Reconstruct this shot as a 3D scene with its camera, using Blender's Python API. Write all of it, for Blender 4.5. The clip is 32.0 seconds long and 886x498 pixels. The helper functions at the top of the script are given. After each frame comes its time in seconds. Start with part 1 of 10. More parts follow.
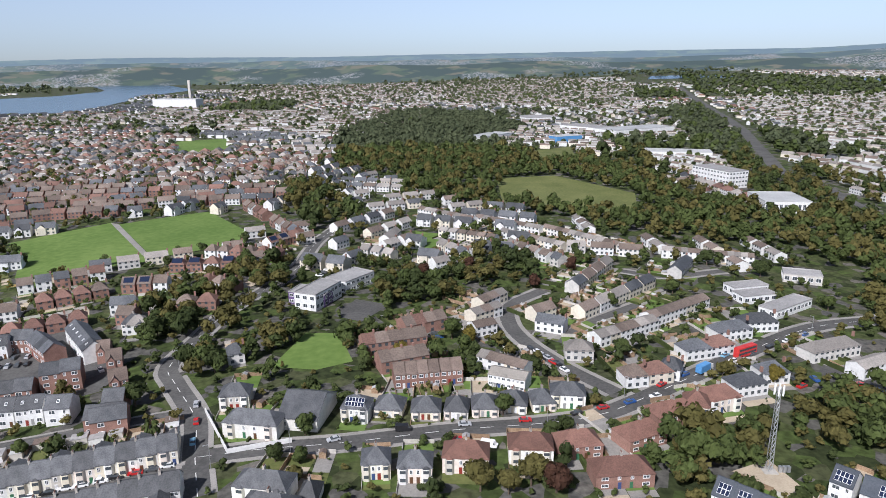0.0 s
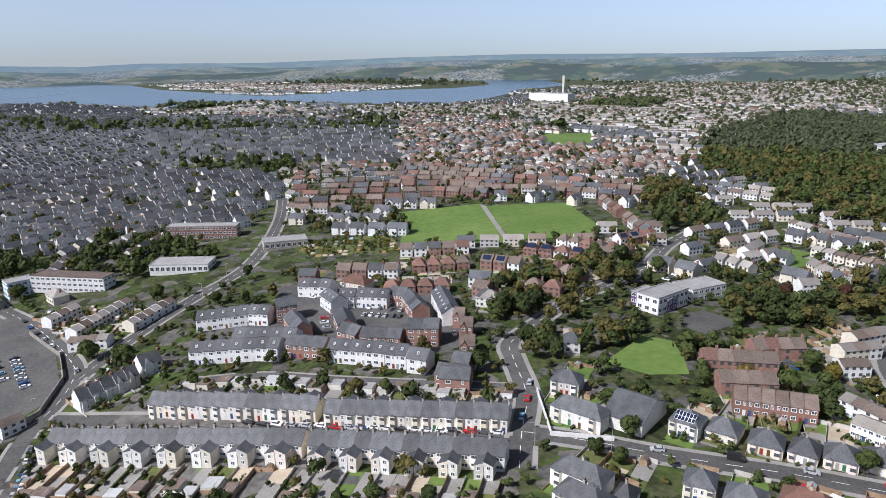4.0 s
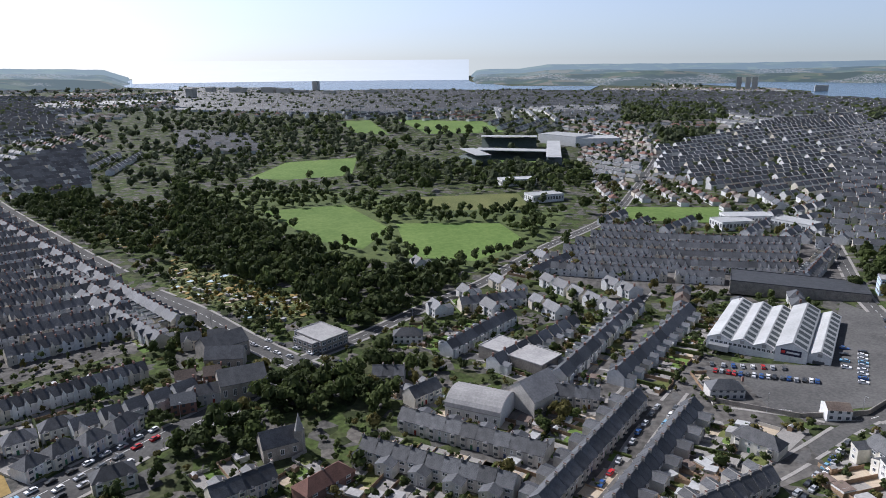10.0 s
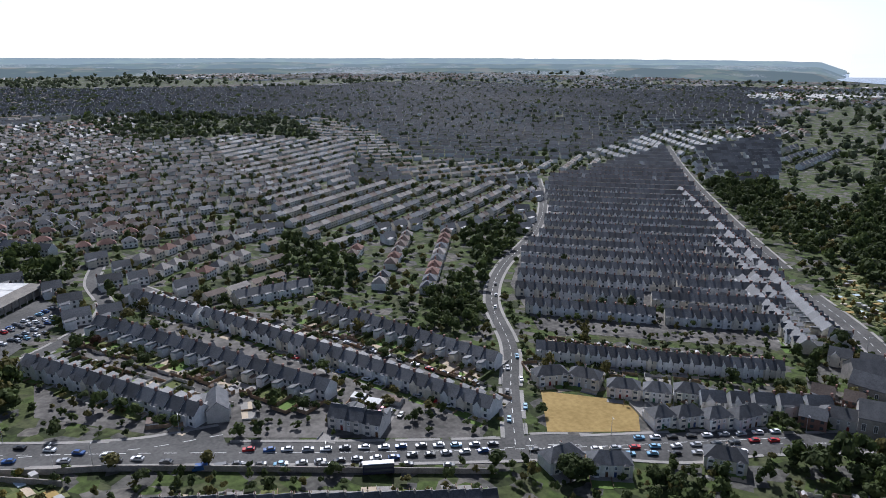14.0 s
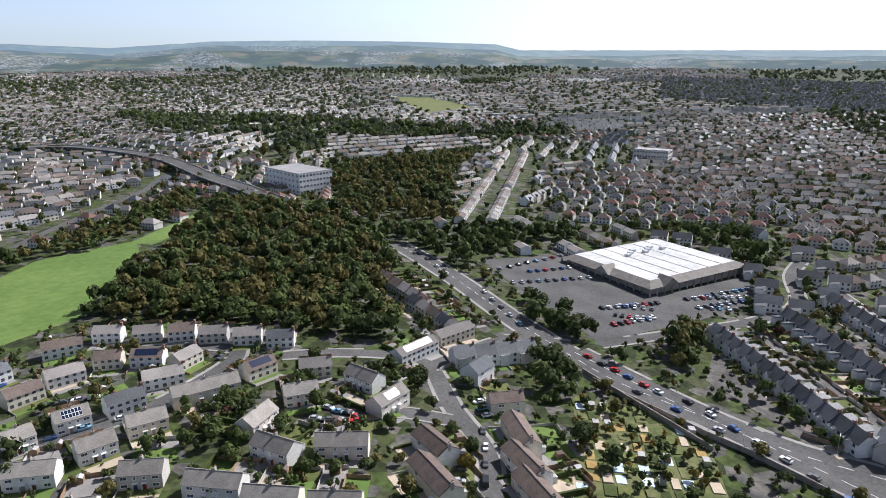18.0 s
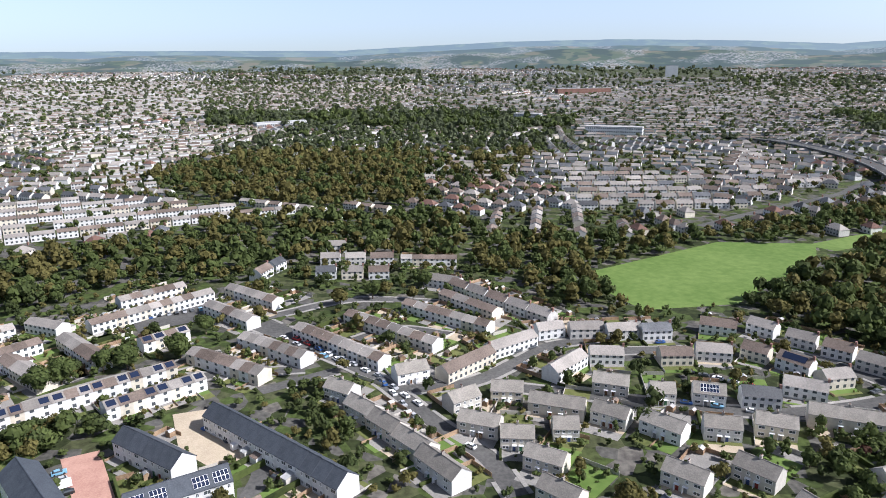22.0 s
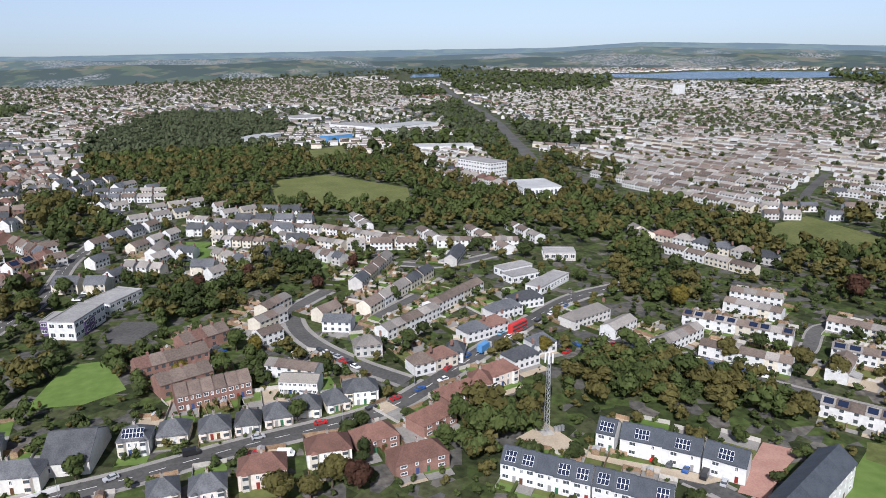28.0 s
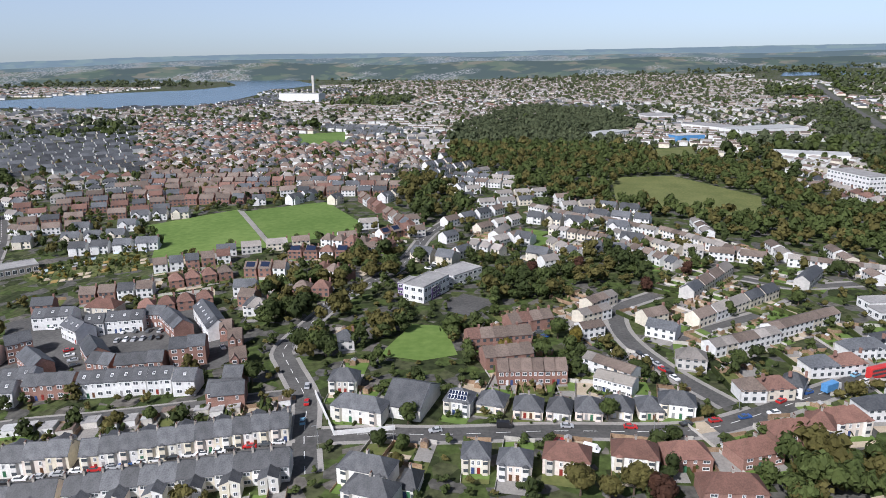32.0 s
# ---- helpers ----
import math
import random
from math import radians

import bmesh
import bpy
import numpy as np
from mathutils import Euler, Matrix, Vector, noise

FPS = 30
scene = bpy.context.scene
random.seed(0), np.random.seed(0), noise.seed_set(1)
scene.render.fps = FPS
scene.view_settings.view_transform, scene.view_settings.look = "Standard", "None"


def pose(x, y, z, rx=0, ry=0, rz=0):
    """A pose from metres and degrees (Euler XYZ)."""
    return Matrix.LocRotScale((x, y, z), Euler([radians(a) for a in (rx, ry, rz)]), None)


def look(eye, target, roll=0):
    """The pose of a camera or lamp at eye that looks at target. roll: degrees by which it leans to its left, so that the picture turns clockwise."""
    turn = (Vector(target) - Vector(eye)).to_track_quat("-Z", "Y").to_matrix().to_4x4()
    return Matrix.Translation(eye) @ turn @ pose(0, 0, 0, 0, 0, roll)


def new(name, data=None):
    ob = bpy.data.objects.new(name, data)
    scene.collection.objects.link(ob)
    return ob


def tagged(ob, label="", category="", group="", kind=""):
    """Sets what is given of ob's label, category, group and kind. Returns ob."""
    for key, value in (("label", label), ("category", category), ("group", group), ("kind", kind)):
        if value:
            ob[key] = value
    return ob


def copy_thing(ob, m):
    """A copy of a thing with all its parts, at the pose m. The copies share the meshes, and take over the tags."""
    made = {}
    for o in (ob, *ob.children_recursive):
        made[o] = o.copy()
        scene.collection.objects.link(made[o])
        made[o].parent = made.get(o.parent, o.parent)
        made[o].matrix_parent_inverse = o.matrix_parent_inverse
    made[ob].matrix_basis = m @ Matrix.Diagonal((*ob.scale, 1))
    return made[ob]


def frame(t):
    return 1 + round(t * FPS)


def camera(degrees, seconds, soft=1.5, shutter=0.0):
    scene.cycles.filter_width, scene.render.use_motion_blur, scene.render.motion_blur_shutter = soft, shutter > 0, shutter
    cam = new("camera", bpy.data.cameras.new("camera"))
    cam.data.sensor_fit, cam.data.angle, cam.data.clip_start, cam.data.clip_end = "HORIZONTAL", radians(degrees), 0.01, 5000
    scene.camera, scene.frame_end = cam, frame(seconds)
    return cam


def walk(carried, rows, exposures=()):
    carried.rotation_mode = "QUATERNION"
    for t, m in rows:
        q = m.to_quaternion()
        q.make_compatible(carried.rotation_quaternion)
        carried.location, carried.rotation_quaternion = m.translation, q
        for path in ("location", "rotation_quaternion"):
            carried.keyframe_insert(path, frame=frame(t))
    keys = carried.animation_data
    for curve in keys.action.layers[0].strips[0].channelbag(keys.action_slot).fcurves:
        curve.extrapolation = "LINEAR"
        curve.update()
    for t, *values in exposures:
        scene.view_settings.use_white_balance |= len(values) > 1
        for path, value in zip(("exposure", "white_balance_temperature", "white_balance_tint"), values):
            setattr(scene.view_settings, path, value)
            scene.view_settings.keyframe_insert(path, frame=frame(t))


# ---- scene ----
cam = camera(65.1, 32.0, soft=0.9)
walk(cam, [
    (0.0, pose(0, 0, 115, 74.60, 0.40, 0.00)),
    (0.5, pose(0, 0, 115, 74.54, 0.40, 3.01)),
    (1.0, pose(0, 0, 115, 74.56, 0.44, 6.93)),
    (1.5, pose(0, 0, 115, 74.55, 0.39, 10.98)),
    (2.0, pose(0, 0, 115, 74.58, 0.45, 14.67)),
    (2.5, pose(0, 0, 115, 74.54, 0.39, 17.99)),
    (4.5, pose(0, 0, 115, 74.52, 0.42, 33.70)),
    (5.0, pose(0, 0, 115, 74.52, 0.37, 38.66)),
    (5.5, pose(0, 0, 115, 74.60, 0.44, 44.07)),
    (6.0, pose(0, 0, 115, 74.53, 0.46, 49.74)),
    (6.5, pose(0, 0, 115, 74.60, 0.49, 55.57)),
    (7.0, pose(0, 0, 115, 74.56, 0.38, 61.39)),
    (7.5, pose(0, 0, 115, 74.59, 0.43, 67.15)),
    (8.0, pose(0, 0, 115, 74.58, 0.43, 72.88)),
    (8.5, pose(0, 0, 115, 74.56, 0.38, 78.79)),
    (9.0, pose(0, 0, 115, 74.74, 0.47, 84.59)),
    (9.5, pose(0, 0, 115, 74.61, 0.40, 90.28)),
    (10.0, pose(0, 0, 115, 74.65, 0.36, 96.26)),
    (10.5, pose(0, 0, 115, 74.56, 0.35, 102.26)),
    (11.0, pose(0, 0, 115, 74.54, 0.37, 108.28)),
    (11.5, pose(0, 0, 115, 74.55, 0.38, 114.72)),
    (12.0, pose(0, 0, 115, 74.54, 0.36, 121.49)),
    (12.5, pose(0, 0, 115, 74.60, 0.38, 128.23)),
    (13.0, pose(0, 0, 115, 74.51, 0.42, 135.52)),
    (13.5, pose(0, 0, 115, 74.49, 0.45, 142.59)),
    (14.0, pose(0, 0, 115, 74.44, 0.41, 149.39)),
    (14.5, pose(0, 0, 115, 74.50, 0.48, 156.16)),
    (16.5, pose(0, 0, 115, 74.45, 0.50, 183.66)),
    (17.0, pose(0, 0, 115, 74.36, 0.50, 190.89)),
    (17.5, pose(0, 0, 115, 74.35, 0.55, 198.11)),
    (18.0, pose(0, 0, 115, 74.33, 0.52, 205.17)),
    (18.5, pose(0, 0, 115, 74.32, 0.52, 212.07)),
    (19.0, pose(0, 0, 115, 74.33, 0.55, 218.93)),
    (19.5, pose(0, 0, 115, 74.35, 0.51, 225.81)),
    (20.0, pose(0, 0, 115, 74.36, 0.45, 232.55)),
    (20.5, pose(0, 0, 115, 74.49, 0.47, 238.54)),
    (21.0, pose(0, 0, 115, 74.50, 0.47, 245.07)),
    (21.5, pose(0, 0, 115, 74.45, 0.44, 251.86)),
    (22.0, pose(0, 0, 115, 74.46, 0.40, 258.89)),
    (22.5, pose(0, 0, 115, 74.39, 0.41, 265.73)),
    (23.0, pose(0, 0, 115, 74.40, 0.44, 272.55)),
    (23.5, pose(0, 0, 115, 74.31, 0.40, 279.48)),
    (24.0, pose(0, 0, 115, 74.39, 0.48, 286.33)),
    (24.5, pose(0, 0, 115, 74.34, 0.48, 293.22)),
    (26.5, pose(0, 0, 115, 74.35, 0.47, 320.05)),
    (27.0, pose(0, 0, 115, 74.40, 0.44, 327.13)),
    (27.5, pose(0, 0, 115, 74.45, 0.44, 334.27)),
    (28.0, pose(0, 0, 115, 74.41, 0.42, 341.36)),
    (28.5, pose(0, 0, 115, 74.49, 0.49, 348.56)),
    (29.0, pose(0, 0, 115, 74.41, 0.47, 355.30)),
    (29.5, pose(0, 0, 115, 74.47, 0.47, 362.49)),
    (30.0, pose(0, 0, 115, 74.47, 0.47, 368.61)),
    (30.5, pose(0, 0, 115, 74.47, 0.47, 368.73)),
    (31.0, pose(0, 0, 115, 74.47, 0.47, 368.95)),
    (31.5, pose(0, 0, 115, 74.45, 0.47, 369.22)),
    (32.0, pose(0, 0, 115, 74.35, 0.47, 369.28)),
], exposures=((0, .23, 5700, 15), (4, .25, 5700, 15), (6, .3, 5750, 16), (9, .22, 5700, 16), (13, .14, 5450, 15), (15, .16, 5550, 15), (17, .37, 5700, 15), (18, .52, 5750, 15), (20, .66, 5750, 15), (22, .64, 5700, 15), (24, .36, 5700, 15), (28, .2, 5700, 15), (32, .23, 5700, 15)))

# ---- light ----
SUN_YAW, SUN_UP = 152, 43          # degrees: turn from +y towards -x, and height
world = bpy.data.worlds.new("sky")
scene.world = world
world.use_nodes = True
wn, wl = world.node_tree.nodes, world.node_tree.links
sky = wn.new("ShaderNodeTexSky")
sky.sky_type, sky.sun_disc = "NISHITA", False
sky.sun_elevation, sky.sun_rotation = radians(SUN_UP), radians(-SUN_YAW)
sky.air_density, sky.dust_density, sky.ozone_density = 1.0, 2.2, 2.0
coord = wn.new("ShaderNodeTexCoord")
split, join, lift = wn.new("ShaderNodeSeparateXYZ"), wn.new("ShaderNodeCombineXYZ"), wn.new("ShaderNodeMath")
lift.operation, lift.inputs[1].default_value = "MAXIMUM", 0.0
raise_ = wn.new("ShaderNodeMath")
raise_.operation, raise_.inputs[1].default_value = "ADD", 0.05
wl.new(coord.outputs["Generated"], split.inputs[0])
wl.new(split.outputs[0], join.inputs[0])
wl.new(split.outputs[1], join.inputs[1])
wl.new(split.outputs[2], lift.inputs[0])
wl.new(lift.outputs[0], raise_.inputs[0])
wl.new(raise_.outputs[0], join.inputs[2])
wl.new(join.outputs[0], sky.inputs[0])
pale = wn.new("ShaderNodeHueSaturation")      # a hazy late-summer sky
pale.inputs["Saturation"].default_value = 0.66
wl.new(sky.outputs[0], pale.inputs["Color"])
fall = wn.new("ShaderNodeMapRange")             # bright haze low down, a deeper sky overhead
fall.interpolation_type = "SMOOTHSTEP"
fall.inputs[1].default_value, fall.inputs[2].default_value, fall.inputs[3].default_value, fall.inputs[4].default_value = -0.1, 0.7, 2.08, 0.72
wl.new(split.outputs[2], fall.inputs[0])
wl.new(fall.outputs[0], pale.inputs["Value"])
wl.new(pale.outputs[0], wn["Background"].inputs[0])
wn["Background"].inputs[1].default_value = 0.07
lamp = bpy.data.lights.new("sun", "SUN")
lamp.energy, lamp.angle, lamp.color = 4.8, radians(0.5), (1.0, 0.93, 0.82)
a = radians(SUN_YAW)
towards = Vector((-math.sin(a) * math.cos(radians(SUN_UP)), math.cos(a) * math.cos(radians(SUN_UP)), math.sin(radians(SUN_UP))))
new("sun", lamp).matrix_world = look(towards * 300, (0, 0, 0))


# ---- materials ----
def rgb(c):
    return (*c, 1.0)


def surface(name, colours, rough=0.85, grain=2.0, stain=0.12, bump=0.15, spread=0.18, island=False, metal=0.0, picks=None, spec=0.3, leafy=False):
    """A procedural surface: two colours mixed by fine grain and large stains, each thing a little lighter or darker."""
    m = bpy.data.materials.new(name)
    m.use_nodes = True
    n, l = m.node_tree.nodes, m.node_tree.links
    bsdf = n["Principled BSDF"]
    tc = n.new("ShaderNodeTexCoord")
    fine, big = n.new("ShaderNodeTexNoise"), n.new("ShaderNodeTexNoise")
    fine.inputs["Scale"].default_value, fine.inputs["Detail"].default_value = grain, 4
    big.inputs["Scale"].default_value, big.inputs["Detail"].default_value = stain, 3
    l.new(tc.outputs["Object"], fine.inputs["Vector"])
    l.new(tc.outputs["Object"], big.inputs["Vector"])
    add = n.new("ShaderNodeMath")
    add.operation = "MULTIPLY_ADD"
    add.inputs[1].default_value = 0.5
    half = n.new("ShaderNodeMath")
    half.operation, half.inputs[1].default_value = "MULTIPLY", 0.5
    l.new(big.outputs[0], half.inputs[0])
    l.new(fine.outputs[0], add.inputs[0])
    l.new(half.outputs[0], add.inputs[2])
    ramp = n.new("ShaderNodeValToRGB")
    ramp.color_ramp.elements[0].position, ramp.color_ramp.elements[1].position = 0.38, 0.62
    ramp.color_ramp.elements[0].color, ramp.color_ramp.elements[1].color = rgb(colours[0]), rgb(colours[1])
    l.new(add.outputs[0], ramp.inputs[0])
    out = ramp.outputs[0]
    if island:
        rnd = n.new("ShaderNodeNewGeometry").outputs["Random Per Island"]
    else:
        rnd = n.new("ShaderNodeObjectInfo").outputs["Random"]
    if picks:
        pick = n.new("ShaderNodeValToRGB")
        pick.color_ramp.interpolation = "CONSTANT"
        while len(pick.color_ramp.elements) < len(picks):
            pick.color_ramp.elements.new(0.5)
        for i, (e, c) in enumerate(zip(pick.color_ramp.elements, picks)):
            e.position, e.color = i / len(picks), rgb(c)
        l.new(rnd, pick.inputs[0])
        mul = n.new("ShaderNodeMix")
        mul.data_type, mul.blend_type = "RGBA", "MULTIPLY"
        mul.inputs[0].default_value = 1.0
        l.new(out, mul.inputs[6])
        l.new(pick.outputs[0], mul.inputs[7])
        out = mul.outputs[2]
    hsv = n.new("ShaderNodeHueSaturation")
    span = n.new("ShaderNodeMapRange")
    span.inputs[3].default_value, span.inputs[4].default_value = 1 - spread, 1 + spread
    l.new(rnd, span.inputs[0])
    l.new(span.outputs[0], hsv.inputs["Value"])
    l.new(out, hsv.inputs["Color"])
    l.new(hsv.outputs[0], bsdf.inputs["Base Color"])
    bsdf.inputs["Roughness"].default_value, bsdf.inputs["Metallic"].default_value = rough, metal
    bsdf.inputs["Specular IOR Level"].default_value = spec
    if leafy:
        thin, both = n.new("ShaderNodeBsdfTranslucent"), n.new("ShaderNodeMixShader")
        both.inputs[0].default_value = 0.3
        l.new(hsv.outputs[0], thin.inputs["Color"])
        l.new(bsdf.outputs[0], both.inputs[1])
        l.new(thin.outputs[0], both.inputs[2])
        l.new(both.outputs[0], n["Material Output"].inputs["Surface"])
    if bump:
        b = n.new("ShaderNodeBump")
        b.inputs["Strength"].default_value, b.inputs["Distance"].default_value = bump, 0.1
        l.new(fine.outputs[0], b.inputs["Height"])
        l.new(b.outputs[0], bsdf.inputs["Normal"])
    return m


def glossy(name, colour, rough=0.15, metal=0.0, spread=0.0):
    m = surface(name, (colour, colour), rough, spread=spread, bump=0, metal=metal, spec=0.5)
    return m


RENDER = surface("painted_render", ((.70, .69, .665), (.85, .84, .815)), 0.9, 1.2, 0.3, 0.05, 0.06,
                 picks=((.84, .83, .80), (.86, .80, .66), (.80, .80, .80), (.86, .84, .76), (.62, .60, .56), (.84, .76, .70), (.9, .9, .88), (.72, .68, .6)))
WHITE = surface("white_render", ((.58, .58, .57), (.71, .71, .70)), 0.85, 1.0, 0.25, 0.05, 0.05)
GREYWALL = surface("grey_pebbledash", ((.42, .40, .37), (.60, .57, .52)), 0.95, 3.0, 0.3, 0.2, 0.2)
STONE = surface("stone_wall", ((.22, .20, .18), (.36, .33, .29)), 0.95, 2.0, 0.4, 0.4, 0.2)
BRICK = surface("red_brick", ((.20, .115, .09), (.30, .175, .14)), 0.9, 3.0, 0.3, 0.3, 0.18)
BROWNBRICK = surface("brown_brick", ((.16, .09, .07), (.25, .14, .11)), 0.9, 3.0, 0.3, 0.3, 0.15)
SLATE = surface("grey_slate", ((.050, .053, .058), (.102, .105, .112)), 0.6, 2.5, 0.35, 0.3, 0.35, spec=0.4)
DARKSLATE = surface("blue_grey_slate", ((.045, .052, .065), (.075, .085, .10)), 0.65, 2.5, 0.35, 0.2, 0.1)
BROWNTILE = surface("brown_concrete_tile", ((.11, .085, .072), (.19, .145, .12)), 0.9, 2.5, 0.3, 0.3, 0.22)
REDTILE = surface("red_clay_tile", ((.125, .07, .055), (.205, .11, .085)), 0.9, 2.5, 0.3, 0.3, 0.25)
GREYTILE = surface("weathered_grey_tile", ((.20, .185, .165), (.31, .285, .25)), 0.9, 2.5, 0.3, 0.3, 0.2)
FRAME = surface("white_window_frame", ((.75, .75, .75), (.85, .85, .85)), 0.4, 3, 1, 0, 0.03)
GLASS = glossy("window_glass", (.07, .08, .09), 0.08)
DOOR = surface("painted_door", ((.8, .8, .8), (1, 1, 1)), 0.45, 2, 1, 0, 0.05, picks=((.7, .7, .7), (.25, .04, .03), (.05, .08, .2), (.3, .3, .3), (.12, .06, .03), (.05, .15, .08)))
PANEL = glossy("solar_panel", (.018, .026, .055), 0.22)
ASPHALT = surface("worn_asphalt", ((.075, .074, .072), (.125, .122, .117)), 0.95, 0.8, 0.06, 0.2, 0.08, spec=0.15)
PAVING = surface("pavement_slabs", ((.22, .21, .195), (.31, .295, .275)), 0.9, 1.5, 0.1, 0.2, 0.08)
GRAVEL = surface("sandy_gravel", ((.40, .33, .24), (.52, .44, .33)), 0.95, 2, 0.15, 0.3, 0.1)
BLOCKPAVE = surface("pink_block_paving", ((.36, .20, .16), (.46, .28, .22)), 0.9, 2, 0.2, 0.3, 0.1)
PAINT = surface("road_paint", ((.6, .6, .58), (.8, .8, .78)), 0.7, 2, 0.5, 0, 0.05)
GRASS = surface("mown_grass", ((.085, .145, .027), (.14, .205, .05)), 0.95, 0.25, 0.02, 0.3, 0.05)
ROUGHGRASS = surface("rough_grass", ((.09, .108, .03), (.155, .165, .055)), 0.95, 0.5, 0.04, 0.4, 0.1)
PARKGRASS = surface("park_grass", ((.055, .078, .024), (.098, .125, .036)), 0.95, 0.3, 0.02, 0.3, 0.05)
DRYGRASS = surface("dry_grass", ((.26, .18, .06), (.38, .27, .10)), 0.95, 0.5, 0.05, 0.3, 0.1)
PLOTS = surface("allotment_plots", ((.07, .095, .025), (.16, .16, .07)), 0.95, 0.35, 0.06, 0.4, 0.1)
LEAF = surface("leaves", ((.054, .074, .023), (.098, .124, .038)), 0.8, 0.5, 0.045, 0, 0.2, island=True, spec=0.15, leafy=True)
LEAFYELLOW = surface("autumn_leaves", ((0.114, 0.095, 0.019), (0.182, 0.144, 0.03)), 0.8, 0.5, 0.045, 0, 0.2, island=True, spec=0.15, leafy=True)
LEAFDARK = surface("dark_leaves", ((.038, .052, .018), (.072, .092, .030)), 0.8, 0.5, 0.045, 0, 0.2, island=True, spec=0.15, leafy=True)
LEAFRED = surface("copper_leaves", ((0.057, 0.029, 0.02), (0.091, 0.046, 0.029)), 0.8, 0.5, 0.05, 0, 0.2, island=True, spec=0.15, leafy=True)
LEAFOLIVE = surface("olive_leaves", ((.088, .082, .026), (.145, .128, .043)), 0.8, 0.5, 0.045, 0, 0.2, island=True, spec=0.15, leafy=True)
# pale grey-green for far crowns: distance haze put into the leaf colour
LEAFHAZE = surface("haze_paled_leaves", ((0.068, 0.085, 0.044), (0.106, 0.123, 0.065)), 0.8, 0.5, 0.045, 0, 0.2, island=True, spec=0.15, leafy=True)
YARDS = surface("concrete_yards", ((.055, .052, .048), (.16, .15, .138)), 0.95, 0.35, 0.05, 0.2, 0.1)
BARK = surface("bark", ((.07, .05, .035), (.14, .11, .08)), 0.95, 3, 0.5, 0.5, 0.2)
FENCE = surface("timber_fence", ((.20, .13, .08), (.36, .26, .17)), 0.9, 3, 0.4, 0.2, 0.2, island=True)
METAL = surface("galvanised_steel", ((.42, .43, .44), (.58, .59, .6)), 0.45, 3, 0.4, 0.05, 0.05, metal=0.7)
ROOFSHEET = surface("white_roof_sheet", ((.34, .345, .34), (.46, .465, .46)), 0.6, 1, 0.08, 0.05, 0.1)
GREYSHEET = surface("grey_roof_sheet", ((.26, .255, .25), (.38, .37, .36)), 0.75, 1, 0.12, 0.1, 0.15)
CONCRETE = surface("concrete", ((.36, .34, .31), (.50, .48, .44)), 0.9, 1.5, 0.1, 0.2, 0.1)
TYRE = surface("tyre", ((.02, .02, .02), (.035, .035, .035)), 0.8, 5, 1, 0, 0.05)
PALEBLUE = surface("pale_blue_render", ((.44, .55, .66), (.54, .65, .75)), 0.85, 1, .2, 0, .1)
BLUE = surface("blue_cladding", ((.08, .22, .45), (.12, .30, .55)), 0.5, 1, .2, 0, .1)
PURPLE = surface("purple_cladding", ((.10, .06, .16), (.14, .09, .21)), 0.5, 1, .2, 0, .1)
REDPAINT = surface("red_paint", ((.45, .03, .03), (.55, .05, .04)), 0.35, 2, .3, 0, .05)
SIGN = surface("dark_sign_board", ((.02, .022, .05), (.03, .032, .06)), 0.5, 2, .5, 0, .05)
WATER = bpy.data.materials.new("estuary_water")
WATER.use_nodes = True
wb = WATER.node_tree.nodes["Principled BSDF"]
wb.inputs["Base Color"].default_value, wb.inputs["Roughness"].default_value = (.045, .095, .15, 1), 0.22
wv, wt = WATER.node_tree.nodes.new("ShaderNodeTexNoise"), WATER.node_tree.nodes.new("ShaderNodeBump")
wc = WATER.node_tree.nodes.new("ShaderNodeTexCoord")
wv.inputs["Scale"].default_value, wv.inputs["Detail"].default_value = 0.06, 5
wt.inputs["Strength"].default_value, wt.inputs["Distance"].default_value = 0.35, 1.0
WATER.node_tree.links.new(wc.outputs["Object"], wv.inputs["Vector"])
WATER.node_tree.links.new(wv.outputs[0], wt.inputs["Height"])
WATER.node_tree.links.new(wt.outputs[0], wb.inputs["Normal"])


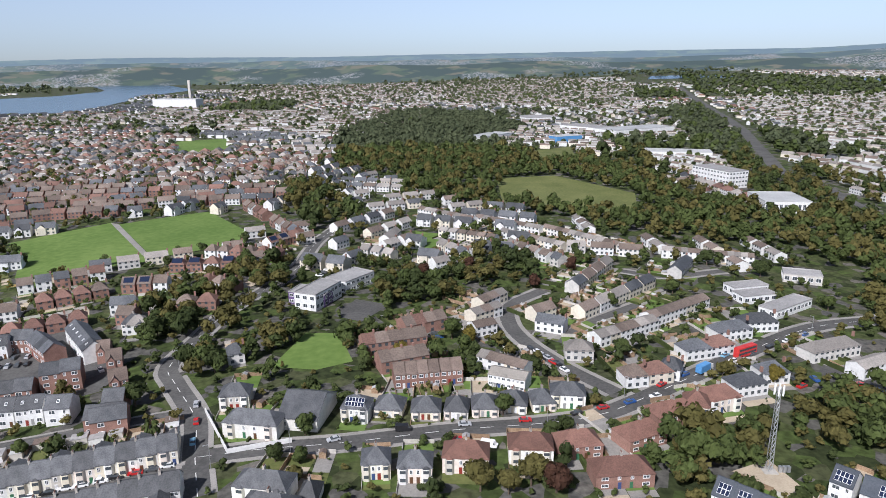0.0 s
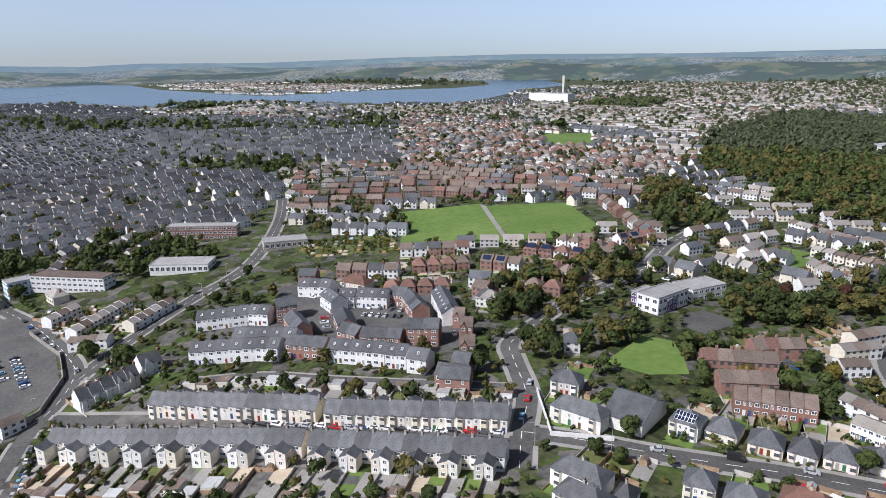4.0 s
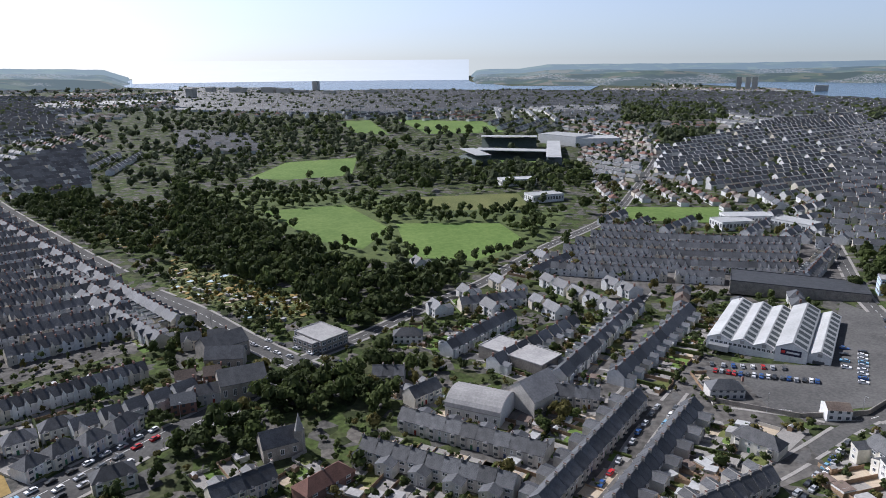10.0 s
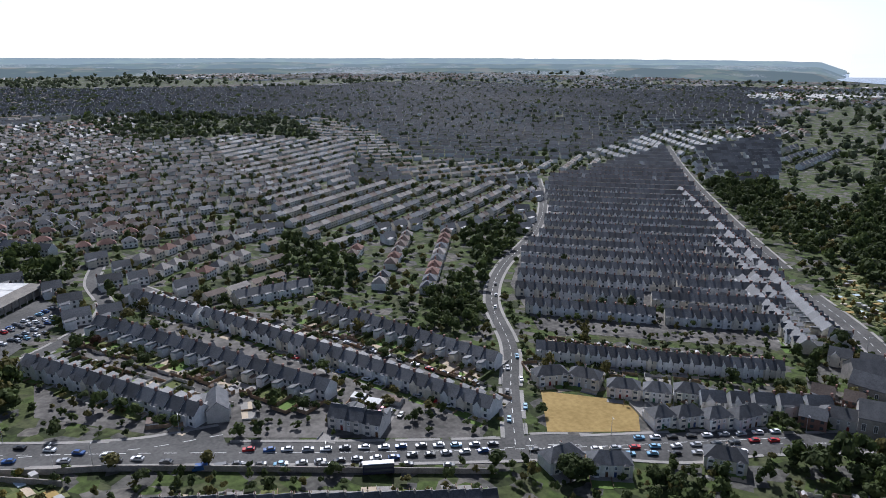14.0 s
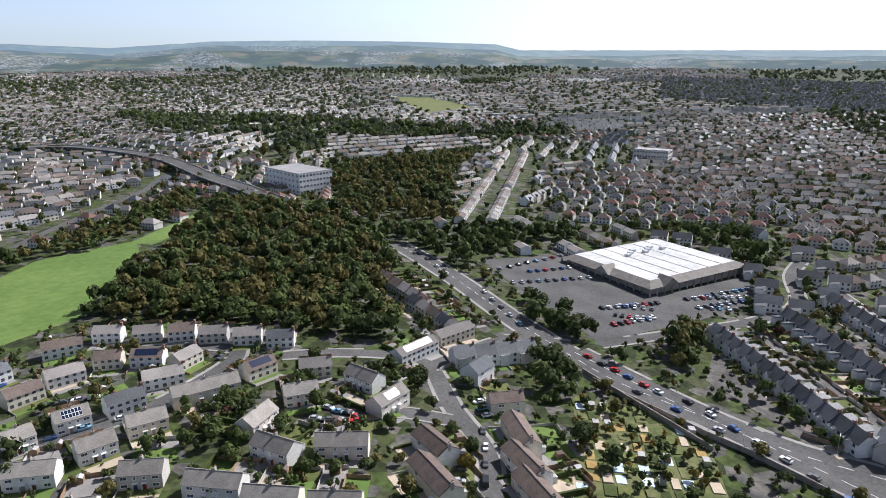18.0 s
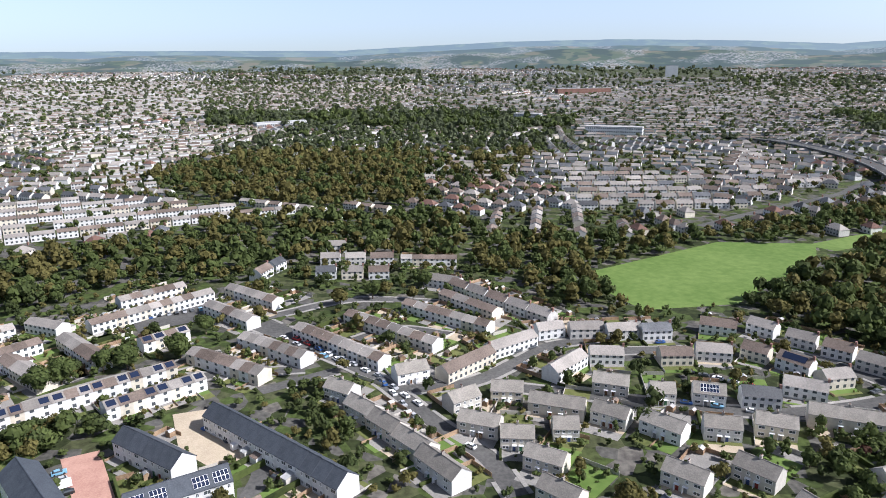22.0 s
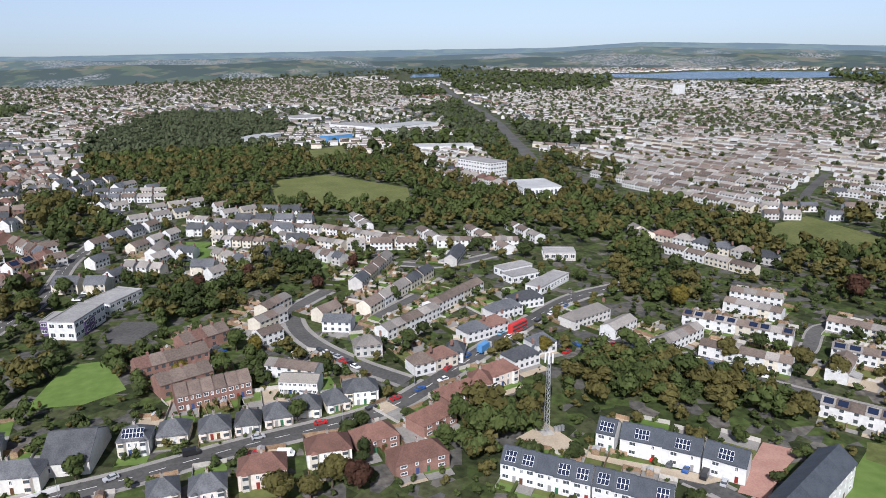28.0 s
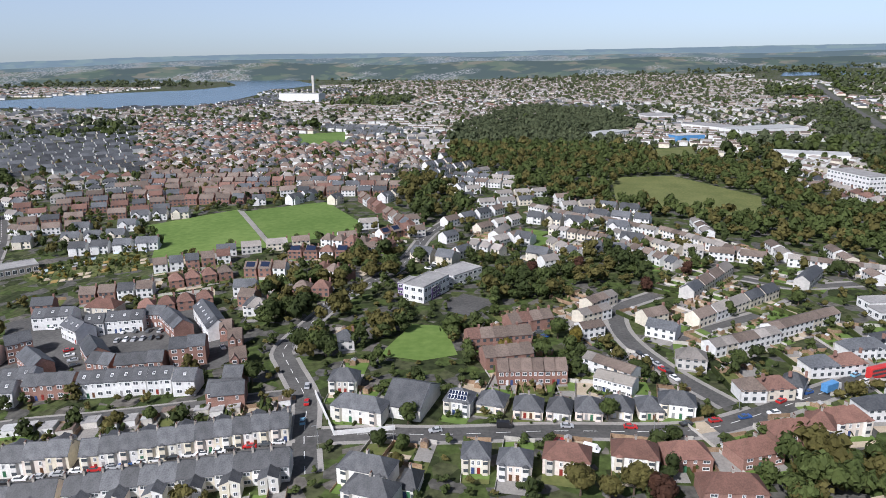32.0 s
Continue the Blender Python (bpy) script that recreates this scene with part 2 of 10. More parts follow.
def ground_material():
    """Gardens, yards and beds of earth in small patches."""
    m = bpy.data.materials.new("gardens_and_fields")
    m.use_nodes = True
    n, l = m.node_tree.nodes, m.node_tree.links
    bsdf = n["Principled BSDF"]
    bsdf.inputs["Roughness"].default_value, bsdf.inputs["Specular IOR Level"].default_value = 0.95, 0.15
    tc = n.new("ShaderNodeTexCoord")

    def cells(scale, stops):
        v = n.new("ShaderNodeTexVoronoi")
        v.inputs["Scale"].default_value = scale
        l.new(tc.outputs["Object"], v.inputs["Vector"])
        r = n.new("ShaderNodeValToRGB")
        r.color_ramp.interpolation = "CONSTANT"
        l.new(v.outputs["Color"], r.inputs[0])
        while len(r.color_ramp.elements) < len(stops):
            r.color_ramp.elements.new(0.5)
        for e, (p, c) in zip(r.color_ramp.elements, stops):
            e.position, e.color = p, rgb(c)
        return r.outputs[0]

    def mix(x, y, f, mode="MIX"):
        k = n.new("ShaderNodeMix")
        k.data_type, k.blend_type = "RGBA", mode
        if isinstance(f, float):
            k.inputs[0].default_value = f
        else:
            l.new(f, k.inputs[0])
        l.new(x, k.inputs[6])
        l.new(y, k.inputs[7])
        return k.outputs[2]

    gardens = cells(0.16, ((0, (.045, .062, .02)), (.2, (.065, .09, .027)), (.34, (.035, .045, .018)), (.46, (.07, .078, .038)), (.56, (.10, .097, .09)),
                           (.68, (.065, .08, .03)), (.78, (.14, .13, .118)), (.88, (.10, .098, .095)), (.95, (.08, .095, .04))))
    grain = n.new("ShaderNodeTexNoise")
    grain.inputs["Scale"].default_value, grain.inputs["Detail"].default_value = 0.4, 6
    l.new(tc.outputs["Object"], grain.inputs["Vector"])
    tone = n.new("ShaderNodeValToRGB")
    tone.color_ramp.elements[0].color, tone.color_ramp.elements[1].color = (.5, .5, .5, 1), (1.25, 1.25, 1.2, 1)
    tone.color_ramp.elements[0].position, tone.color_ramp.elements[1].position = .35, .65
    l.new(grain.outputs[0], tone.inputs[0])
    l.new(mix(gardens, tone.outputs[0], 0.8, "MULTIPLY"), bsdf.inputs["Base Color"])
    return m


GROUND = ground_material()


def hazy(name, tones, pale, glow, towns):
    """Far hills with fields, woods and specks of towns; the lit air before them is painted as emission, stronger
    towards the sun.
    """
    m = bpy.data.materials.new(name)
    m.use_nodes = True
    n, l = m.node_tree.nodes, m.node_tree.links
    bsdf = n["Principled BSDF"]
    bsdf.inputs["Roughness"].default_value, bsdf.inputs["Specular IOR Level"].default_value = 1.0, 0.0
    tc = n.new("ShaderNodeTexCoord")
    squash = n.new("ShaderNodeMapping")
    squash.inputs["Scale"].default_value = (1, 1, 2.5)
    l.new(tc.outputs["Object"], squash.inputs[0])

    def mix(x, y, f):
        k = n.new("ShaderNodeMix")
        k.data_type = "RGBA"
        l.new(f, k.inputs[0])
        for s, c in ((6, x), (7, y)):
            if isinstance(c, tuple):
                k.inputs[s].default_value = rgb(c)
            else:
                l.new(c, k.inputs[s])
        return k.outputs[2]

    def ramp(x, stops, step=False):
        r = n.new("ShaderNodeValToRGB")
        if step:
            r.color_ramp.interpolation = "CONSTANT"
        while len(r.color_ramp.elements) < len(stops):
            r.color_ramp.elements.new(0.5)
        for e, (p, c) in zip(r.color_ramp.elements, stops):
            e.position, e.color = p, rgb(c)
        l.new(x, r.inputs[0])
        return r.outputs[0]

    def grain(scale, detail=3):
        k = n.new("ShaderNodeTexNoise")
        k.inputs["Scale"].default_value, k.inputs["Detail"].default_value = scale, detail
        l.new(squash.outputs[0], k.inputs["Vector"])
        return k.outputs[0]

    def cells(scale):
        k = n.new("ShaderNodeTexVoronoi")
        k.inputs["Scale"].default_value = scale
        l.new(squash.outputs[0], k.inputs["Vector"])
        return k.outputs["Color"]

    one, none = (1, 1, 1), (0, 0, 0)
    fields = ramp(cells(.016), tuple((i / len(tones), c) for i, c in enumerate(tones)), True)
    woods = ramp(grain(.006, 6), ((.47, none), (.53, one)))
    out = mix(fields, tones[0], woods)
    if towns:
        where = n.new("ShaderNodeMath")
        where.operation = "MULTIPLY"
        l.new(ramp(cells(.16), ((0, none), (.6, one)), True), where.inputs[0])
        l.new(ramp(grain(.0026), ((.52, none), (.57, one))), where.inputs[1])
        out = mix(out, pale, where.outputs[0])
    l.new(out, bsdf.inputs["Base Color"])
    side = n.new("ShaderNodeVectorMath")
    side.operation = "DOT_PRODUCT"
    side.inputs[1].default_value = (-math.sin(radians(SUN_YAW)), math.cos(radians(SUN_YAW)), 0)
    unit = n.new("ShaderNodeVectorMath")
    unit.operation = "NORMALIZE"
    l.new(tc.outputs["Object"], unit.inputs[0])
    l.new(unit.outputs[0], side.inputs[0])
    # haze painted as a glow of the surface, brighter on the sun's side
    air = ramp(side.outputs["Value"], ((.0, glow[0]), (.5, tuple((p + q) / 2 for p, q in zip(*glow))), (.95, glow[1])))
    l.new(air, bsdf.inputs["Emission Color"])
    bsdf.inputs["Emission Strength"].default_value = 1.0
    return m


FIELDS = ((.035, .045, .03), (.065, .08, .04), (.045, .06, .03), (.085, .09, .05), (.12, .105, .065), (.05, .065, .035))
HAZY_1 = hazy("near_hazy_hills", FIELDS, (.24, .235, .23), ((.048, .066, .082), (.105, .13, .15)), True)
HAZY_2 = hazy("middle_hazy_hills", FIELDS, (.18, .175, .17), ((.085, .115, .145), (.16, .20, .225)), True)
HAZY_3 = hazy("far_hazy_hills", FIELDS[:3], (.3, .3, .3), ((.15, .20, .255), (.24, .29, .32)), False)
# sea haze painted as emission, nearly white towards the sun
GLOWING_SEA = hazy("far_sea_haze_glow", ((.03, .05, .06), (.04, .06, .07)), (0, 0, 0), ((.10, .20, .27), (1.05, 1.0, .93)), False)


# ---- building helpers ----
class Acc:
    """Gathers the pieces of one mesh."""

    def __init__(self):
        self.v, self.f, self.m, self.n = [], [], [], 0

    def add(self, verts, faces, m=0):
        verts = np.asarray(verts, float)
        self.v.append(verts)
        self.f += [tuple(i + self.n for i in f) for f in faces]
        self.m += [m] * len(faces) if isinstance(m, int) else list(m)
        self.n += len(verts)

    def box(self, x0, x1, y0, y1, z0, z1, m=0, move=None):
        v = np.array([(x0, y0, z0), (x1, y0, z0), (x1, y1, z0), (x0, y1, z0), (x0, y0, z1), (x1, y0, z1), (x1, y1, z1), (x0, y1, z1)])
        if move is not None:
            v = move(v)
        self.add(v, BOXF, m)

    def mesh(self, name, mats):
        me = bpy.data.meshes.new(name)
        me.from_pydata(np.concatenate(self.v).tolist() if self.v else [], [], self.f)
        for k in mats:
            me.materials.append(k)
        if len(mats) > 1:
            me.polygons.foreach_set("material_index", self.m)
        me.update()
        return me


BOXF = [(3, 2, 1, 0), (4, 5, 6, 7), (0, 1, 5, 4), (1, 2, 6, 5), (2, 3, 7, 6), (3, 0, 4, 7)]


def part(name, acc, mats, parent=None, label="", m=None):
    """Links an Acc, or a finished mesh, as one object under a thing."""
    me = acc.mesh(name, mats) if isinstance(acc, Acc) else acc
    ob = new(name, me)
    ob.parent = parent
    if m is not None:
        ob.matrix_basis = m
    if label:
        ob["label"] = label
    return ob


def placed(x, y, ang, z=0.0):
    """A function that turns by ang (radians) and moves points to x, y."""
    c, s = math.cos(ang), math.sin(ang)

    def move(v):
        v = np.asarray(v, float)
        return np.stack([x + c * v[:, 0] - s * v[:, 1], y + s * v[:, 0] + c * v[:, 1], z + v[:, 2]], 1)
    return move


# where something already stands, in cells of 2 m
HALF, CELL = 2700, 2
BUSY = np.zeros((HALF * 2 // CELL, HALF * 2 // CELL), bool)
ROADS = np.zeros_like(BUSY)


def mark_poly(pts, grid=BUSY):
    p = np.array(pts, float)
    lo = np.maximum(((p.min(0) + HALF) // CELL).astype(int), 0)
    hi = np.minimum(((p.max(0) + HALF) // CELL).astype(int) + 1, BUSY.shape[0] - 1)
    if (hi <= lo).any():
        return
    gx, gy = np.meshgrid(np.arange(lo[0], hi[0] + 1), np.arange(lo[1], hi[1] + 1), indexing="ij")
    grid[lo[0]:hi[0] + 1, lo[1]:hi[1] + 1] |= inside((gx + .5) * CELL - HALF, (gy + .5) * CELL - HALF, p)


def inside(x, y, p):
    """Which points lie in the polygon p."""
    r = np.zeros(np.shape(x), bool)
    for (x0, y0), (x1, y1) in zip(p, np.roll(p, -1, 0)):
        if y0 != y1:
            r ^= ((y0 > y) != (y1 > y)) & (x < (x1 - x0) * (y - y0) / (y1 - y0) + x0)
    return r


def within(x, y, p):
    """Whether one point lies in the polygon p."""
    r, (x0, y0) = False, p[-1]
    for x1, y1 in p:
        if (y0 > y) != (y1 > y) and x < (x1 - x0) * (y - y0) / (y1 - y0) + x0:
            r = not r
        x0, y0 = x1, y1
    return r


def mark_box(x, y, ang, lx, ly):
    mark_poly(placed(x, y, ang)([(-lx, -ly, 0), (lx, -ly, 0), (lx, ly, 0), (-lx, ly, 0)])[:, :2])


def taken(x, y, grid=BUSY):
    i, j = int((x + HALF) // CELL), int((y + HALF) // CELL)
    return 0 <= i < grid.shape[0] and 0 <= j < grid.shape[1] and bool(grid[i, j])


# ---- ground ----
# how far the land lies below the hill at the middle, by the turn from +y, as a share of 115 m
DIP = ((0, 0), (20, 0), (45, .07), (68, .23), (80, .26), (135, .26), (150, .22), (165, .18), (178, .14), (198, .11), (212, .04), (225, .04), (253, .07), (275, .03), (320, .03), (345, 0), (360, 0))
# the skyline's height in degrees, and where the far hills begin
HEIGHT = ((0, .28), (10, .12), (23, .16), (32, .0), (43, -.34), (52, -.32), (56, -.5), (65, -.3), (74, -.44), (88, -.5), (90, -.8), (93.5, -.86), (94.6, -1.8), (119.2, -1.8), (119.6, -1.35), (121.7, -.62), (130, -.44), (146, -.2),
          (160, -.1), (177, .04), (199, .25), (201, .73), (208, 1.0), (217, 1.14), (223, 1.08), (230, .65), (237, .97), (245, 1.16), (254, 1.05), (262, .7), (267, .45), (280, .5), (309, .38), (318, .7), (326, .87), (333, .5), (345, .44), (353, .33), (360, .28))
START = ((0, 3150), (12, 3250), (18, 3650), (72, 3650), (80, 3150), (94, 3300), (119, 3200), (128, 3000), (150, 3300), (200, 3450), (340, 3450), (360, 3150))
# how high the land climbs far off, in metres
RISE = ((0, 15), (8, 0), (122, 0), (140, 35), (195, 45), (215, 55), (340, 52), (360, 15))


def between(table, a):
    """A value of a table of (angle, value), joined by straight lines."""
    for (a0, v0), (a1, v1) in zip(table, table[1:]):
        if a0 <= a <= a1:
            return v0 + (v1 - v0) * (a - a0) / (a1 - a0)
    return table[-1][1]


DIPS = [115 * sum(between(DIP, (i / 4 + k) % 360) for k in range(-8, 9, 2)) / 9 for i in range(1441)]

RISES = [between(RISE, i / 4) for i in range(1441)]


def ease(lo, hi, v):
    t = min(1.0, max(0.0, (v - lo) / (hi - lo)))
    return t * t * (3 - 2 * t)


def land(x, y):
    """The height of the land: a hill in the middle, lower ground to its south and west, a plain farther off."""
    r = math.hypot(x, y)
    if r < 40:
        return 0.0
    a = math.degrees(math.atan2(-x, y)) % 360 * 4
    i = int(a)
    if r > 1750:
        return RISES[i] * ease(1500, 3600, r)
    dip = (DIPS[i] + (DIPS[min(i + 1, 1440)] - DIPS[i]) * (a - i)) * ease(40, 130, r) * (1 - ease(850, 1750, r))
    return RISES[i] * ease(1500, 3600, r) - dip


def on_land(move):
    """The same move, with every point set on the land."""
    def put(v):
        v = move(v)
        v[:, 2] += [land(x, y) for x, y in v[:, :2].tolist()]
        return v
    return put


def build_ground():
    acc = Acc()
    rings = [0] + list(range(40, 140, 6)) + list(range(140, 500, 15)) + list(range(500, 1900, 40)) + list(range(1900, 3700, 100)) + [4000, 4500, 4950]
    turns = 360
    v = [(0, 0, 0)]
    for r in rings[1:]:
        for k in range(turns):
            t = 2 * math.pi * k / turns
            x, y = r * math.sin(t), r * math.cos(t)
            v.append((x, y, land(x, y)))
    f = [(0, 1 + (k + 1) % turns, 1 + k) for k in range(turns)]
    for i in range(len(rings) - 2):
        for k in range(turns):
            a0, a1 = 1 + i * turns + k, 1 + i * turns + (k + 1) % turns
            f.append((a0, a1, a1 + turns, a0 + turns))
    acc.add(v, f)
    ob = part("ground", acc, [GROUND])
    for p in ob.data.polygons:
        p.use_smooth = True
    tagged(ob, "grassy gardens and yards falling from a hill to a wide plain", "ground", kind="structure")


build_ground()


def far_hill(name, label, lower, start, length, rough, haze, seed, top_r=None):
    """A distant range of hills all round, its crest a little below the skyline."""
    acc, turns, steps = Acc(), 900, 7
    v = []
    for k in range(turns):
        a0 = 360 * k / turns
        h = between(HEIGHT, a0)
        r0 = between(START, a0) + start
        r1 = min(4900, r0 + length)
        t = radians(a0)
        n1 = noise.fractal((7 * math.sin(t), 7 * math.cos(t), seed), 1, 2, 5)
        el = h - lower + rough * n1 if lower else h + .03 * noise.noise((60 * math.sin(t), 60 * math.cos(t), 1))
        if h < -1.3:
            el = -3.0
        crest = 115 + r1 * math.tan(radians(el))
        foot = land(-r0 * math.sin(t), r0 * math.cos(t)) - 14
        for i in range(steps):
            s = i / (steps - 1)
            r = r0 + (r1 - r0) * s
            wave = 5 * noise.noise((r * math.sin(t) / 260, r * math.cos(t) / 260, seed + 3)) * (s * (1 - s) * 4)
            v.append((-r * math.sin(t), r * math.cos(t), foot + (crest - foot) * s ** .85 + wave))
    f = [(k * steps + i, k * steps + i + 1, (k + 1) % turns * steps + i + 1, (k + 1) % turns * steps + i) for k in range(turns) for i in range(steps - 1)]
    acc.add(v, f)
    ob = part(name, acc, [haze])
    for p in ob.data.polygons:
        p.use_smooth = True
    tagged(ob, label, "hills", kind="structure")


# three backdrop ranges whose haze is emission in their materials
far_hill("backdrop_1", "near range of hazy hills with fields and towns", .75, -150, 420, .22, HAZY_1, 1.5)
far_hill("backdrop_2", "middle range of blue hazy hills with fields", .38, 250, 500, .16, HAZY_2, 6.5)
far_hill("backdrop_3", "moorland on the skyline under painted pale blue haze", 0, 900, 700, 0, HAZY_3, 9.5)


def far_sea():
    """The open sea as an added sheet tilted up to the horizon, its bright haze painted as emission."""
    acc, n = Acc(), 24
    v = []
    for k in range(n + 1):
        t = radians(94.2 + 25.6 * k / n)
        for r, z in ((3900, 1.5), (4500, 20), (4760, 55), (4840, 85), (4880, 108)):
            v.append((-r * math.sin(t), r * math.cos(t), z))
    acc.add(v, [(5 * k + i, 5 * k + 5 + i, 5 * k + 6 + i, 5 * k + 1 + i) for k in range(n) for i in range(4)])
    ob = part("backdrop_4", acc, [GLOWING_SEA])
    tagged(ob, "open sea with painted bright haze out to the horizon", "sea", kind="structure")


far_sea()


PARK = np.zeros_like(BUSY)


def sheet(name, material, label, pts, z=0.1, category="ground", keep=True):
    """A flat sheet on the ground with the outline pts."""
    bm = bmesh.new()
    bm.faces.new([bm.verts.new((x, y, z)) for x, y in pts])
    bmesh.ops.triangulate(bm, faces=bm.faces[:])
    if material is not WATER or not keep:
        longest = 16 if math.hypot(*pts[0]) < 700 else 45
        for _ in range(6):
            far = [e for e in bm.edges if e.calc_length() > longest]
            if not far:
                break
            bmesh.ops.subdivide_edges(bm, edges=far, cuts=1)
            bmesh.ops.triangulate(bm, faces=bm.faces[:])
        for q in bm.verts:
            q.co.z = z + land(q.co.x, q.co.y)
    bm.normal_update()
    for f in bm.faces:
        if f.normal.z < 0:
            f.normal_flip()
    me = bpy.data.meshes.new(name)
    bm.to_mesh(me)
    bm.free()
    me.materials.append(material)
    ob = tagged(new(name, me), label, category, kind="structure")
    if keep:
        mark_poly(pts)
    if material in (GRAVEL, BLOCKPAVE, ASPHALT):
        mark_poly(pts, ROADS)
    return ob


ROADLIST = []


def smooth_line(pts, step=4.0):
    """A rounded line through pts."""
    p = [Vector((*q, 0)) for q in pts]
    p = [p[0] * 2 - p[1]] + p + [p[-1] * 2 - p[-2]]
    out = []
    for i in range(1, len(p) - 2):
        n = max(1, int((p[i + 1] - p[i]).length / step))
        for k in range(n):
            t = k / n
            out.append(0.5 * (2 * p[i] + (p[i + 1] - p[i - 1]) * t + (2 * p[i - 1] - 5 * p[i] + 4 * p[i + 1] - p[i + 2]) * t * t + (3 * p[i] - p[i - 1] - 3 * p[i + 1] + p[i + 2]) * t ** 3))
    return out + [p[-2]]


def road(width, pts, pave=2.0, dashes=False, label="grey asphalt street between houses", z=0.06, clear=0.0):
    """A street with pavements on both sides and, where asked, a dashed line; clear keeps trees and houses off its verges."""
    line = smooth_line(pts)
    side = []
    for i, q in enumerate(line):
        d = (line[min(i + 1, len(line) - 1)] - line[max(i - 1, 0)]).normalized()
        side.append(Vector((-d.y, d.x, 0)))
    z += 0.002 * len(ROADLIST) % 0.05
    acc = Acc()
    v = []
    for q, s in zip(line, side):
        a, b = q + s * width / 2, q - s * width / 2
        v += [(a.x, a.y, land(a.x, a.y) + z), (b.x, b.y, land(b.x, b.y) + z)]
    acc.add(v, [(2 * i, 2 * i + 1, 2 * i + 3, 2 * i + 2) for i in range(len(line) - 1)])
    tagged(part("road", acc, [ASPHALT]), label, "road", kind="structure")
    for i in range(len(line) - 1):
        quad = [line[i] + side[i] * width / 2, line[i + 1] + side[i + 1] * width / 2, line[i + 1] - side[i + 1] * width / 2, line[i] - side[i] * width / 2]
        mark_poly([q.xy for q in quad], ROADS)
        w = width / 2 + pave + clear
        mark_poly([q.xy for q in (line[i] + side[i] * w, line[i + 1] + side[i + 1] * w, line[i + 1] - side[i + 1] * w, line[i] - side[i] * w)])
    ROADLIST.append((line, side, width, pave, dashes))


def lamps():
    """Street lamps along the main roads, standing on the pavement."""
    count = 0
    for line, side, width, pave, dashes in ROADLIST:
        if not dashes:
            continue
        for i in range(3, len(line) - 2, 9):
            k = 1 if (i // 9) % 2 else -1
            q = line[i] + side[i] * k * (width / 2 + .5)
            if q.length < 420 and not taken(q.x, q.y, ROADS) and count < 70:
                street_lamp(q.x, q.y, math.degrees(math.atan2(-side[i].y * k, -side[i].x * k)))
                count += 1


def pavements():
    """Raised pavements beside the streets, left out where streets cross, and the painted lines."""
    acc, paint = Acc(), Acc()
    for line, side, width, pave, dashes in ROADLIST:
        for k in (1, -1):
            if pave:
                for i in range(len(line) - 1):
                    p, q = line[i], line[i + 1]
                    a, b = p + side[i] * k * width / 2, q + side[i + 1] * k * width / 2
                    c, d = q + side[i + 1] * k * (width / 2 + pave), p + side[i] * k * (width / 2 + pave)
                    m = (a + b + c + d) / 4
                    if taken(m.x, m.y, ROADS) or taken(c.x, c.y, ROADS):
                        continue
                    acc.add([(u.x, u.y, land(u.x, u.y) + w) for w in (0, .17 + .003 * (ROADLIST.index((line, side, width, pave, dashes)) % 20)) for u in (a, b, c, d)], BOXF)
        if dashes:
            for i in range(0, len(line) - 1, 2):
                p, q, s = line[i], line[i + 1], side[i] * .12
                paint.add([(u.x, u.y, land(u.x, u.y) + .13) for u in (p + s, p - s, q - s, q + s)], [(0, 1, 2, 3)])
    tagged(part("pavement", acc, [PAVING]), "pale grey slab pavements along the streets", "pavement", kind="structure")
    tagged(part("road_marking", paint, [PAINT]), "white painted dashes along the road", "road marking", kind="structure")


# ---- trees ----
def blob(rng, r, h, lumps, leaves, leaf, sides=6, rings=3):
    """Leaf quads and inner lumps of one crown, its foot at z = 0: quads as (n, 4, 3)."""
    cs = rng.normal(size=(lumps, 3))
    cs /= np.linalg.norm(cs, axis=1)[:, None]
    cs *= rng.uniform(.25, .62, (lumps, 1))
    cs[0] = (0, 0, .35 if lumps > 2 else 0)
    rad = rng.uniform(.36, .55, lumps) if lumps > 2 else np.full(lumps, .8 if lumps == 1 else .6)
    scale = np.array((r, r, h / 2))
    pick = rng.integers(0, lumps, leaves)
    d = rng.normal(size=(leaves, 3))
    d[:, 2] = np.abs(d[:, 2]) * np.where(rng.random(leaves) < .72, 1, -1)
    d /= np.linalg.norm(d, axis=1)[:, None]
    p = (cs[pick] + d * (rad[pick] * rng.uniform(.82, 1.08, leaves))[:, None]) * scale + (0, 0, h * .5)
    nrm = d + rng.normal(scale=.24, size=(leaves, 3))
    nrm /= np.linalg.norm(nrm, axis=1)[:, None]
    t = np.cross(nrm, rng.normal(size=(leaves, 3)))
    t /= np.linalg.norm(t, axis=1)[:, None]
    b = np.cross(nrm, t)
    s = leaf * rng.uniform(.6, 1.3, (leaves, 1))
    quads = np.stack([p + t * s, p + b * s * .8, p - t * s, p - b * s * .8], 1)
    more, u, o2 = [], 2 * math.pi / sides, math.pi / rings
    for c, q in zip(cs, rad):
        o, e = c * scale + (0, 0, h * .5), q * .86 * scale
        for i in range(sides):
            for j in range(rings):
                w = [(math.cos(x) * math.sin(y), math.sin(x) * math.sin(y), math.cos(y)) for x, y in
                     ((i * u, j * o2), (i * u, j * o2 + o2), (i * u + u, j * o2 + o2), (i * u + u, j * o2))]
                more.append(np.array(w) * e + o)
    quads = np.concatenate([quads, np.array(more)])
    return quads


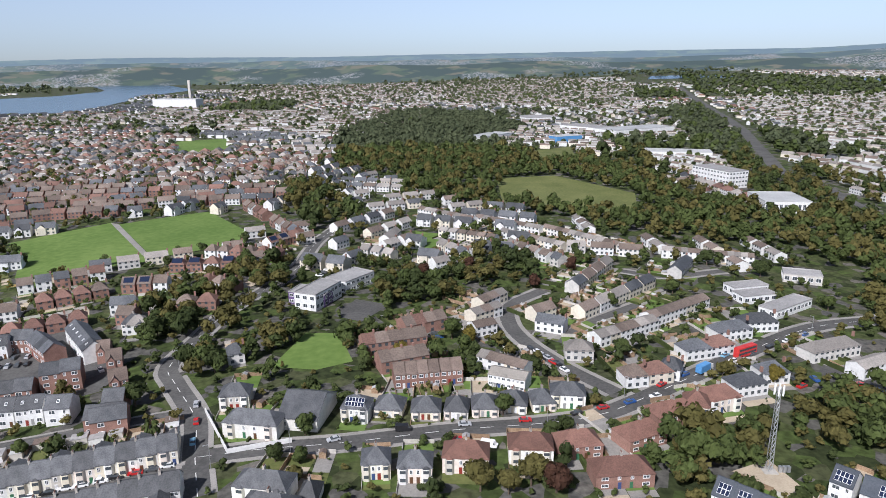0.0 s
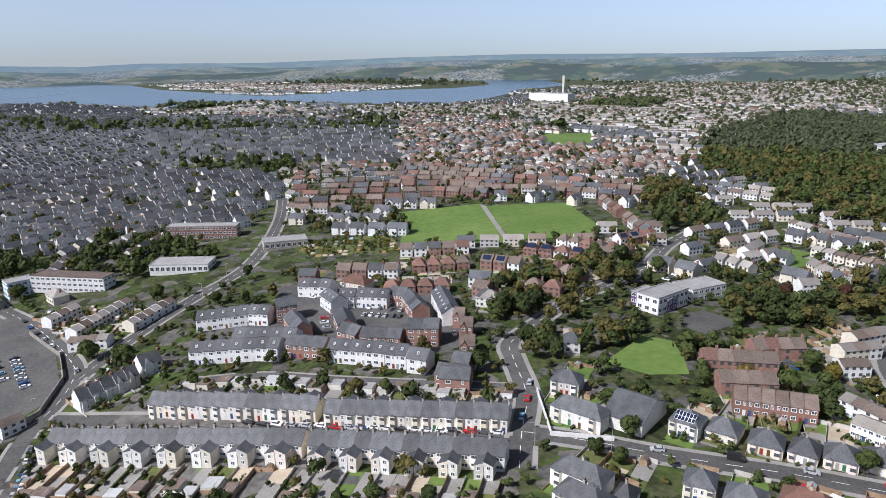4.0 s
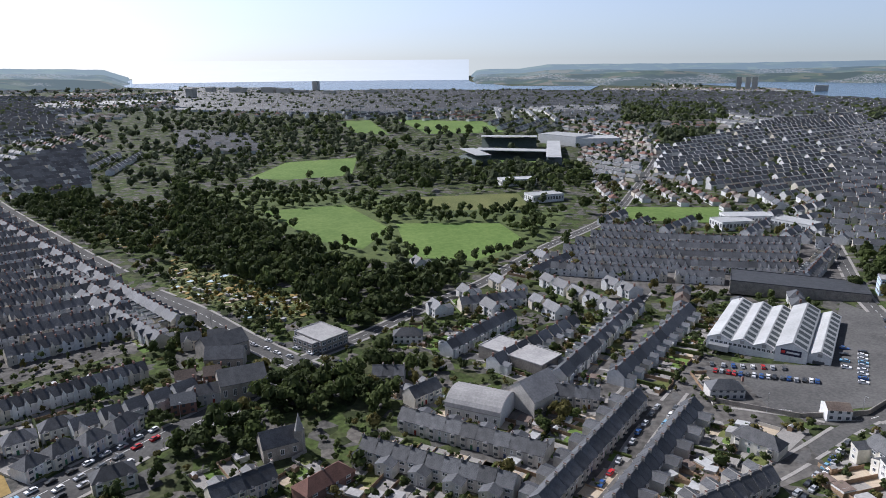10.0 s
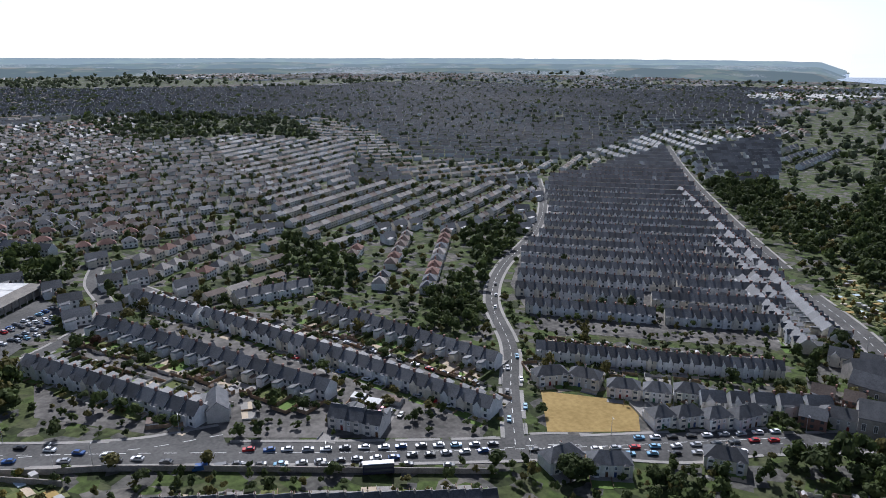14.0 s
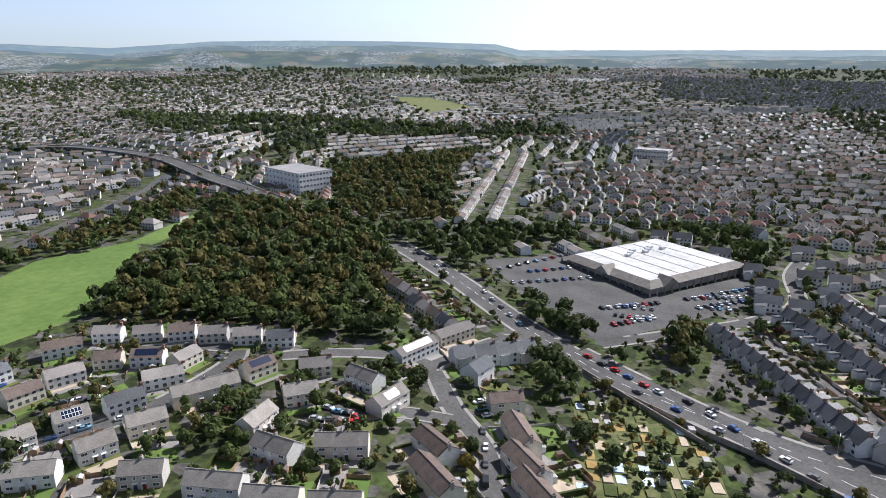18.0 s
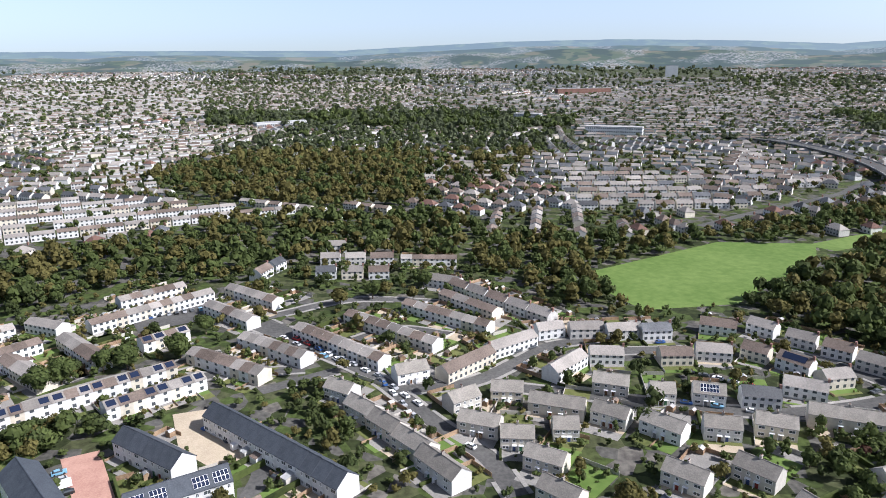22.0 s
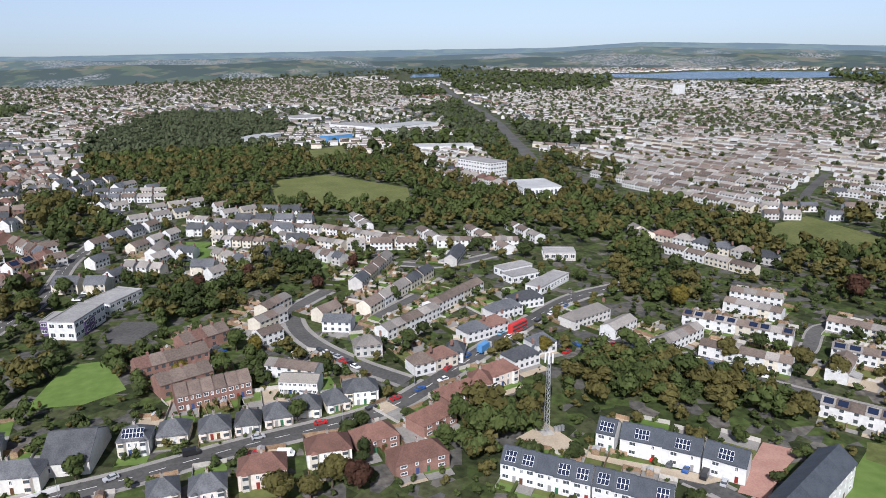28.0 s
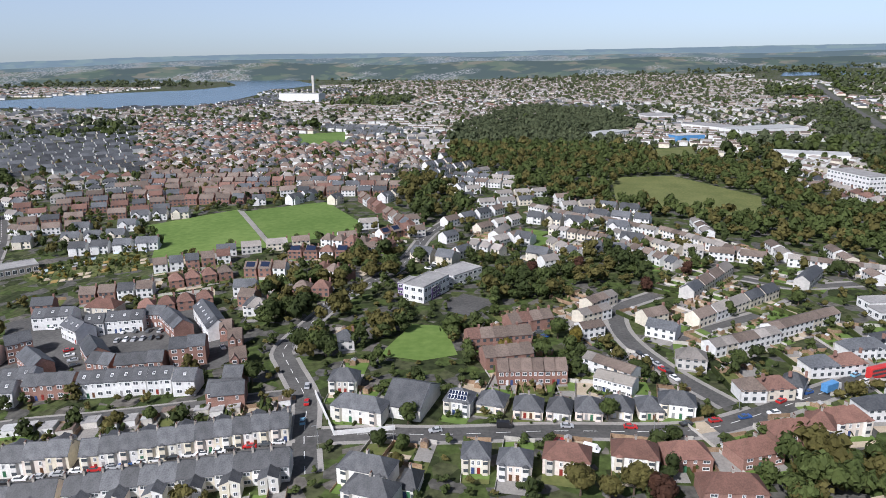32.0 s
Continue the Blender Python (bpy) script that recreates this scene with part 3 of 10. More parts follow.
def quad_mesh(name, quads, material):
    n = len(quads)
    me = bpy.data.meshes.new(name)
    me.vertices.add(4 * n)
    me.vertices.foreach_set("co", quads.reshape(-1).astype(np.float32))
    me.loops.add(4 * n)
    me.loops.foreach_set("vertex_index", np.arange(4 * n, dtype=np.int32))
    me.polygons.add(n)
    me.polygons.foreach_set("loop_start", np.arange(0, 4 * n, 4, dtype=np.int32))
    me.polygons.foreach_set("loop_total", np.full(n, 4, dtype=np.int32))
    me.materials.append(material)
    me.update(calc_edges=True)
    return me


RNG = np.random.default_rng(7)
KINDS = {"green": (LEAF, "broad green leafy tree beside gardens", "green leafy tree"), "dark": (LEAFDARK, "dense dark green tree among houses", "dark tree"), "olive": (LEAFOLIVE, "olive green tree turning in early autumn", "tree"),
         "sage": (LEAFHAZE, "grey-green leafy tree among houses", "tree"), "yellow": (LEAFYELLOW, "tree with bright yellow-green leaves", "tree"), "red": (LEAFRED, "dark copper-leaved tree among houses", "tree")}
TREES = {}


def tree(x, y, r, kind="green"):
    """A tree with a trunk, limbs and a leafy crown of radius r."""
    key = (kind, max(2, round(r)), int(RNG.integers(0, 2)))
    if key not in TREES:
        q = key[1]
        rng = np.random.default_rng(abs(q * 31 + key[2] * 7 + len(kind)))
        root = new("tree")
        wood_part = Acc()
        k, ring = 7, []
        for z, w in ((0, .07), (.35, .05), (.9, .035)):
            for i in range(k):
                ring.append((math.cos(i * 2 * math.pi / k) * w * q, math.sin(i * 2 * math.pi / k) * w * q, z * q * 1.1))
        wood_part.add(ring, [(r0 * k + i, r0 * k + (i + 1) % k, r0 * k + k + (i + 1) % k, r0 * k + k + i) for r0 in (0, 1) for i in range(k)])
        for i in range(4):
            t = i * 1.6 + rng.uniform(0, 1)
            e = np.array((math.cos(t) * q * .5, math.sin(t) * q * .5, q * 1.2))
            s = np.array((0, 0, q * .4))
            o = np.array((-math.sin(t), math.cos(t), 0)) * q * .025
            u = np.array((0, 0, q * .03))
            wood_part.add([s + o, s - o, s + u, e + o * .4, e - o * .4, e + u * .4], [(0, 1, 4, 3), (1, 2, 5, 4), (2, 0, 3, 5)])
        part("trunk", wood_part, [BARK], root)
        quads = blob(rng, q, q * 1.75, 13, int(300 + 70 * q), .42 + .035 * q)
        quads[:, :, 2] += q * .25
        part("crown", quad_mesh("crown", quads, KINDS[kind][0]), None, root)
        tagged(root, KINDS[kind][1], "tree", "trees in gardens and along streets")
        root.matrix_basis = pose(x, y, land(x, y), 0, 0, RNG.uniform(0, 360))
        TREES[key] = root
        made = root
    else:
        made = copy_thing(TREES[key], pose(x, y, land(x, y), 0, 0, RNG.uniform(0, 360)))
    mark_box(x, y, 0, r * .5, r * .5)
    return made


def trees(kind, r, *pts):
    for x, y in zip(pts[::2], pts[1::2]):
        tree(x, y, r * RNG.uniform(.88, 1.12), kind)


WOODSETS, PILES = {}, {}


def wood(label, pts, r=5.0, gap=1.6, kinds="green green olive dark", seed=1, share=1.0, free=True):
    """Many crowns inside the outline pts, gathered by label and leaf colour."""
    rng = np.random.default_rng(seed)
    p = np.array(pts, float)
    if np.hypot(p[:, 0], p[:, 1]).min() > 430 and gap < 1.9:
        r = max(r, 5.4)
    if 4.9 < r < 7:
        r *= .94
    step = r * gap
    lo, hi = p.min(0), p.max(0)
    xs, ys = np.arange(lo[0], hi[0], step), np.arange(lo[1], hi[1], step)
    if len(xs) == 0 or len(ys) == 0:
        return
    gx, gy = np.meshgrid(xs, ys, indexing="ij")
    gx = gx + rng.uniform(-.45, .45, gx.shape) * step
    gy = gy + rng.uniform(-.45, .45, gy.shape) * step
    ok = inside(gx, gy, p) & (rng.random(gx.shape) < share)
    names = kinds.split()
    for x, y in zip(gx[ok], gy[ok]):
        if taken(x, y):
            continue
        d, luck = math.hypot(x, y), rng.random()
        grow = 1.0
        if d > 1500:
            leaves, leaf, lumps, grow, keep = 6, .5, 1, 1.12, .5
        elif d > 800:
            leaves, leaf, lumps, grow, keep = 18, .36, 2, 1.18, .7
        elif d > 400:
            leaves, leaf, lumps, grow, keep = 46, .24, 4, 1.08, .86
        else:
            leaves, leaf, lumps, keep = 120, .165, 7, 1
        if luck > keep:
            continue
        if r < 3:
            leaves = max(13, leaves // 3)
        key = (leaves, int(rng.integers(0, 5)))
        if key not in WOODSETS:
            WOODSETS[key] = blob(np.random.default_rng(key[0] + key[1]), 1, 1.7, lumps, leaves, leaf, 5 if lumps > 1 else 6, 2)
        q = WOODSETS[key]
        s = r * grow * rng.uniform(.7, 1.3)
        t = rng.uniform(0, 6.28)
        c, k = math.cos(t) * s, math.sin(t) * s
        w = np.empty_like(q)
        w[..., 0], w[..., 1] = x + c * q[..., 0] - k * q[..., 1], y + k * q[..., 0] + c * q[..., 1]
        w[..., 2] = land(x, y) + s * rng.uniform(.7, 1.35) * q[..., 2] + .1 * s
        n = noise.noise((x / 45, y / 45, seed)) * .8 + rng.uniform(-.7, .7)
        kind = names[int(min(.999, max(0, .5 + n * .5)) * len(names))]
        # beyond 900 m crowns take paler leaves, haze painted by colour
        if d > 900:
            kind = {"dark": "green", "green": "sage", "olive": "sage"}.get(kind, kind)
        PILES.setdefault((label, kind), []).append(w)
    if free:
        mark_poly(pts)


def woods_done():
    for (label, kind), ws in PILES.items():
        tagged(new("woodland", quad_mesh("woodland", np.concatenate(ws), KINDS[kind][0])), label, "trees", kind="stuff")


# ---- houses ----
STYLES = dict(
    vt=dict(name="terraced_house", label="rendered Victorian terraced house with slate roof and bay window", eave=5.2, ridge=8.6, d=8.2, wall=RENDER, roof=SLATE, bay=True, rear=True, chimney=2),
    vd=dict(name="terraced_house", label="grey stone terraced house with dark slate roof", eave=5.2, ridge=8.6, d=8.2, wall=GREYWALL, roof=SLATE, bay=True, rear=True, chimney=2),
    nt=dict(name="town_house", label="modern white rendered town house with slate roof", eave=6.0, ridge=9.0, d=9.0, wall=WHITE, roof=SLATE, skylight=True),
    nb=dict(name="town_house", label="modern red brick town house with grey tiled roof", eave=6.0, ridge=9.0, d=8.5, wall=BRICK, roof=SLATE),
    br=dict(name="brick_house", label="modern red brick house with brown tiled roof", eave=5.2, ridge=8.3, d=8.5, wall=BRICK, roof=BROWNTILE, gablet=True),
    bh=dict(name="brick_block", label="dark brown brick housing block with brown tiled roof", eave=5.6, ridge=8.4, d=9.5, wall=BROWNBRICK, roof=BROWNTILE),
    sm=dict(name="semi_detached_house", label="pale rendered semi-detached house with weathered tile roof", eave=4.8, ridge=7.5, d=7.6, wall=RENDER, roof=GREYTILE, chimney=1, porch=True, units=2),
    sb=dict(name="semi_detached_house", label="rendered semi-detached house with brown tile roof", eave=4.8, ridge=7.5, d=7.6, wall=RENDER, roof=BROWNTILE, chimney=1, porch=True, units=2),
    hd=dict(name="hipped_house", label="rendered house with hipped grey slate roof", eave=5.2, ridge=8.2, d=8.5, wall=RENDER, roof=SLATE, hip=True, chimney=1, bay=True, units=2),
    hr=dict(name="hipped_house", label="rendered house with hipped red tile roof", eave=5.2, ridge=8.4, d=9, wall=RENDER, roof=REDTILE, hip=True, chimney=1, bay=True, units=2),
    rb=dict(name="hipped_house", label="red brick house with red tile roof", eave=4.4, ridge=7.6, d=9, wall=BRICK, roof=REDTILE, hip=True, chimney=1, units=2),
    bg=dict(name="bungalow", label="rendered bungalow with hipped grey roof and bay windows", eave=3.0, ridge=6.4, d=9.5, wall=RENDER, roof=SLATE, hip=True, chimney=1, bay=True, low=True, units=2),
    fl=dict(name="terraced_house", label="white panelled terraced house with low brown-grey roof", eave=4.8, ridge=6.2, d=7.6, wall=WHITE, roof=GREYTILE, porch=True),
    fp=dict(name="terraced_house", label="white panelled terraced house with solar panels on its roof", eave=4.8, ridge=6.2, d=7.6, wall=WHITE, roof=GREYTILE, porch=True, solar=True),
    fb=dict(name="terraced_house", label="rendered terraced house with brown tile roof", eave=5.2, ridge=7.5, d=7.8, wall=RENDER, roof=BROWNTILE, porch=True, chimney=1),
    nf=dict(name="flats", label="three-storey red brick flats with grey tiled roof", eave=8.4, ridge=11.2, d=10, wall=BRICK, roof=SLATE, floors=3),
    es=dict(name="estate_house", label="new white rendered house with dark slate roof", eave=5.6, ridge=8.8, d=8.6, wall=WHITE, roof=DARKSLATE),
    ep=dict(name="estate_house", label="new white rendered house with solar panels on dark slate roof", eave=5.6, ridge=8.8, d=8.6, wall=WHITE, roof=DARKSLATE, solar=True),
    gt=dict(name="flats", label="three-storey white block of flats with dark slate roof", eave=8.2, ridge=11.8, d=10, wall=WHITE, roof=DARKSLATE, floors=3),
)
WINDOWS = {}


def window_mesh(w, h):
    """A white frame with a bar, a sill and a recessed pane, facing -y, its middle at the origin."""
    key = (w, h)
    if key not in WINDOWS:
        acc = Acc()
        t = .07
        acc.add([(-w / 2, -.02, -h / 2), (w / 2, -.02, -h / 2), (w / 2, -.02, h / 2), (-w / 2, -.02, h / 2)], [(0, 1, 2, 3)], 1)
        for x0, x1, z0, z1 in ((-w / 2 - t, -w / 2 + t, -h / 2 - t, h / 2 + t), (w / 2 - t, w / 2 + t, -h / 2 - t, h / 2 + t), (-.035, .035, -h / 2, h / 2),
                               (-w / 2, w / 2, h / 2 - t, h / 2 + t), (-w / 2 - .1, w / 2 + .1, -h / 2 - t - .05, -h / 2 + t)):
            acc.box(x0, x1, -.08, .02, z0, z1, 0)
        WINDOWS[key] = acc.mesh("window", [FRAME, GLASS])
    return WINDOWS[key]


def door_mesh():
    if "door" not in WINDOWS:
        acc = Acc()
        acc.box(-.48, .48, -.06, .02, .1, 2.15)
        acc.box(-.3, .3, -.09, -.05, 1.3, 1.95)
        WINDOWS["door"] = acc.mesh("door", [DOOR])
    return WINDOWS["door"]


def roof_acc(w, d, eave, ridge, hip, over=.3):
    acc = Acc()
    x, y, t = w / 2 + (over if hip else .12), d / 2 + over, .18
    e = eave - over * (ridge - eave) / (d / 2)
    if hip:
        i = min(x - .3, y * .9)
        acc.add([(-x, -y, e), (x, -y, e), (x, y, e), (-x, y, e), (-x + i, 0, ridge + t), (x - i, 0, ridge + t)],
                [(0, 1, 5, 4), (1, 2, 5), (2, 3, 4, 5), (3, 0, 4), (3, 2, 1, 0)])
    else:
        prof = [(-y, e), (0, ridge), (y, e), (y, e + t), (0, ridge + t), (-y, e + t)]
        acc.add([(s, a0, b0) for s in (-x, x) for a0, b0 in prof], [(5, 4, 1, 0), (4, 3, 2, 1), (6, 7, 10, 11), (7, 8, 9, 10), (4, 5, 11, 10), (3, 4, 10, 9), (0, 1, 7, 6), (1, 2, 8, 7), (0, 6, 11, 5), (2, 3, 9, 8)])
        acc.box(-x, x, -.12, .12, ridge + t - .06, ridge + t + .08)
    return acc


def chimney_mesh(z):
    key = ("chimney", round(z, 1))
    if key not in WINDOWS:
        acc = Acc()
        acc.box(-.32, .32, -.55, .55, z - 1.6, z + 1.0)
        acc.box(-.38, .38, -.61, .61, z + .85, z + 1.05)
        for py in (-.3, .05, .35):
            acc.box(-.1, .1, py - .1, py + .1, z + 1.05, z + 1.45, 1)
        WINDOWS[key] = acc.mesh("chimney", [STONE, REDTILE])
    return WINDOWS[key]


HOUSES = {}
ROWS = []


def build_house(style, w, flip, solar):
    s = STYLES[style]
    d, eave, ridge, hip = s["d"], s["eave"], s["ridge"], s.get("hip", False)
    root = new(s["name"])
    wall = Acc()
    x, y = w / 2, d / 2
    if hip:
        wall.box(-x, x, -y, y, -1.6, eave)
    else:
        wall.add([(k, a0, b0) for k in (-x, x) for a0, b0 in ((-y, -1.6), (y, -1.6), (y, eave), (0, ridge), (-y, eave))],
                 [(0, 1, 2, 3, 4), (9, 8, 7, 6, 5), (0, 4, 9, 5), (1, 6, 7, 2), (4, 3, 8, 9), (3, 2, 7, 8)])
    part("wall", wall, [s["wall"]], root)
    roof = part("roof", roof_acc(w, d, eave, ridge, hip), [s["roof"]], root)
    units = s.get("units", 1)
    u = w / units
    floors = s.get("floors", 2)
    low = s.get("low")
    slope = math.atan2(ridge - eave, d / 2)
    for k in range(units):
        cx = -w / 2 + u * (k + .5)
        m = (-1 if (k % 2) ^ flip else 1)
        wide = round(min(1.9, u * .36), 1)
        tall = round(eave / floors * .42, 1) if not low else 1.3
        # front
        part("door", door_mesh(), None, root, m=pose(cx + m * u * .3, -y - .01, 0))
        if s.get("bay"):
            bx, bw, top = cx - m * u * .18, min(1.35, u * .28), (2.9 if low else eave - .25)
            bay = Acc()
            pts = [(bx - bw, -y), (bx - bw * .6, -y - .8), (bx + bw * .6, -y - .8), (bx + bw, -y)]
            levels = (-1.2, 1.0, 2.1, top) if low else (-1.2, 1.0, 2.1, 3.6, 4.6, top)
            bay.add([(p, q, z) for z in levels for p, q in pts] + [(bx, -y + .2, top + .6)],
                    [(4 * j + i, 4 * j + i + 1, 4 * j + i + 5, 4 * j + i + 4) for j in range(len(levels) - 1) for i in range(3)] + [(4 * len(levels) - 4 + i, 4 * len(levels) - 3 + i, 4 * len(levels)) for i in range(3)],
                    [1 if j % 2 and i == 1 else 0 for j in range(len(levels) - 1) for i in range(3)] + [2] * 3)
            part("bay_window", bay, [s["wall"], GLASS, s["roof"]], root)
            if not low:
                part("window", window_mesh(.8, 1.3), None, root, m=pose(cx + m * u * .3, -y - .01, eave - 1.5))
        else:
            for i in range(floors):
                z = eave / floors * (i + .58)
                part("window", window_mesh(wide, tall), None, root, m=pose(cx - m * u * .2, -y - .01, z))
                if i:
                    part("window", window_mesh(.8, tall), None, root, m=pose(cx + m * u * .28, -y - .01, z))
        if s.get("porch"):
            porch = Acc()
            porch.box(cx + m * u * .3 - .8, cx + m * u * .3 + .8, -y - 1.0, -y, 2.3, 2.45)
            porch.box(cx + m * u * .3 - .8, cx + m * u * .3 - .7, -y - .95, -y, 0, 2.3)
            part("porch", porch, [FRAME], root)
        # back
        for i in range(1 if low else floors):
            z = eave / (1 if low else floors) * (i + .58)
            part("window", window_mesh(wide, tall), None, root, m=pose(cx - m * u * .22, y + .01, z, 0, 0, 180))
            if not (s.get("rear")):
                part("window", window_mesh(.8, tall), None, root, m=pose(cx + m * u * .25, y + .01, z, 0, 0, 180))
        if s.get("rear"):
            rw, rl, rx = u * .52, 5.0, cx + m * u * .22
            wing = Acc()
            wing.add([(rx - rw / 2, y, -1.4), (rx + rw / 2, y, -1.4), (rx + rw / 2, y + rl, -1.4), (rx - rw / 2, y + rl, -1.4),
                      (rx - rw / 2, y, eave - .6), (rx + rw / 2, y, eave - .6), (rx + rw / 2, y + rl, eave - .6), (rx - rw / 2, y + rl, eave - .6)], BOXF, 0)
            o = .15
            hi, lo2 = (eave + .7, eave - .6) if m > 0 else (eave - .6, eave + .7)
            wing.add([(rx - rw / 2 - o, y - .5, lo2), (rx + rw / 2 + o, y - .5, hi), (rx + rw / 2 + o, y + rl + o, hi), (rx - rw / 2 - o, y + rl + o, lo2),
                      (rx - rw / 2 - o, y - .5, eave - .62), (rx + rw / 2 + o, y - .5, eave - .62), (rx + rw / 2 + o, y + rl + o, eave - .62), (rx - rw / 2 - o, y + rl + o, eave - .62)],
                     [(0, 1, 2, 3), (4, 5, 1, 0), (5, 6, 2, 1), (6, 7, 3, 2), (7, 4, 0, 3)], [1, 0, 0, 0, 0])
            part("rear_wing", wing, [s["wall"], s["roof"]], root)
            part("window", window_mesh(1.0, 1.2), None, root, m=pose(rx, y + rl + .01, 3.9, 0, 0, 180))
            part("window", window_mesh(1.2, 1.2), None, root, m=pose(rx, y + rl + .01, 1.3, 0, 0, 180))
        if s.get("skylight"):
            part("skylight", window_mesh(.8, 1.1), None, roof, m=pose(cx, -y * .5, (eave + ridge) / 2 + .24, math.degrees(slope) - 90, 0, 0))
        if s.get("gablet") and w > 5:
            g = Acc()
            gx, gw = cx - m * u * .2, 1.5
            g.add([(gx - gw, -y - .5, -.2), (gx + gw, -y - .5, -.2), (gx + gw, -y - .5, eave), (gx, -y - .5, eave + 1.7), (gx - gw, -y - .5, eave), (gx - gw, -y, -.2), (gx + gw, -y, -.2), (gx + gw, -y, eave), (gx - gw, -y, eave)],
                  [(0, 1, 2, 3, 4), (5, 0, 4, 8), (1, 6, 7, 2)], 0)
            back = (eave + 1.7 - eave) / math.tan(slope) - y
            g.add([(gx - gw - .2, -y - .75, eave - .2), (gx, -y - .75, eave + 1.85), (gx, back, eave + 1.85), (gx - gw - .2, -y + .3, eave - .2)], [(3, 2, 1, 0)], 1)
            g.add([(gx + gw + .2, -y - .75, eave - .2), (gx, -y - .75, eave + 1.85), (gx, back, eave + 1.85), (gx + gw + .2, -y + .3, eave - .2)], [(0, 1, 2, 3)], 1)
            part("front_gable", g, [s["wall"], s["roof"]], root)
            part("window", window_mesh(1.6, 1.2), None, root, m=pose(gx, -y - .52, eave - 1.1))
    if solar:
        side = -1 if solar == 1 else 1
        rise, run = math.sin(slope), math.cos(slope)
        if "panel" not in WINDOWS:
            pan = Acc()
            pan.box(-.5, .5, -.77, .77, 0, .05, 1)
            pan.f.pop(1), pan.m.pop(1)
            pan.add([(-.5, -.77, .05), (.5, -.77, .05), (.5, .77, .05), (-.5, .77, .05), (-.44, -.71, .052), (.44, -.71, .052), (.44, .71, .052), (-.44, .71, .052)],
                    [(0, 1, 5, 4), (1, 2, 6, 5), (2, 3, 7, 6), (3, 0, 4, 7), (4, 5, 6, 7)], [1, 1, 1, 1, 0])
            WINDOWS["panel"] = pan.mesh("solar_panel", [PANEL, FRAME])
        nx = min(max(2, int((w - 1.2) / 1.05)), 4 if units == 1 else 6)
        for i in range(nx):
            for j in range(2):
                c0 = .6 + j * 1.6 + .77
                part("solar_panel", WINDOWS["panel"], None, roof, m=pose((i - (nx - 1) / 2) * 1.05, side * (d / 2 - c0 * run), eave + c0 * rise + .24, -side * math.degrees(slope), 0, 0))
    for k in range(s.get("chimney", 0) if units == 1 else 1):
        part("chimney", chimney_mesh(ridge), None, roof, m=pose((w / 2 - .1) * (1 if k == 0 else -1) if units == 1 else 0, .1 if units == 1 else .3, 0))
        if k == 0 and units == 1:
            break
    tagged(root, s["label"], "house", s["name"].replace("_", " ") + "s")
    return root


def houses(style, ax, ay, bx, by, n=1, gap=0.0, solar=0, garden=True):
    """n houses in a row from a to b (the ends of the ridge), their fronts to the right of the way from a to b."""
    s = STYLES[style]
    length, ang = math.hypot(bx - ax, by - ay), math.atan2(by - ay, bx - ax)
    w = length / n - gap
    if s.get("solar") and not solar:
        solar = 1
    for i in range(n):
        t = (i + .5) / n
        x, y = ax + (bx - ax) * t, ay + (by - ay) * t
        sol = solar if (solar and (i % 3 != 2 or n < 3)) else 0
        key = (style, round(w * 4), i % 2, sol)
        m = pose(x, y, land(x, y), 0, 0, math.degrees(ang))
        if key in HOUSES:
            copy_thing(HOUSES[key], m)
        else:
            HOUSES[key] = build_house(style, w, i % 2, sol)
            HOUSES[key].matrix_basis = m
    mark_box((ax + bx) / 2, (ay + by) / 2, ang, length / 2 + 1.5, s["d"] / 2 + (1.5 if not s.get("rear") else 3.5))
    if style != "gt" and garden:
        ROWS.append((ax, ay, bx, by, n, s["d"] + (9 if s.get("rear") else 0)))


# ---- many houses farther off, joined by district ----
FARMATS = [WHITE, surface("cream_render", ((.52, .48, .40), (.66, .61, .51)), .9, 1, .3, 0, .15, island=True), surface("pale_grey_render", ((.45, .44, .42), (.6, .58, .55)), .9, 1, .3, 0, .2, island=True), BRICK,
           surface("slate_roofs", ((.056, .060, .067), (.112, .117, .125)), .6, 1.5, .1, 0, .4, island=True, spec=.4), surface("brown_roofs", ((.115, .09, .075), (.195, .155, .13)), .9, 1.5, .1, 0, .3, island=True),
           surface("red_roofs", ((.125, .075, .06), (.21, .12, .095)), .9, 1.5, .1, 0, .3, island=True), surface("grey_roofs", ((.2, .185, .17), (.3, .275, .25)), .9, 1.5, .1, 0, .3, island=True), GLASS, PANEL]
LOOKS = dict(villa=((3, 3, 0, 3), (6, 5, 6, 6), 4.8, 7.9, 8.6, True), modern=((0, 0, 0, 1), (4, 4, 4, 4), 6.0, 9.0, 9.0, False), modernbrick=((3, 3, 3, 0), (4, 4, 5, 4), 6.0, 9.0, 8.5, False), brown=((3, 3, 3, 3), (5, 5, 6, 5), 5.4, 8.2, 9.5, False),
             terrace=((0, 0, 1, 0), (4, 4, 4, 4), 5.2, 8.6, 8.4, False), semis=((0, 1, 0, 2), (7, 5, 7, 4), 4.8, 7.4, 7.6, False), hipped=((0, 1, 2, 0), (4, 5, 6, 7), 4.6, 7.8, 8.6, True),
             brick=((3, 3, 3, 0), (5, 6, 5, 4), 5.2, 8.3, 8.4, False), white=((0, 0, 1, 0), (7, 5, 7, 5), 4.8, 6.5, 7.6, False), dark=((0, 0, 0, 1), (4, 4, 4, 4), 5.2, 8.6, 8.4, False))
DISTRICTS = {}


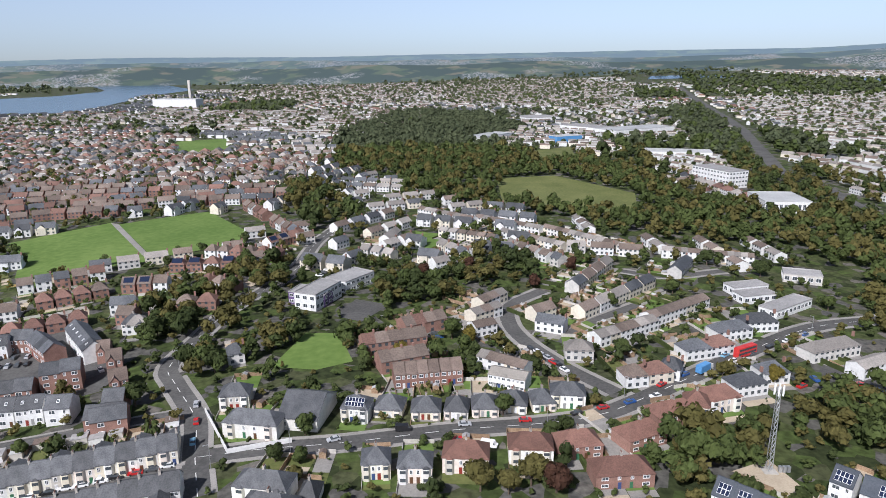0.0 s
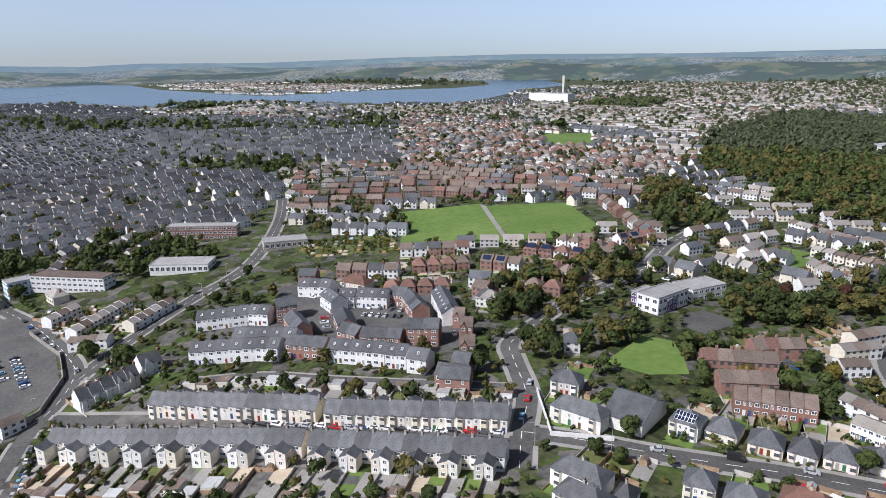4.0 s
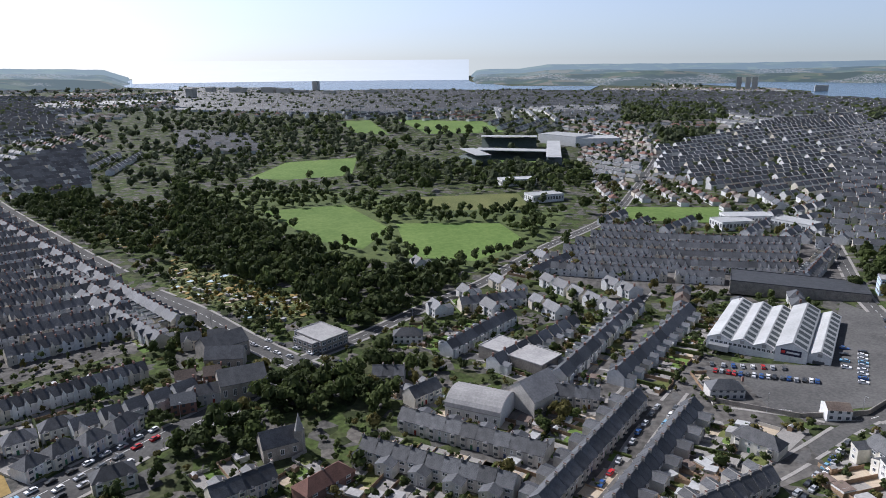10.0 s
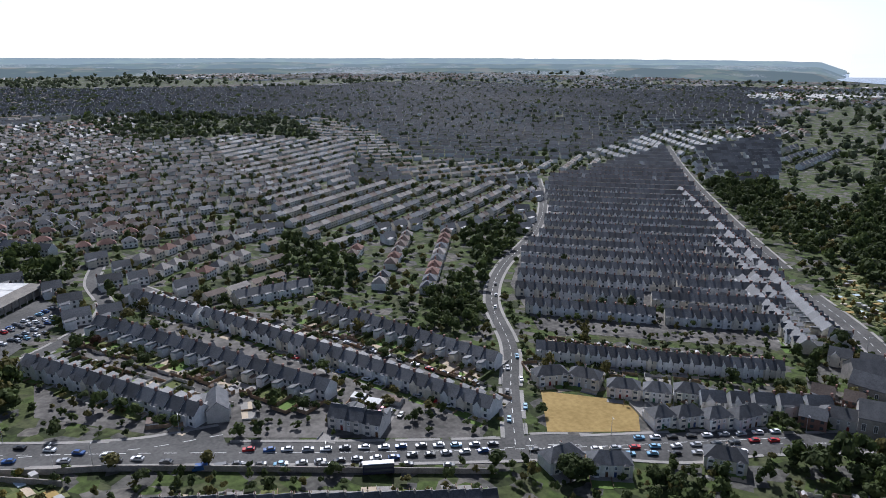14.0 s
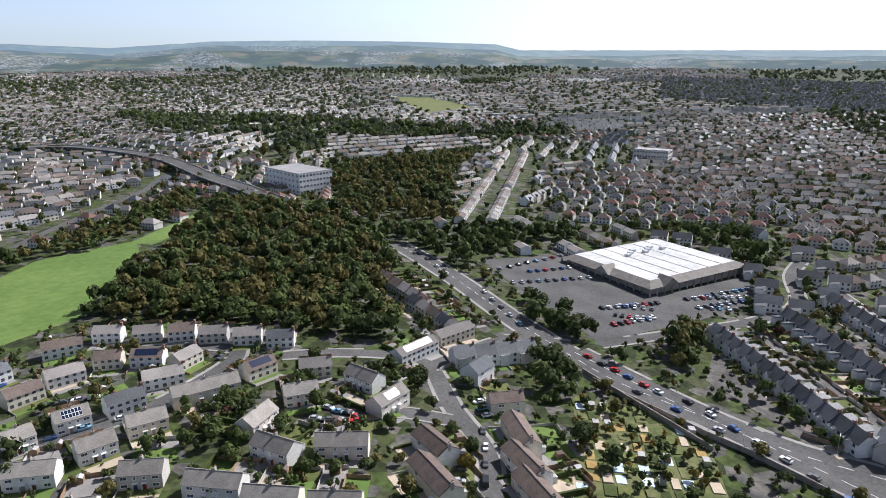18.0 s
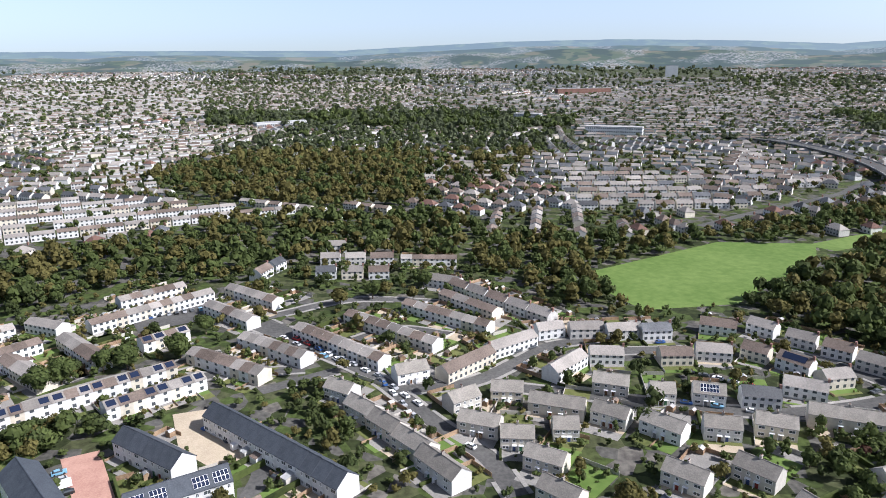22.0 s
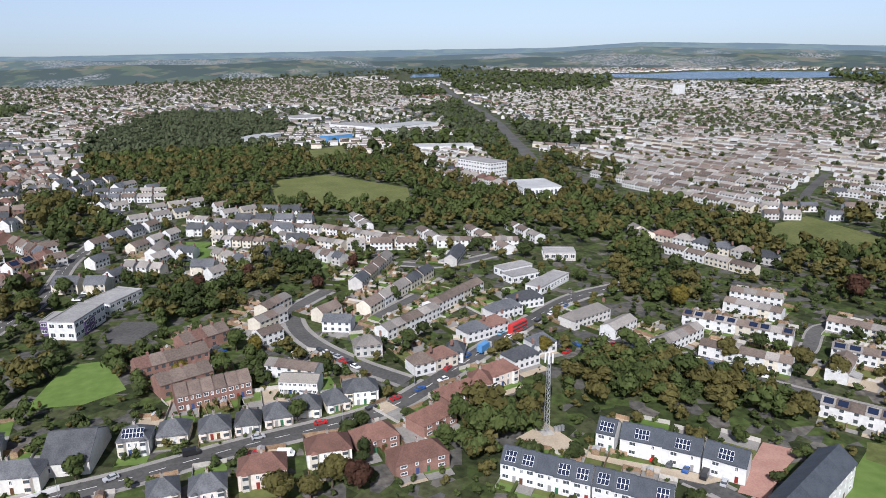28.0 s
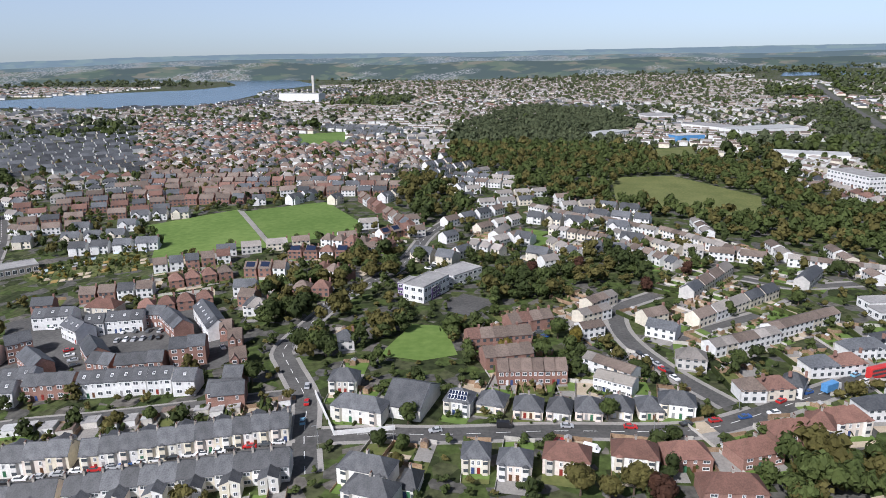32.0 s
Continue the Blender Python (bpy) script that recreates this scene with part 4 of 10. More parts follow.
def far_house(acc, look_, x, y, ang, w, rng, windows=True, chimney=True, wall=None, roof=None, solar=False):
    walls, roofs, eave, ridge, d, hip = LOOKS[look_]
    mw = walls[int(rng.integers(0, 4))] if wall is None else wall
    mr = roofs[int(rng.integers(0, 4))] if roof is None else roof
    move = placed(x, y, ang, land(x, y))
    a0, b0, o = w / 2, d / 2, .3
    e = eave - o * (ridge - eave) / b0
    if hip:
        acc.box(-a0, a0, -b0, b0, -1.6, eave, mw, move)
        i = min(a0 * .8, b0)
        acc.add(move([(-a0 - o, -b0 - o, e), (a0 + o, -b0 - o, e), (a0 + o, b0 + o, e), (-a0 - o, b0 + o, e), (-a0 + i, 0, ridge), (a0 - i, 0, ridge)]), [(0, 1, 5, 4), (1, 2, 5), (2, 3, 4, 5), (3, 0, 4)], mr)
    else:
        acc.add(move([(k, p, q) for k in (-a0, a0) for p, q in ((-b0, -1.6), (b0, -1.6), (b0, eave), (0, ridge - .12), (-b0, eave))]), [(0, 1, 2, 3, 4), (9, 8, 7, 6, 5), (0, 4, 9, 5), (1, 6, 7, 2)], mw)
        acc.add(move([(k, p, q) for k in (-a0 - .1, a0 + .1) for p, q in ((-b0 - o, e), (0, ridge), (b0 + o, e))]), [(0, 3, 4, 1), (1, 4, 5, 2)], mr)
    if solar:
        k = lambda u: (-b0 * (1 - u), eave + (ridge - eave) * u + .12)
        (y0, z0), (y1, z1) = k(.2), k(.85)
        acc.add(move([(-a0 * .7, y0, z0), (a0 * .7, y0, z0), (a0 * .7, y1, z1), (-a0 * .7, y1, z1)]), [(0, 1, 2, 3)], 9)
    if chimney and look_ not in ("white", "modern", "modernbrick"):
        acc.box(a0 - .5, a0 + .3, -.5, .5, ridge - 1, ridge + 1, 3, move)
    if windows and look_ in ("terrace", "dark"):
        top = eave + (ridge - eave) * .62
        acc.box(-a0 * .75, a0 * .05, -b0 - .9, -b0, 0, eave - .3, mw, move)
        if int(abs(y) / 40) % 3:
            v = move([(-a0 * .8, -b0 - 1, eave - .3), (a0 * .1, -b0 - 1, eave - .3), (-a0 * .35, -b0 - 1, top), (-a0 * .35, -b0 * .38, top)])
            acc.add(v, [(0, 1, 2)], mw)
            acc.add(v, [(0, 2, 3), (2, 1, 3)], mr)
        else:
            acc.add(move([(-a0 * .85, -b0 - 1, eave - .4), (a0 * .15, -b0 - 1, eave - .4), (a0 * .15, -b0 + .3, eave + .2), (-a0 * .85, -b0 + .3, eave + .2)]), [(0, 1, 2, 3)], mr)
        acc.box(a0 * .1, a0 * .9, b0, b0 + 4.2, 0, eave - .8, mw, move)
        acc.add(move([(a0 * .05, b0 - .3, eave + .2), (a0 * .95, b0 - .3, eave - .6), (a0 * .95, b0 + 4.4, eave - .6), (a0 * .05, b0 + 4.4, eave + .2)]), [(0, 1, 2, 3)], mr)
    if windows:
        n = max(1, int(w / 2.6))
        for side in (-1, 1):
            for z in (.9, 3.5) if eave > 4 else (.9,):
                for i in range(n):
                    c = -a0 + (i + .5) * w / n
                    yy = side * (b0 + .05)
                    q = [(c - .65, yy, z), (c + .65, yy, z), (c + .65, yy, z + 1.3), (c - .65, yy, z + 1.3)]
                    acc.add(move(q if side < 0 else q[::-1]), [(0, 1, 2, 3)], 8)


def far_row(district, look_, ax, ay, bx, by, n, gap=0.0, wall=None, roof=None, solar=False):
    """A row of simpler houses, for streets that are only seen from far off."""
    acc, rng = DISTRICTS.setdefault(district, Acc()), np.random.default_rng(int(abs(ax * 7 + by * 3)) + n)
    length, ang = math.hypot(bx - ax, by - ay), math.atan2(by - ay, bx - ax)
    w = length / n - gap
    for i in range(n):
        t = (i + .5) / n
        far_house(acc, look_, ax + (bx - ax) * t, ay + (by - ay) * t, ang, w, rng, True, True, wall, roof, solar and i % 3 != 2)
    mark_box((ax + bx) / 2, (ay + by) / 2, ang, length / 2 + 2, LOOKS[look_][4] / 2 + 2)
    ROWS.append((ax, ay, bx, by, n, LOOKS[look_][4]))


WET, FULL = [], []


def suburb(district, look_, pts, ang, pitch=30.0, unit=13.0, gap=4.0, seed=1, skip=.08, bend=0.0, trees_share=.45, street=.5, tree_r=3.2):
    """Streets of houses at the angle ang (degrees) inside the outline pts, with trees in the gardens."""
    acc, rng = DISTRICTS.setdefault(district, Acc()), np.random.default_rng(seed)
    p = np.array(pts, float)
    FULL.append(pts)
    c = p.mean(0)
    t = radians(ang)
    ux, uy = np.array((math.cos(t), math.sin(t))), np.array((-math.sin(t), math.cos(t)))
    q = np.stack([(p - c) @ ux, (p - c) @ uy], 1)
    lo, hi = q.min(0), q.max(0)
    d = LOOKS[look_][4]
    row, v, edge = 0, lo[1], p.tolist()
    spots = []
    while v < hi[1]:
        s = lo[0] + rng.uniform(0, unit)
        while s < hi[0]:
            w = unit * rng.uniform(.85, 1.15)
            wave = bend * math.sin((s - lo[0]) / 130 + v / 90 + seed)
            x, y = c + ux * (s + w / 2) + uy * (v + wave)
            tilt = math.atan(bend / 130 * math.cos((s - lo[0]) / 130 + v / 90 + seed))
            if within(x, y, edge) and not taken(x, y) and rng.random() > skip:
                r = math.hypot(x, y)
                far_house(acc, look_, x, y, t + tilt, w, rng, r < 750, r < 900)
                if r < 1250:
                    spots.append((x, y, t + tilt, w))
            s += w + gap
        row += 1
        v += pitch * (street if row % 2 else 1 - street) * 2
    for x, y, a0, w in spots:
        mark_box(x, y, a0, w / 2 + .5, d / 2 + .5)
    if trees_share:
        wood("scattered trees and shrubs in gardens between houses", pts, tree_r, 2.6, "green dark olive green", seed + 5, trees_share, False)


def infill():
    """Blocks of houses and clumps of trees on all land that is still bare."""
    for pts in FULL:
        mark_poly(pts)
    size = 150
    for i in range(-17, 18):
        for j in range(-17, 18):
            cx, cy = i * size, j * size
            r, a0 = math.hypot(cx, cy), math.degrees(math.atan2(-cx, cy)) % 360
            if r < 440 or r > 2550 or any(within(cx, cy, p) for p in WET):
                continue
            seed = (i + 40) * 97 + j + 40
            rng = np.random.default_rng(seed)
            h = size / 2
            block = [(cx - h, cy - h), (cx + h, cy - h), (cx + h, cy + h), (cx - h, cy + h)]
            n = noise.noise((cx / 330, cy / 330, 3.3))
            park = taken(cx, cy, PARK)
            if (n > (.42 if 195 < a0 < 290 or 50 < a0 < 190 else .26) + (.16 if r > 1300 else 0) and r > 540) or park:
                wood("clumps of trees between the districts", block, 7, 1.5, "green dark olive dark" if a0 < 40 or a0 > 190 else "dark green sage", seed, .7 if not park else .12, False)
                continue
            look_ = ("hipped", "semis", "terrace")[int(rng.integers(0, 3))] if a0 < 60 else ("dark", "dark", "terrace", "hipped" if a0 < 140 else "white")[int(rng.integers(0, 4))] if a0 < 195 else ("white", "white", "semis", "hipped")[int(rng.integers(0, 4))]
            turn = noise.noise((cx / 500, cy / 500, 9.1)) * 160
            far = r > 1300
            suburb("suburban houses with gardens in the distance", look_, block, turn, 30 if not far else 38, 12 if not far else 17, 3, seed, .1, 5, .6 if not far else .35, .5, 3.4 if not far else 4.2)

    size = 200
    for i in range(-19, 20):
        for j in range(-19, 20):
            cx, cy = i * size, j * size
            r, a0 = math.hypot(cx, cy), math.degrees(math.atan2(-cx, cy)) % 360
            h = size / 2
            block = [(cx - h, cy - h), (cx + h, cy - h), (cx + h, cy + h), (cx - h, cy + h)]
            if r < 2560 or r > between(START, a0) - 20 or any(within(x, y, p) for x, y in block + [(cx, cy)] for p in WET):
                continue
            seed = (i + 40) * 89 + j + 4000
            n = noise.noise((cx / 600, cy / 600, 5.7))
            if n > -.12:
                suburb("towns far off on the plain", ("semis", "hipped", "white")[seed % 3], block, noise.noise((cx / 900, cy / 900, 2.2)) * 160, 42, 16, 4, seed, .15, 5, .15, .5, 4)
            else:
                wood("woods and hedges far off", block, 8, 2.0, "sage green sage", seed, .3 if n < -.3 else .12, False)


def gardens():
    """Plots, fences, sheds, hedges and bushes round the rows of houses."""
    rng = np.random.default_rng(11)
    plots, fences, sheds, hedges, outs, bushes = Acc(), Acc(), Acc(), Acc(), Acc(), []
    small = [blob(np.random.default_rng(i), 1, 1.5, 3, 34, .26, 4, 2) for i in range(4)]
    lift_by = 0
    for ax, ay, bx, by, n, d in ROWS:
        if math.hypot((ax + bx) / 2, (ay + by) / 2) > 520:
            continue
        ang = math.atan2(by - ay, bx - ax)
        length = math.hypot(bx - ax, by - ay)
        m = max(n, int(length / 7))
        w = length / m
        for i in range(m):
            for side, deep in ((-1, rng.uniform(4, 7)), (1, rng.uniform(12, 19))):
                x0 = -length / 2 + i * w
                move = on_land(placed((ax + bx) / 2, (ay + by) / 2, ang))
                y = side * d / 2
                while deep > 2:
                    ends = move([(x0 + w / 2, y + side * deep, 0), (x0 + w / 2, y + side * deep * .5, 0)])
                    if taken(*ends[0][:2], ROADS) or taken(*ends[1][:2], ROADS):
                        deep -= 2
                    else:
                        break
                if deep <= 2:
                    continue
                lift_by = (lift_by + 1) % 9
                z = .09 + lift_by * .006
                cut = rng.uniform(.25, .75)
                for k, (y0, y1) in enumerate(((0, deep * cut), (deep * cut, deep))):
                    q = [(x0 + .1, y + side * y0, z), (x0 + w - .1, y + side * y0, z), (x0 + w - .1, y + side * y1, z), (x0 + .1, y + side * y1, z)]
                    plots.add(move(q if side > 0 else q[::-1]), [(0, 1, 2, 3)], int(rng.choice(4, p=(.26, .34, .24, .16) if d < 12 else (.07, .58, .12, .23))))
                f = rng.random()
                if f < .85:
                    e0, e1 = (y, y + side * deep) if side > 0 else (y + side * deep, y)
                    high = (1.7 if f < .5 else 1.1) if side > 0 else .8
                    if rng.random() < .3:
                        hedges.box(x0 - .4, x0 + .4, e0, e1, 0, high + .2, int(rng.integers(0, 2)), move)
                    else:
                        fences.box(x0 - .06, x0 + .06, e0, e1, 0, high, 0 if f < .5 else 1, move)
                if side > 0:
                    fences.box(x0, x0 + w, y + deep - .06, y + deep + .06, 0, 1.6, 0 if f < .6 else 1, move)
                    if d > 12 and deep > 6 and rng.random() < .75:
                        ow, ol = w * rng.uniform(.6, .95), rng.uniform(3.5, 5.5)
                        outs.box(x0 + .1, x0 + ow, y + deep - ol, y + deep - .2, 0, 2.3, int(rng.integers(0, 3)), move)
                        outs.box(x0, x0 + ow + .1, y + deep - ol - .1, y + deep - .1, 2.3, 2.45, 3 + int(rng.integers(0, 3)), move)
                    if d < 12 and rng.random() < .4 and w > 4:
                        ow, ol = w * rng.uniform(.4, .7), rng.uniform(2.2, 3.6)
                        ox = x0 + rng.uniform(.2, w - ow - .1)
                        outs.box(ox, ox + ow, y, y + ol, 0, 2.4, int(rng.integers(0, 3)), move)
                        outs.add(move([(ox - .1, y, 3.1), (ox + ow + .1, y, 3.1), (ox + ow + .1, y + ol + .2, 2.4), (ox - .1, y + ol + .2, 2.4)]), [(0, 3, 2, 1)], 3 + int(rng.integers(0, 3)))
                    if rng.random() < .38 and w > 3.2:
                        sx, sy, sw = x0 + rng.uniform(.3, max(.4, w - 2.8)), y + deep - 2.8, rng.uniform(1.8, 2.6)
                        if not taken(*move([(sx + 1, sy + 1, 0)])[0][:2], ROADS):
                            v = move([(sx, sy, 0), (sx + sw, sy, 0), (sx + sw, sy + 2.2, 0), (sx, sy + 2.2, 0), (sx, sy, 1.9), (sx + sw, sy, 1.9), (sx + sw, sy + 2.2, 1.9), (sx, sy + 2.2, 1.9), (sx + sw / 2, sy - .1, 2.5), (sx + sw / 2, sy + 2.3, 2.5)])
                            sheds.add(v, [(0, 1, 5, 4), (1, 2, 6, 5), (2, 3, 7, 6), (3, 0, 4, 7), (4, 5, 8), (6, 7, 9), (4, 8, 9, 7), (8, 5, 6, 9)], [0] * 6 + [1 + int(rng.integers(0, 3))] * 2)
                if side > 0 and rng.random() < .2 and deep > 6 and math.hypot(ax, ay) < 300:
                    px, py = move([(x0 + w / 2, y + deep * .8, 0)])[0][:2]
                    if not taken(px, py):
                        tree(px, py, rng.uniform(1.8, 3.4), ("green", "dark", "olive", "green", "yellow", "red")[int(rng.choice(6, p=(.35, .25, .2, .1, .06, .04)))])
                for _ in range(int(rng.integers(1, 6)) if side > 0 else int(rng.integers(0, 3))):
                    px, py = move([(x0 + rng.uniform(.3, w - .3), y + side * rng.uniform(.25, 1) * deep, 0)])[0][:2]
                    if not taken(px, py, ROADS):
                        q = small[int(rng.integers(0, 4))]
                        bushes.append(q * rng.uniform(.5, 1.5) * np.array((1, 1, rng.uniform(.7, 1.5))) + np.array((px, py, land(px, py))))
    near = [(410 * math.sin(t * math.pi / 8), 410 * math.cos(t * math.pi / 8)) for t in range(16)]
    wood("small garden trees and shrubs", near, 2.0, 3.1, "green dark olive green dark", 77, .6, False)
    wood("small garden trees and shrubs", near, 3.4, 4.4, "green dark olive dark", 78, .4, False)
    tagged(part("garden_plot", plots, [GRASS, PAVING, ROUGHGRASS, GRAVEL]), "lawns, patios and beds behind the houses", "gardens", kind="stuff")
    tagged(part("garden_fence", fences, [FENCE, CONCRETE]), "timber fences and low walls between gardens", "fences", kind="stuff")
    tagged(part("garden_shed", sheds, [FENCE, GREYSHEET, BROWNTILE, ROOFSHEET]), "small sheds and greenhouses in gardens", "sheds", kind="stuff")
    tagged(part("garden_hedge", hedges, [LEAF, LEAFDARK]), "clipped green hedges between gardens", "hedges", kind="stuff")
    tagged(part("outbuilding", outs, [RENDER, GREYWALL, WHITE, GREYSHEET, BROWNTILE, ROOFSHEET]), "small garages and rear extensions of the houses", "outbuildings", kind="stuff")
    k = len(bushes) // 3
    for name, some in (("green", bushes[:k]), ("dark", bushes[k:2 * k]), ("olive", bushes[2 * k:])):
        tagged(new("garden_bush", quad_mesh("garden_bush", np.concatenate(some), KINDS[name][0])), "rounded shrubs and bushes in gardens", "bushes", kind="stuff")


def districts():
    for name, acc in DISTRICTS.items():
        tagged(part("distant_houses", acc, FARMATS), name, "houses", kind="stuff")


# ---- cars ----
CARS = {}
FARCARS = Acc()
COLOURS = (("white", (.8, .8, .8)), ("silver", (.42, .43, .45)), ("black", (.02, .02, .022)), ("dark grey", (.09, .095, .10)), ("red", (.45, .02, .02)), ("blue", (.03, .09, .28)), ("pale blue", (.2, .4, .55)))
CARMATS = [surface("car_paint_" + n.replace(" ", "_"), (c, c), 0.28, bump=0, spread=0.05, spec=0.6) for n, c in COLOURS]


def profile(acc, outline, half, m=0, top=None):
    """A solid with the side outline (x, z), half as wide as half; top: how much narrower its upper points are."""
    n = len(outline)
    zmin, zmax = min(z for _, z in outline), max(z for _, z in outline)
    k = lambda z: half * (1 - (top or 0) * (z - zmin) / (zmax - zmin))
    acc.add([(x, s * k(z), z) for s in (-1, 1) for x, z in outline], [tuple(range(n)), tuple(range(2 * n - 1, n - 1, -1))] + [(i, i + n, (i + 1) % n + n, (i + 1) % n) for i in range(n)], m)


def car(x, y, deg, colour=None, van=False):
    """A parked car with body, windows, wheels and lights."""
    i = int(RNG.choice(7, p=(.24, .2, .17, .15, .09, .1, .05))) if colour is None else colour
    key = (i, van)
    m = pose(x, y, land(x, y) + .12, 0, 0, deg)
    if math.hypot(x, y) > 225:
        move = placed(x, y, radians(deg), land(x, y) + .12)
        FARCARS.box(-2.1, 2.1, -.88, .88, .25, .92, i, move)
        v = move([(-1.75, -.8, .92), (1.0, -.8, .92), (1.0, .8, .92), (-1.75, .8, .92), (-1.3, -.62, 1.42), (.28, -.62, 1.42), (.28, .62, 1.42), (-1.3, .62, 1.42)])
        FARCARS.add(v, BOXF, [7, i, 7, 7, 7, 7])
        return None
    if key not in CARS:
        root = new("van" if van else "car")
        body, glass = Acc(), Acc()
        if van:
            profile(body, ((-2.6, .3), (2.5, .3), (2.6, .9), (2.1, 1.15), (1.5, 2.1), (-2.55, 2.15)), .98, top=.06)
            profile(glass, ((1.45, 1.25), (2.0, 1.25), (1.56, 2.0), (1.3, 2.0)), .97, top=.05)
        else:
            profile(body, ((-2.1, .25), (2.1, .25), (2.15, .65), (1.9, .85), (.95, .95), (-1.55, .98), (-2.05, .9)), .88)
            profile(body, ((-1.3, 1.36), (-1.1, 1.42), (.1, 1.44), (.3, 1.38)), .66)
            profile(glass, ((-1.75, .95), (1.0, .94), (.28, 1.39), (-1.3, 1.38)), .84, top=.2)
        part("body", body, [CARMATS[i]], root)
        part("window_glass", glass, [GLASS], root)
        for wx in (-1.3, 1.35):
            for wy in (-.8, .8):
                w = Acc()
                w.add([(wx + math.cos(k * .7854) * .33, wy + e, .3 + math.sin(k * .7854) * .33) for e in (-.1, .1) for k in range(8)],
                      [tuple(range(8)), tuple(range(15, 7, -1))] + [(k, k + 8, (k + 1) % 8 + 8, (k + 1) % 8) for k in range(8)])
                part("wheel", w, [TYRE], root)
        tagged(root, COLOURS[i][0] + (" panel van" if van else " hatchback car") + " standing on the street", "van" if van else "car", "parked cars")
        root.matrix_basis = m
        CARS[key] = root
        return root
    return copy_thing(CARS[key], m)


def parked(ax, ay, bx, by, n, across=False):
    """n cars between a and b, along the line or across it."""
    deg = math.degrees(math.atan2(by - ay, bx - ax)) + (90 if across else 0)
    for i in range(n):
        t = (i + .5) / n
        car(ax + (bx - ax) * t + RNG.uniform(-.4, .4), ay + (by - ay) * t + RNG.uniform(-.4, .4), deg + RNG.uniform(-3, 3) + 180 * int(RNG.integers(0, 2)), van=RNG.random() < .1)


# ---- single buildings ----
def flat_block(ax, ay, bx, by, depth, h, storeys=2, wall="WHITE", roof="GREYSHEET", name="flat_roofed_building", label="white flat-roofed building with rows of windows", category="building", bays=0, side=0.0):
    """A flat-roofed block with parapet, roof deck and window bands along the line a to b; side moves it to the left of that line."""
    mats = dict(WHITE=WHITE, BRICK=BRICK, BROWNBRICK=BROWNBRICK, RENDER=RENDER, CONCRETE=CONCRETE, BLUE=BLUE, PALEBLUE=PALEBLUE, PURPLE=PURPLE, GREYSHEET=GREYSHEET, ROOFSHEET=ROOFSHEET, STONE=STONE, GREYWALL=GREYWALL, SLATE=SLATE, BROWNTILE=BROWNTILE, METAL=METAL, FENCE=FENCE)
    h += .013 * (len(scene.collection.objects) % 17)
    length, ang = math.hypot(bx - ax, by - ay), math.atan2(by - ay, bx - ax)
    cx, cy = (ax + bx) / 2 - math.sin(ang) * side, (ay + by) / 2 + math.cos(ang) * side
    root = new(name)
    w, d = length / 2, depth / 2
    acc = Acc()
    acc.box(-w, w, -d, d, -1, h)
    part("wall", acc, [mats[wall]], root)
    acc = Acc()
    acc.box(-w + .3, w - .3, -d + .3, d - .3, h, h + .1)
    for x0, x1, y0, y1 in ((-w - .1, w + .1, -d - .1, -d + .3), (-w - .1, w + .1, d - .3, d + .1), (-w - .1, -w + .3, -d + .3, d - .3), (w - .3, w + .1, -d + .3, d - .3)):
        acc.box(x0, x1, y0, y1, h - .05, h + .45)
    part("roof", acc, [mats[roof]], root)
    if storeys:
        step = h / storeys
        n = bays or max(1, int(length / 3.2))
        me = window_mesh(round(min(2.4, length / n * .68), 1), round(step * .45, 1))
        count = min(n * storeys, 60)
        for s in range(storeys):
            for i in range(n):
                for f in (-1, 1):
                    part("window", me, None, root, m=pose(-w + (i + .5) * length / n, f * (d + .01), step * (s + .55), 0, 0, 0 if f < 0 else 180))
        n = max(1, int(depth / 3.4))
        for s in range(storeys):
            for i in range(n):
                for f in (-1, 1):
                    part("window", me, None, root, m=pose(f * (w + .01), -d + (i + .5) * depth / n, step * (s + .55), 0, 0, 90 * f))
    root.matrix_basis = pose(cx, cy, land(cx, cy), 0, 0, math.degrees(ang))
    tagged(root, label, category)
    mark_box(cx, cy, ang, w + 2, d + 2)
    return root


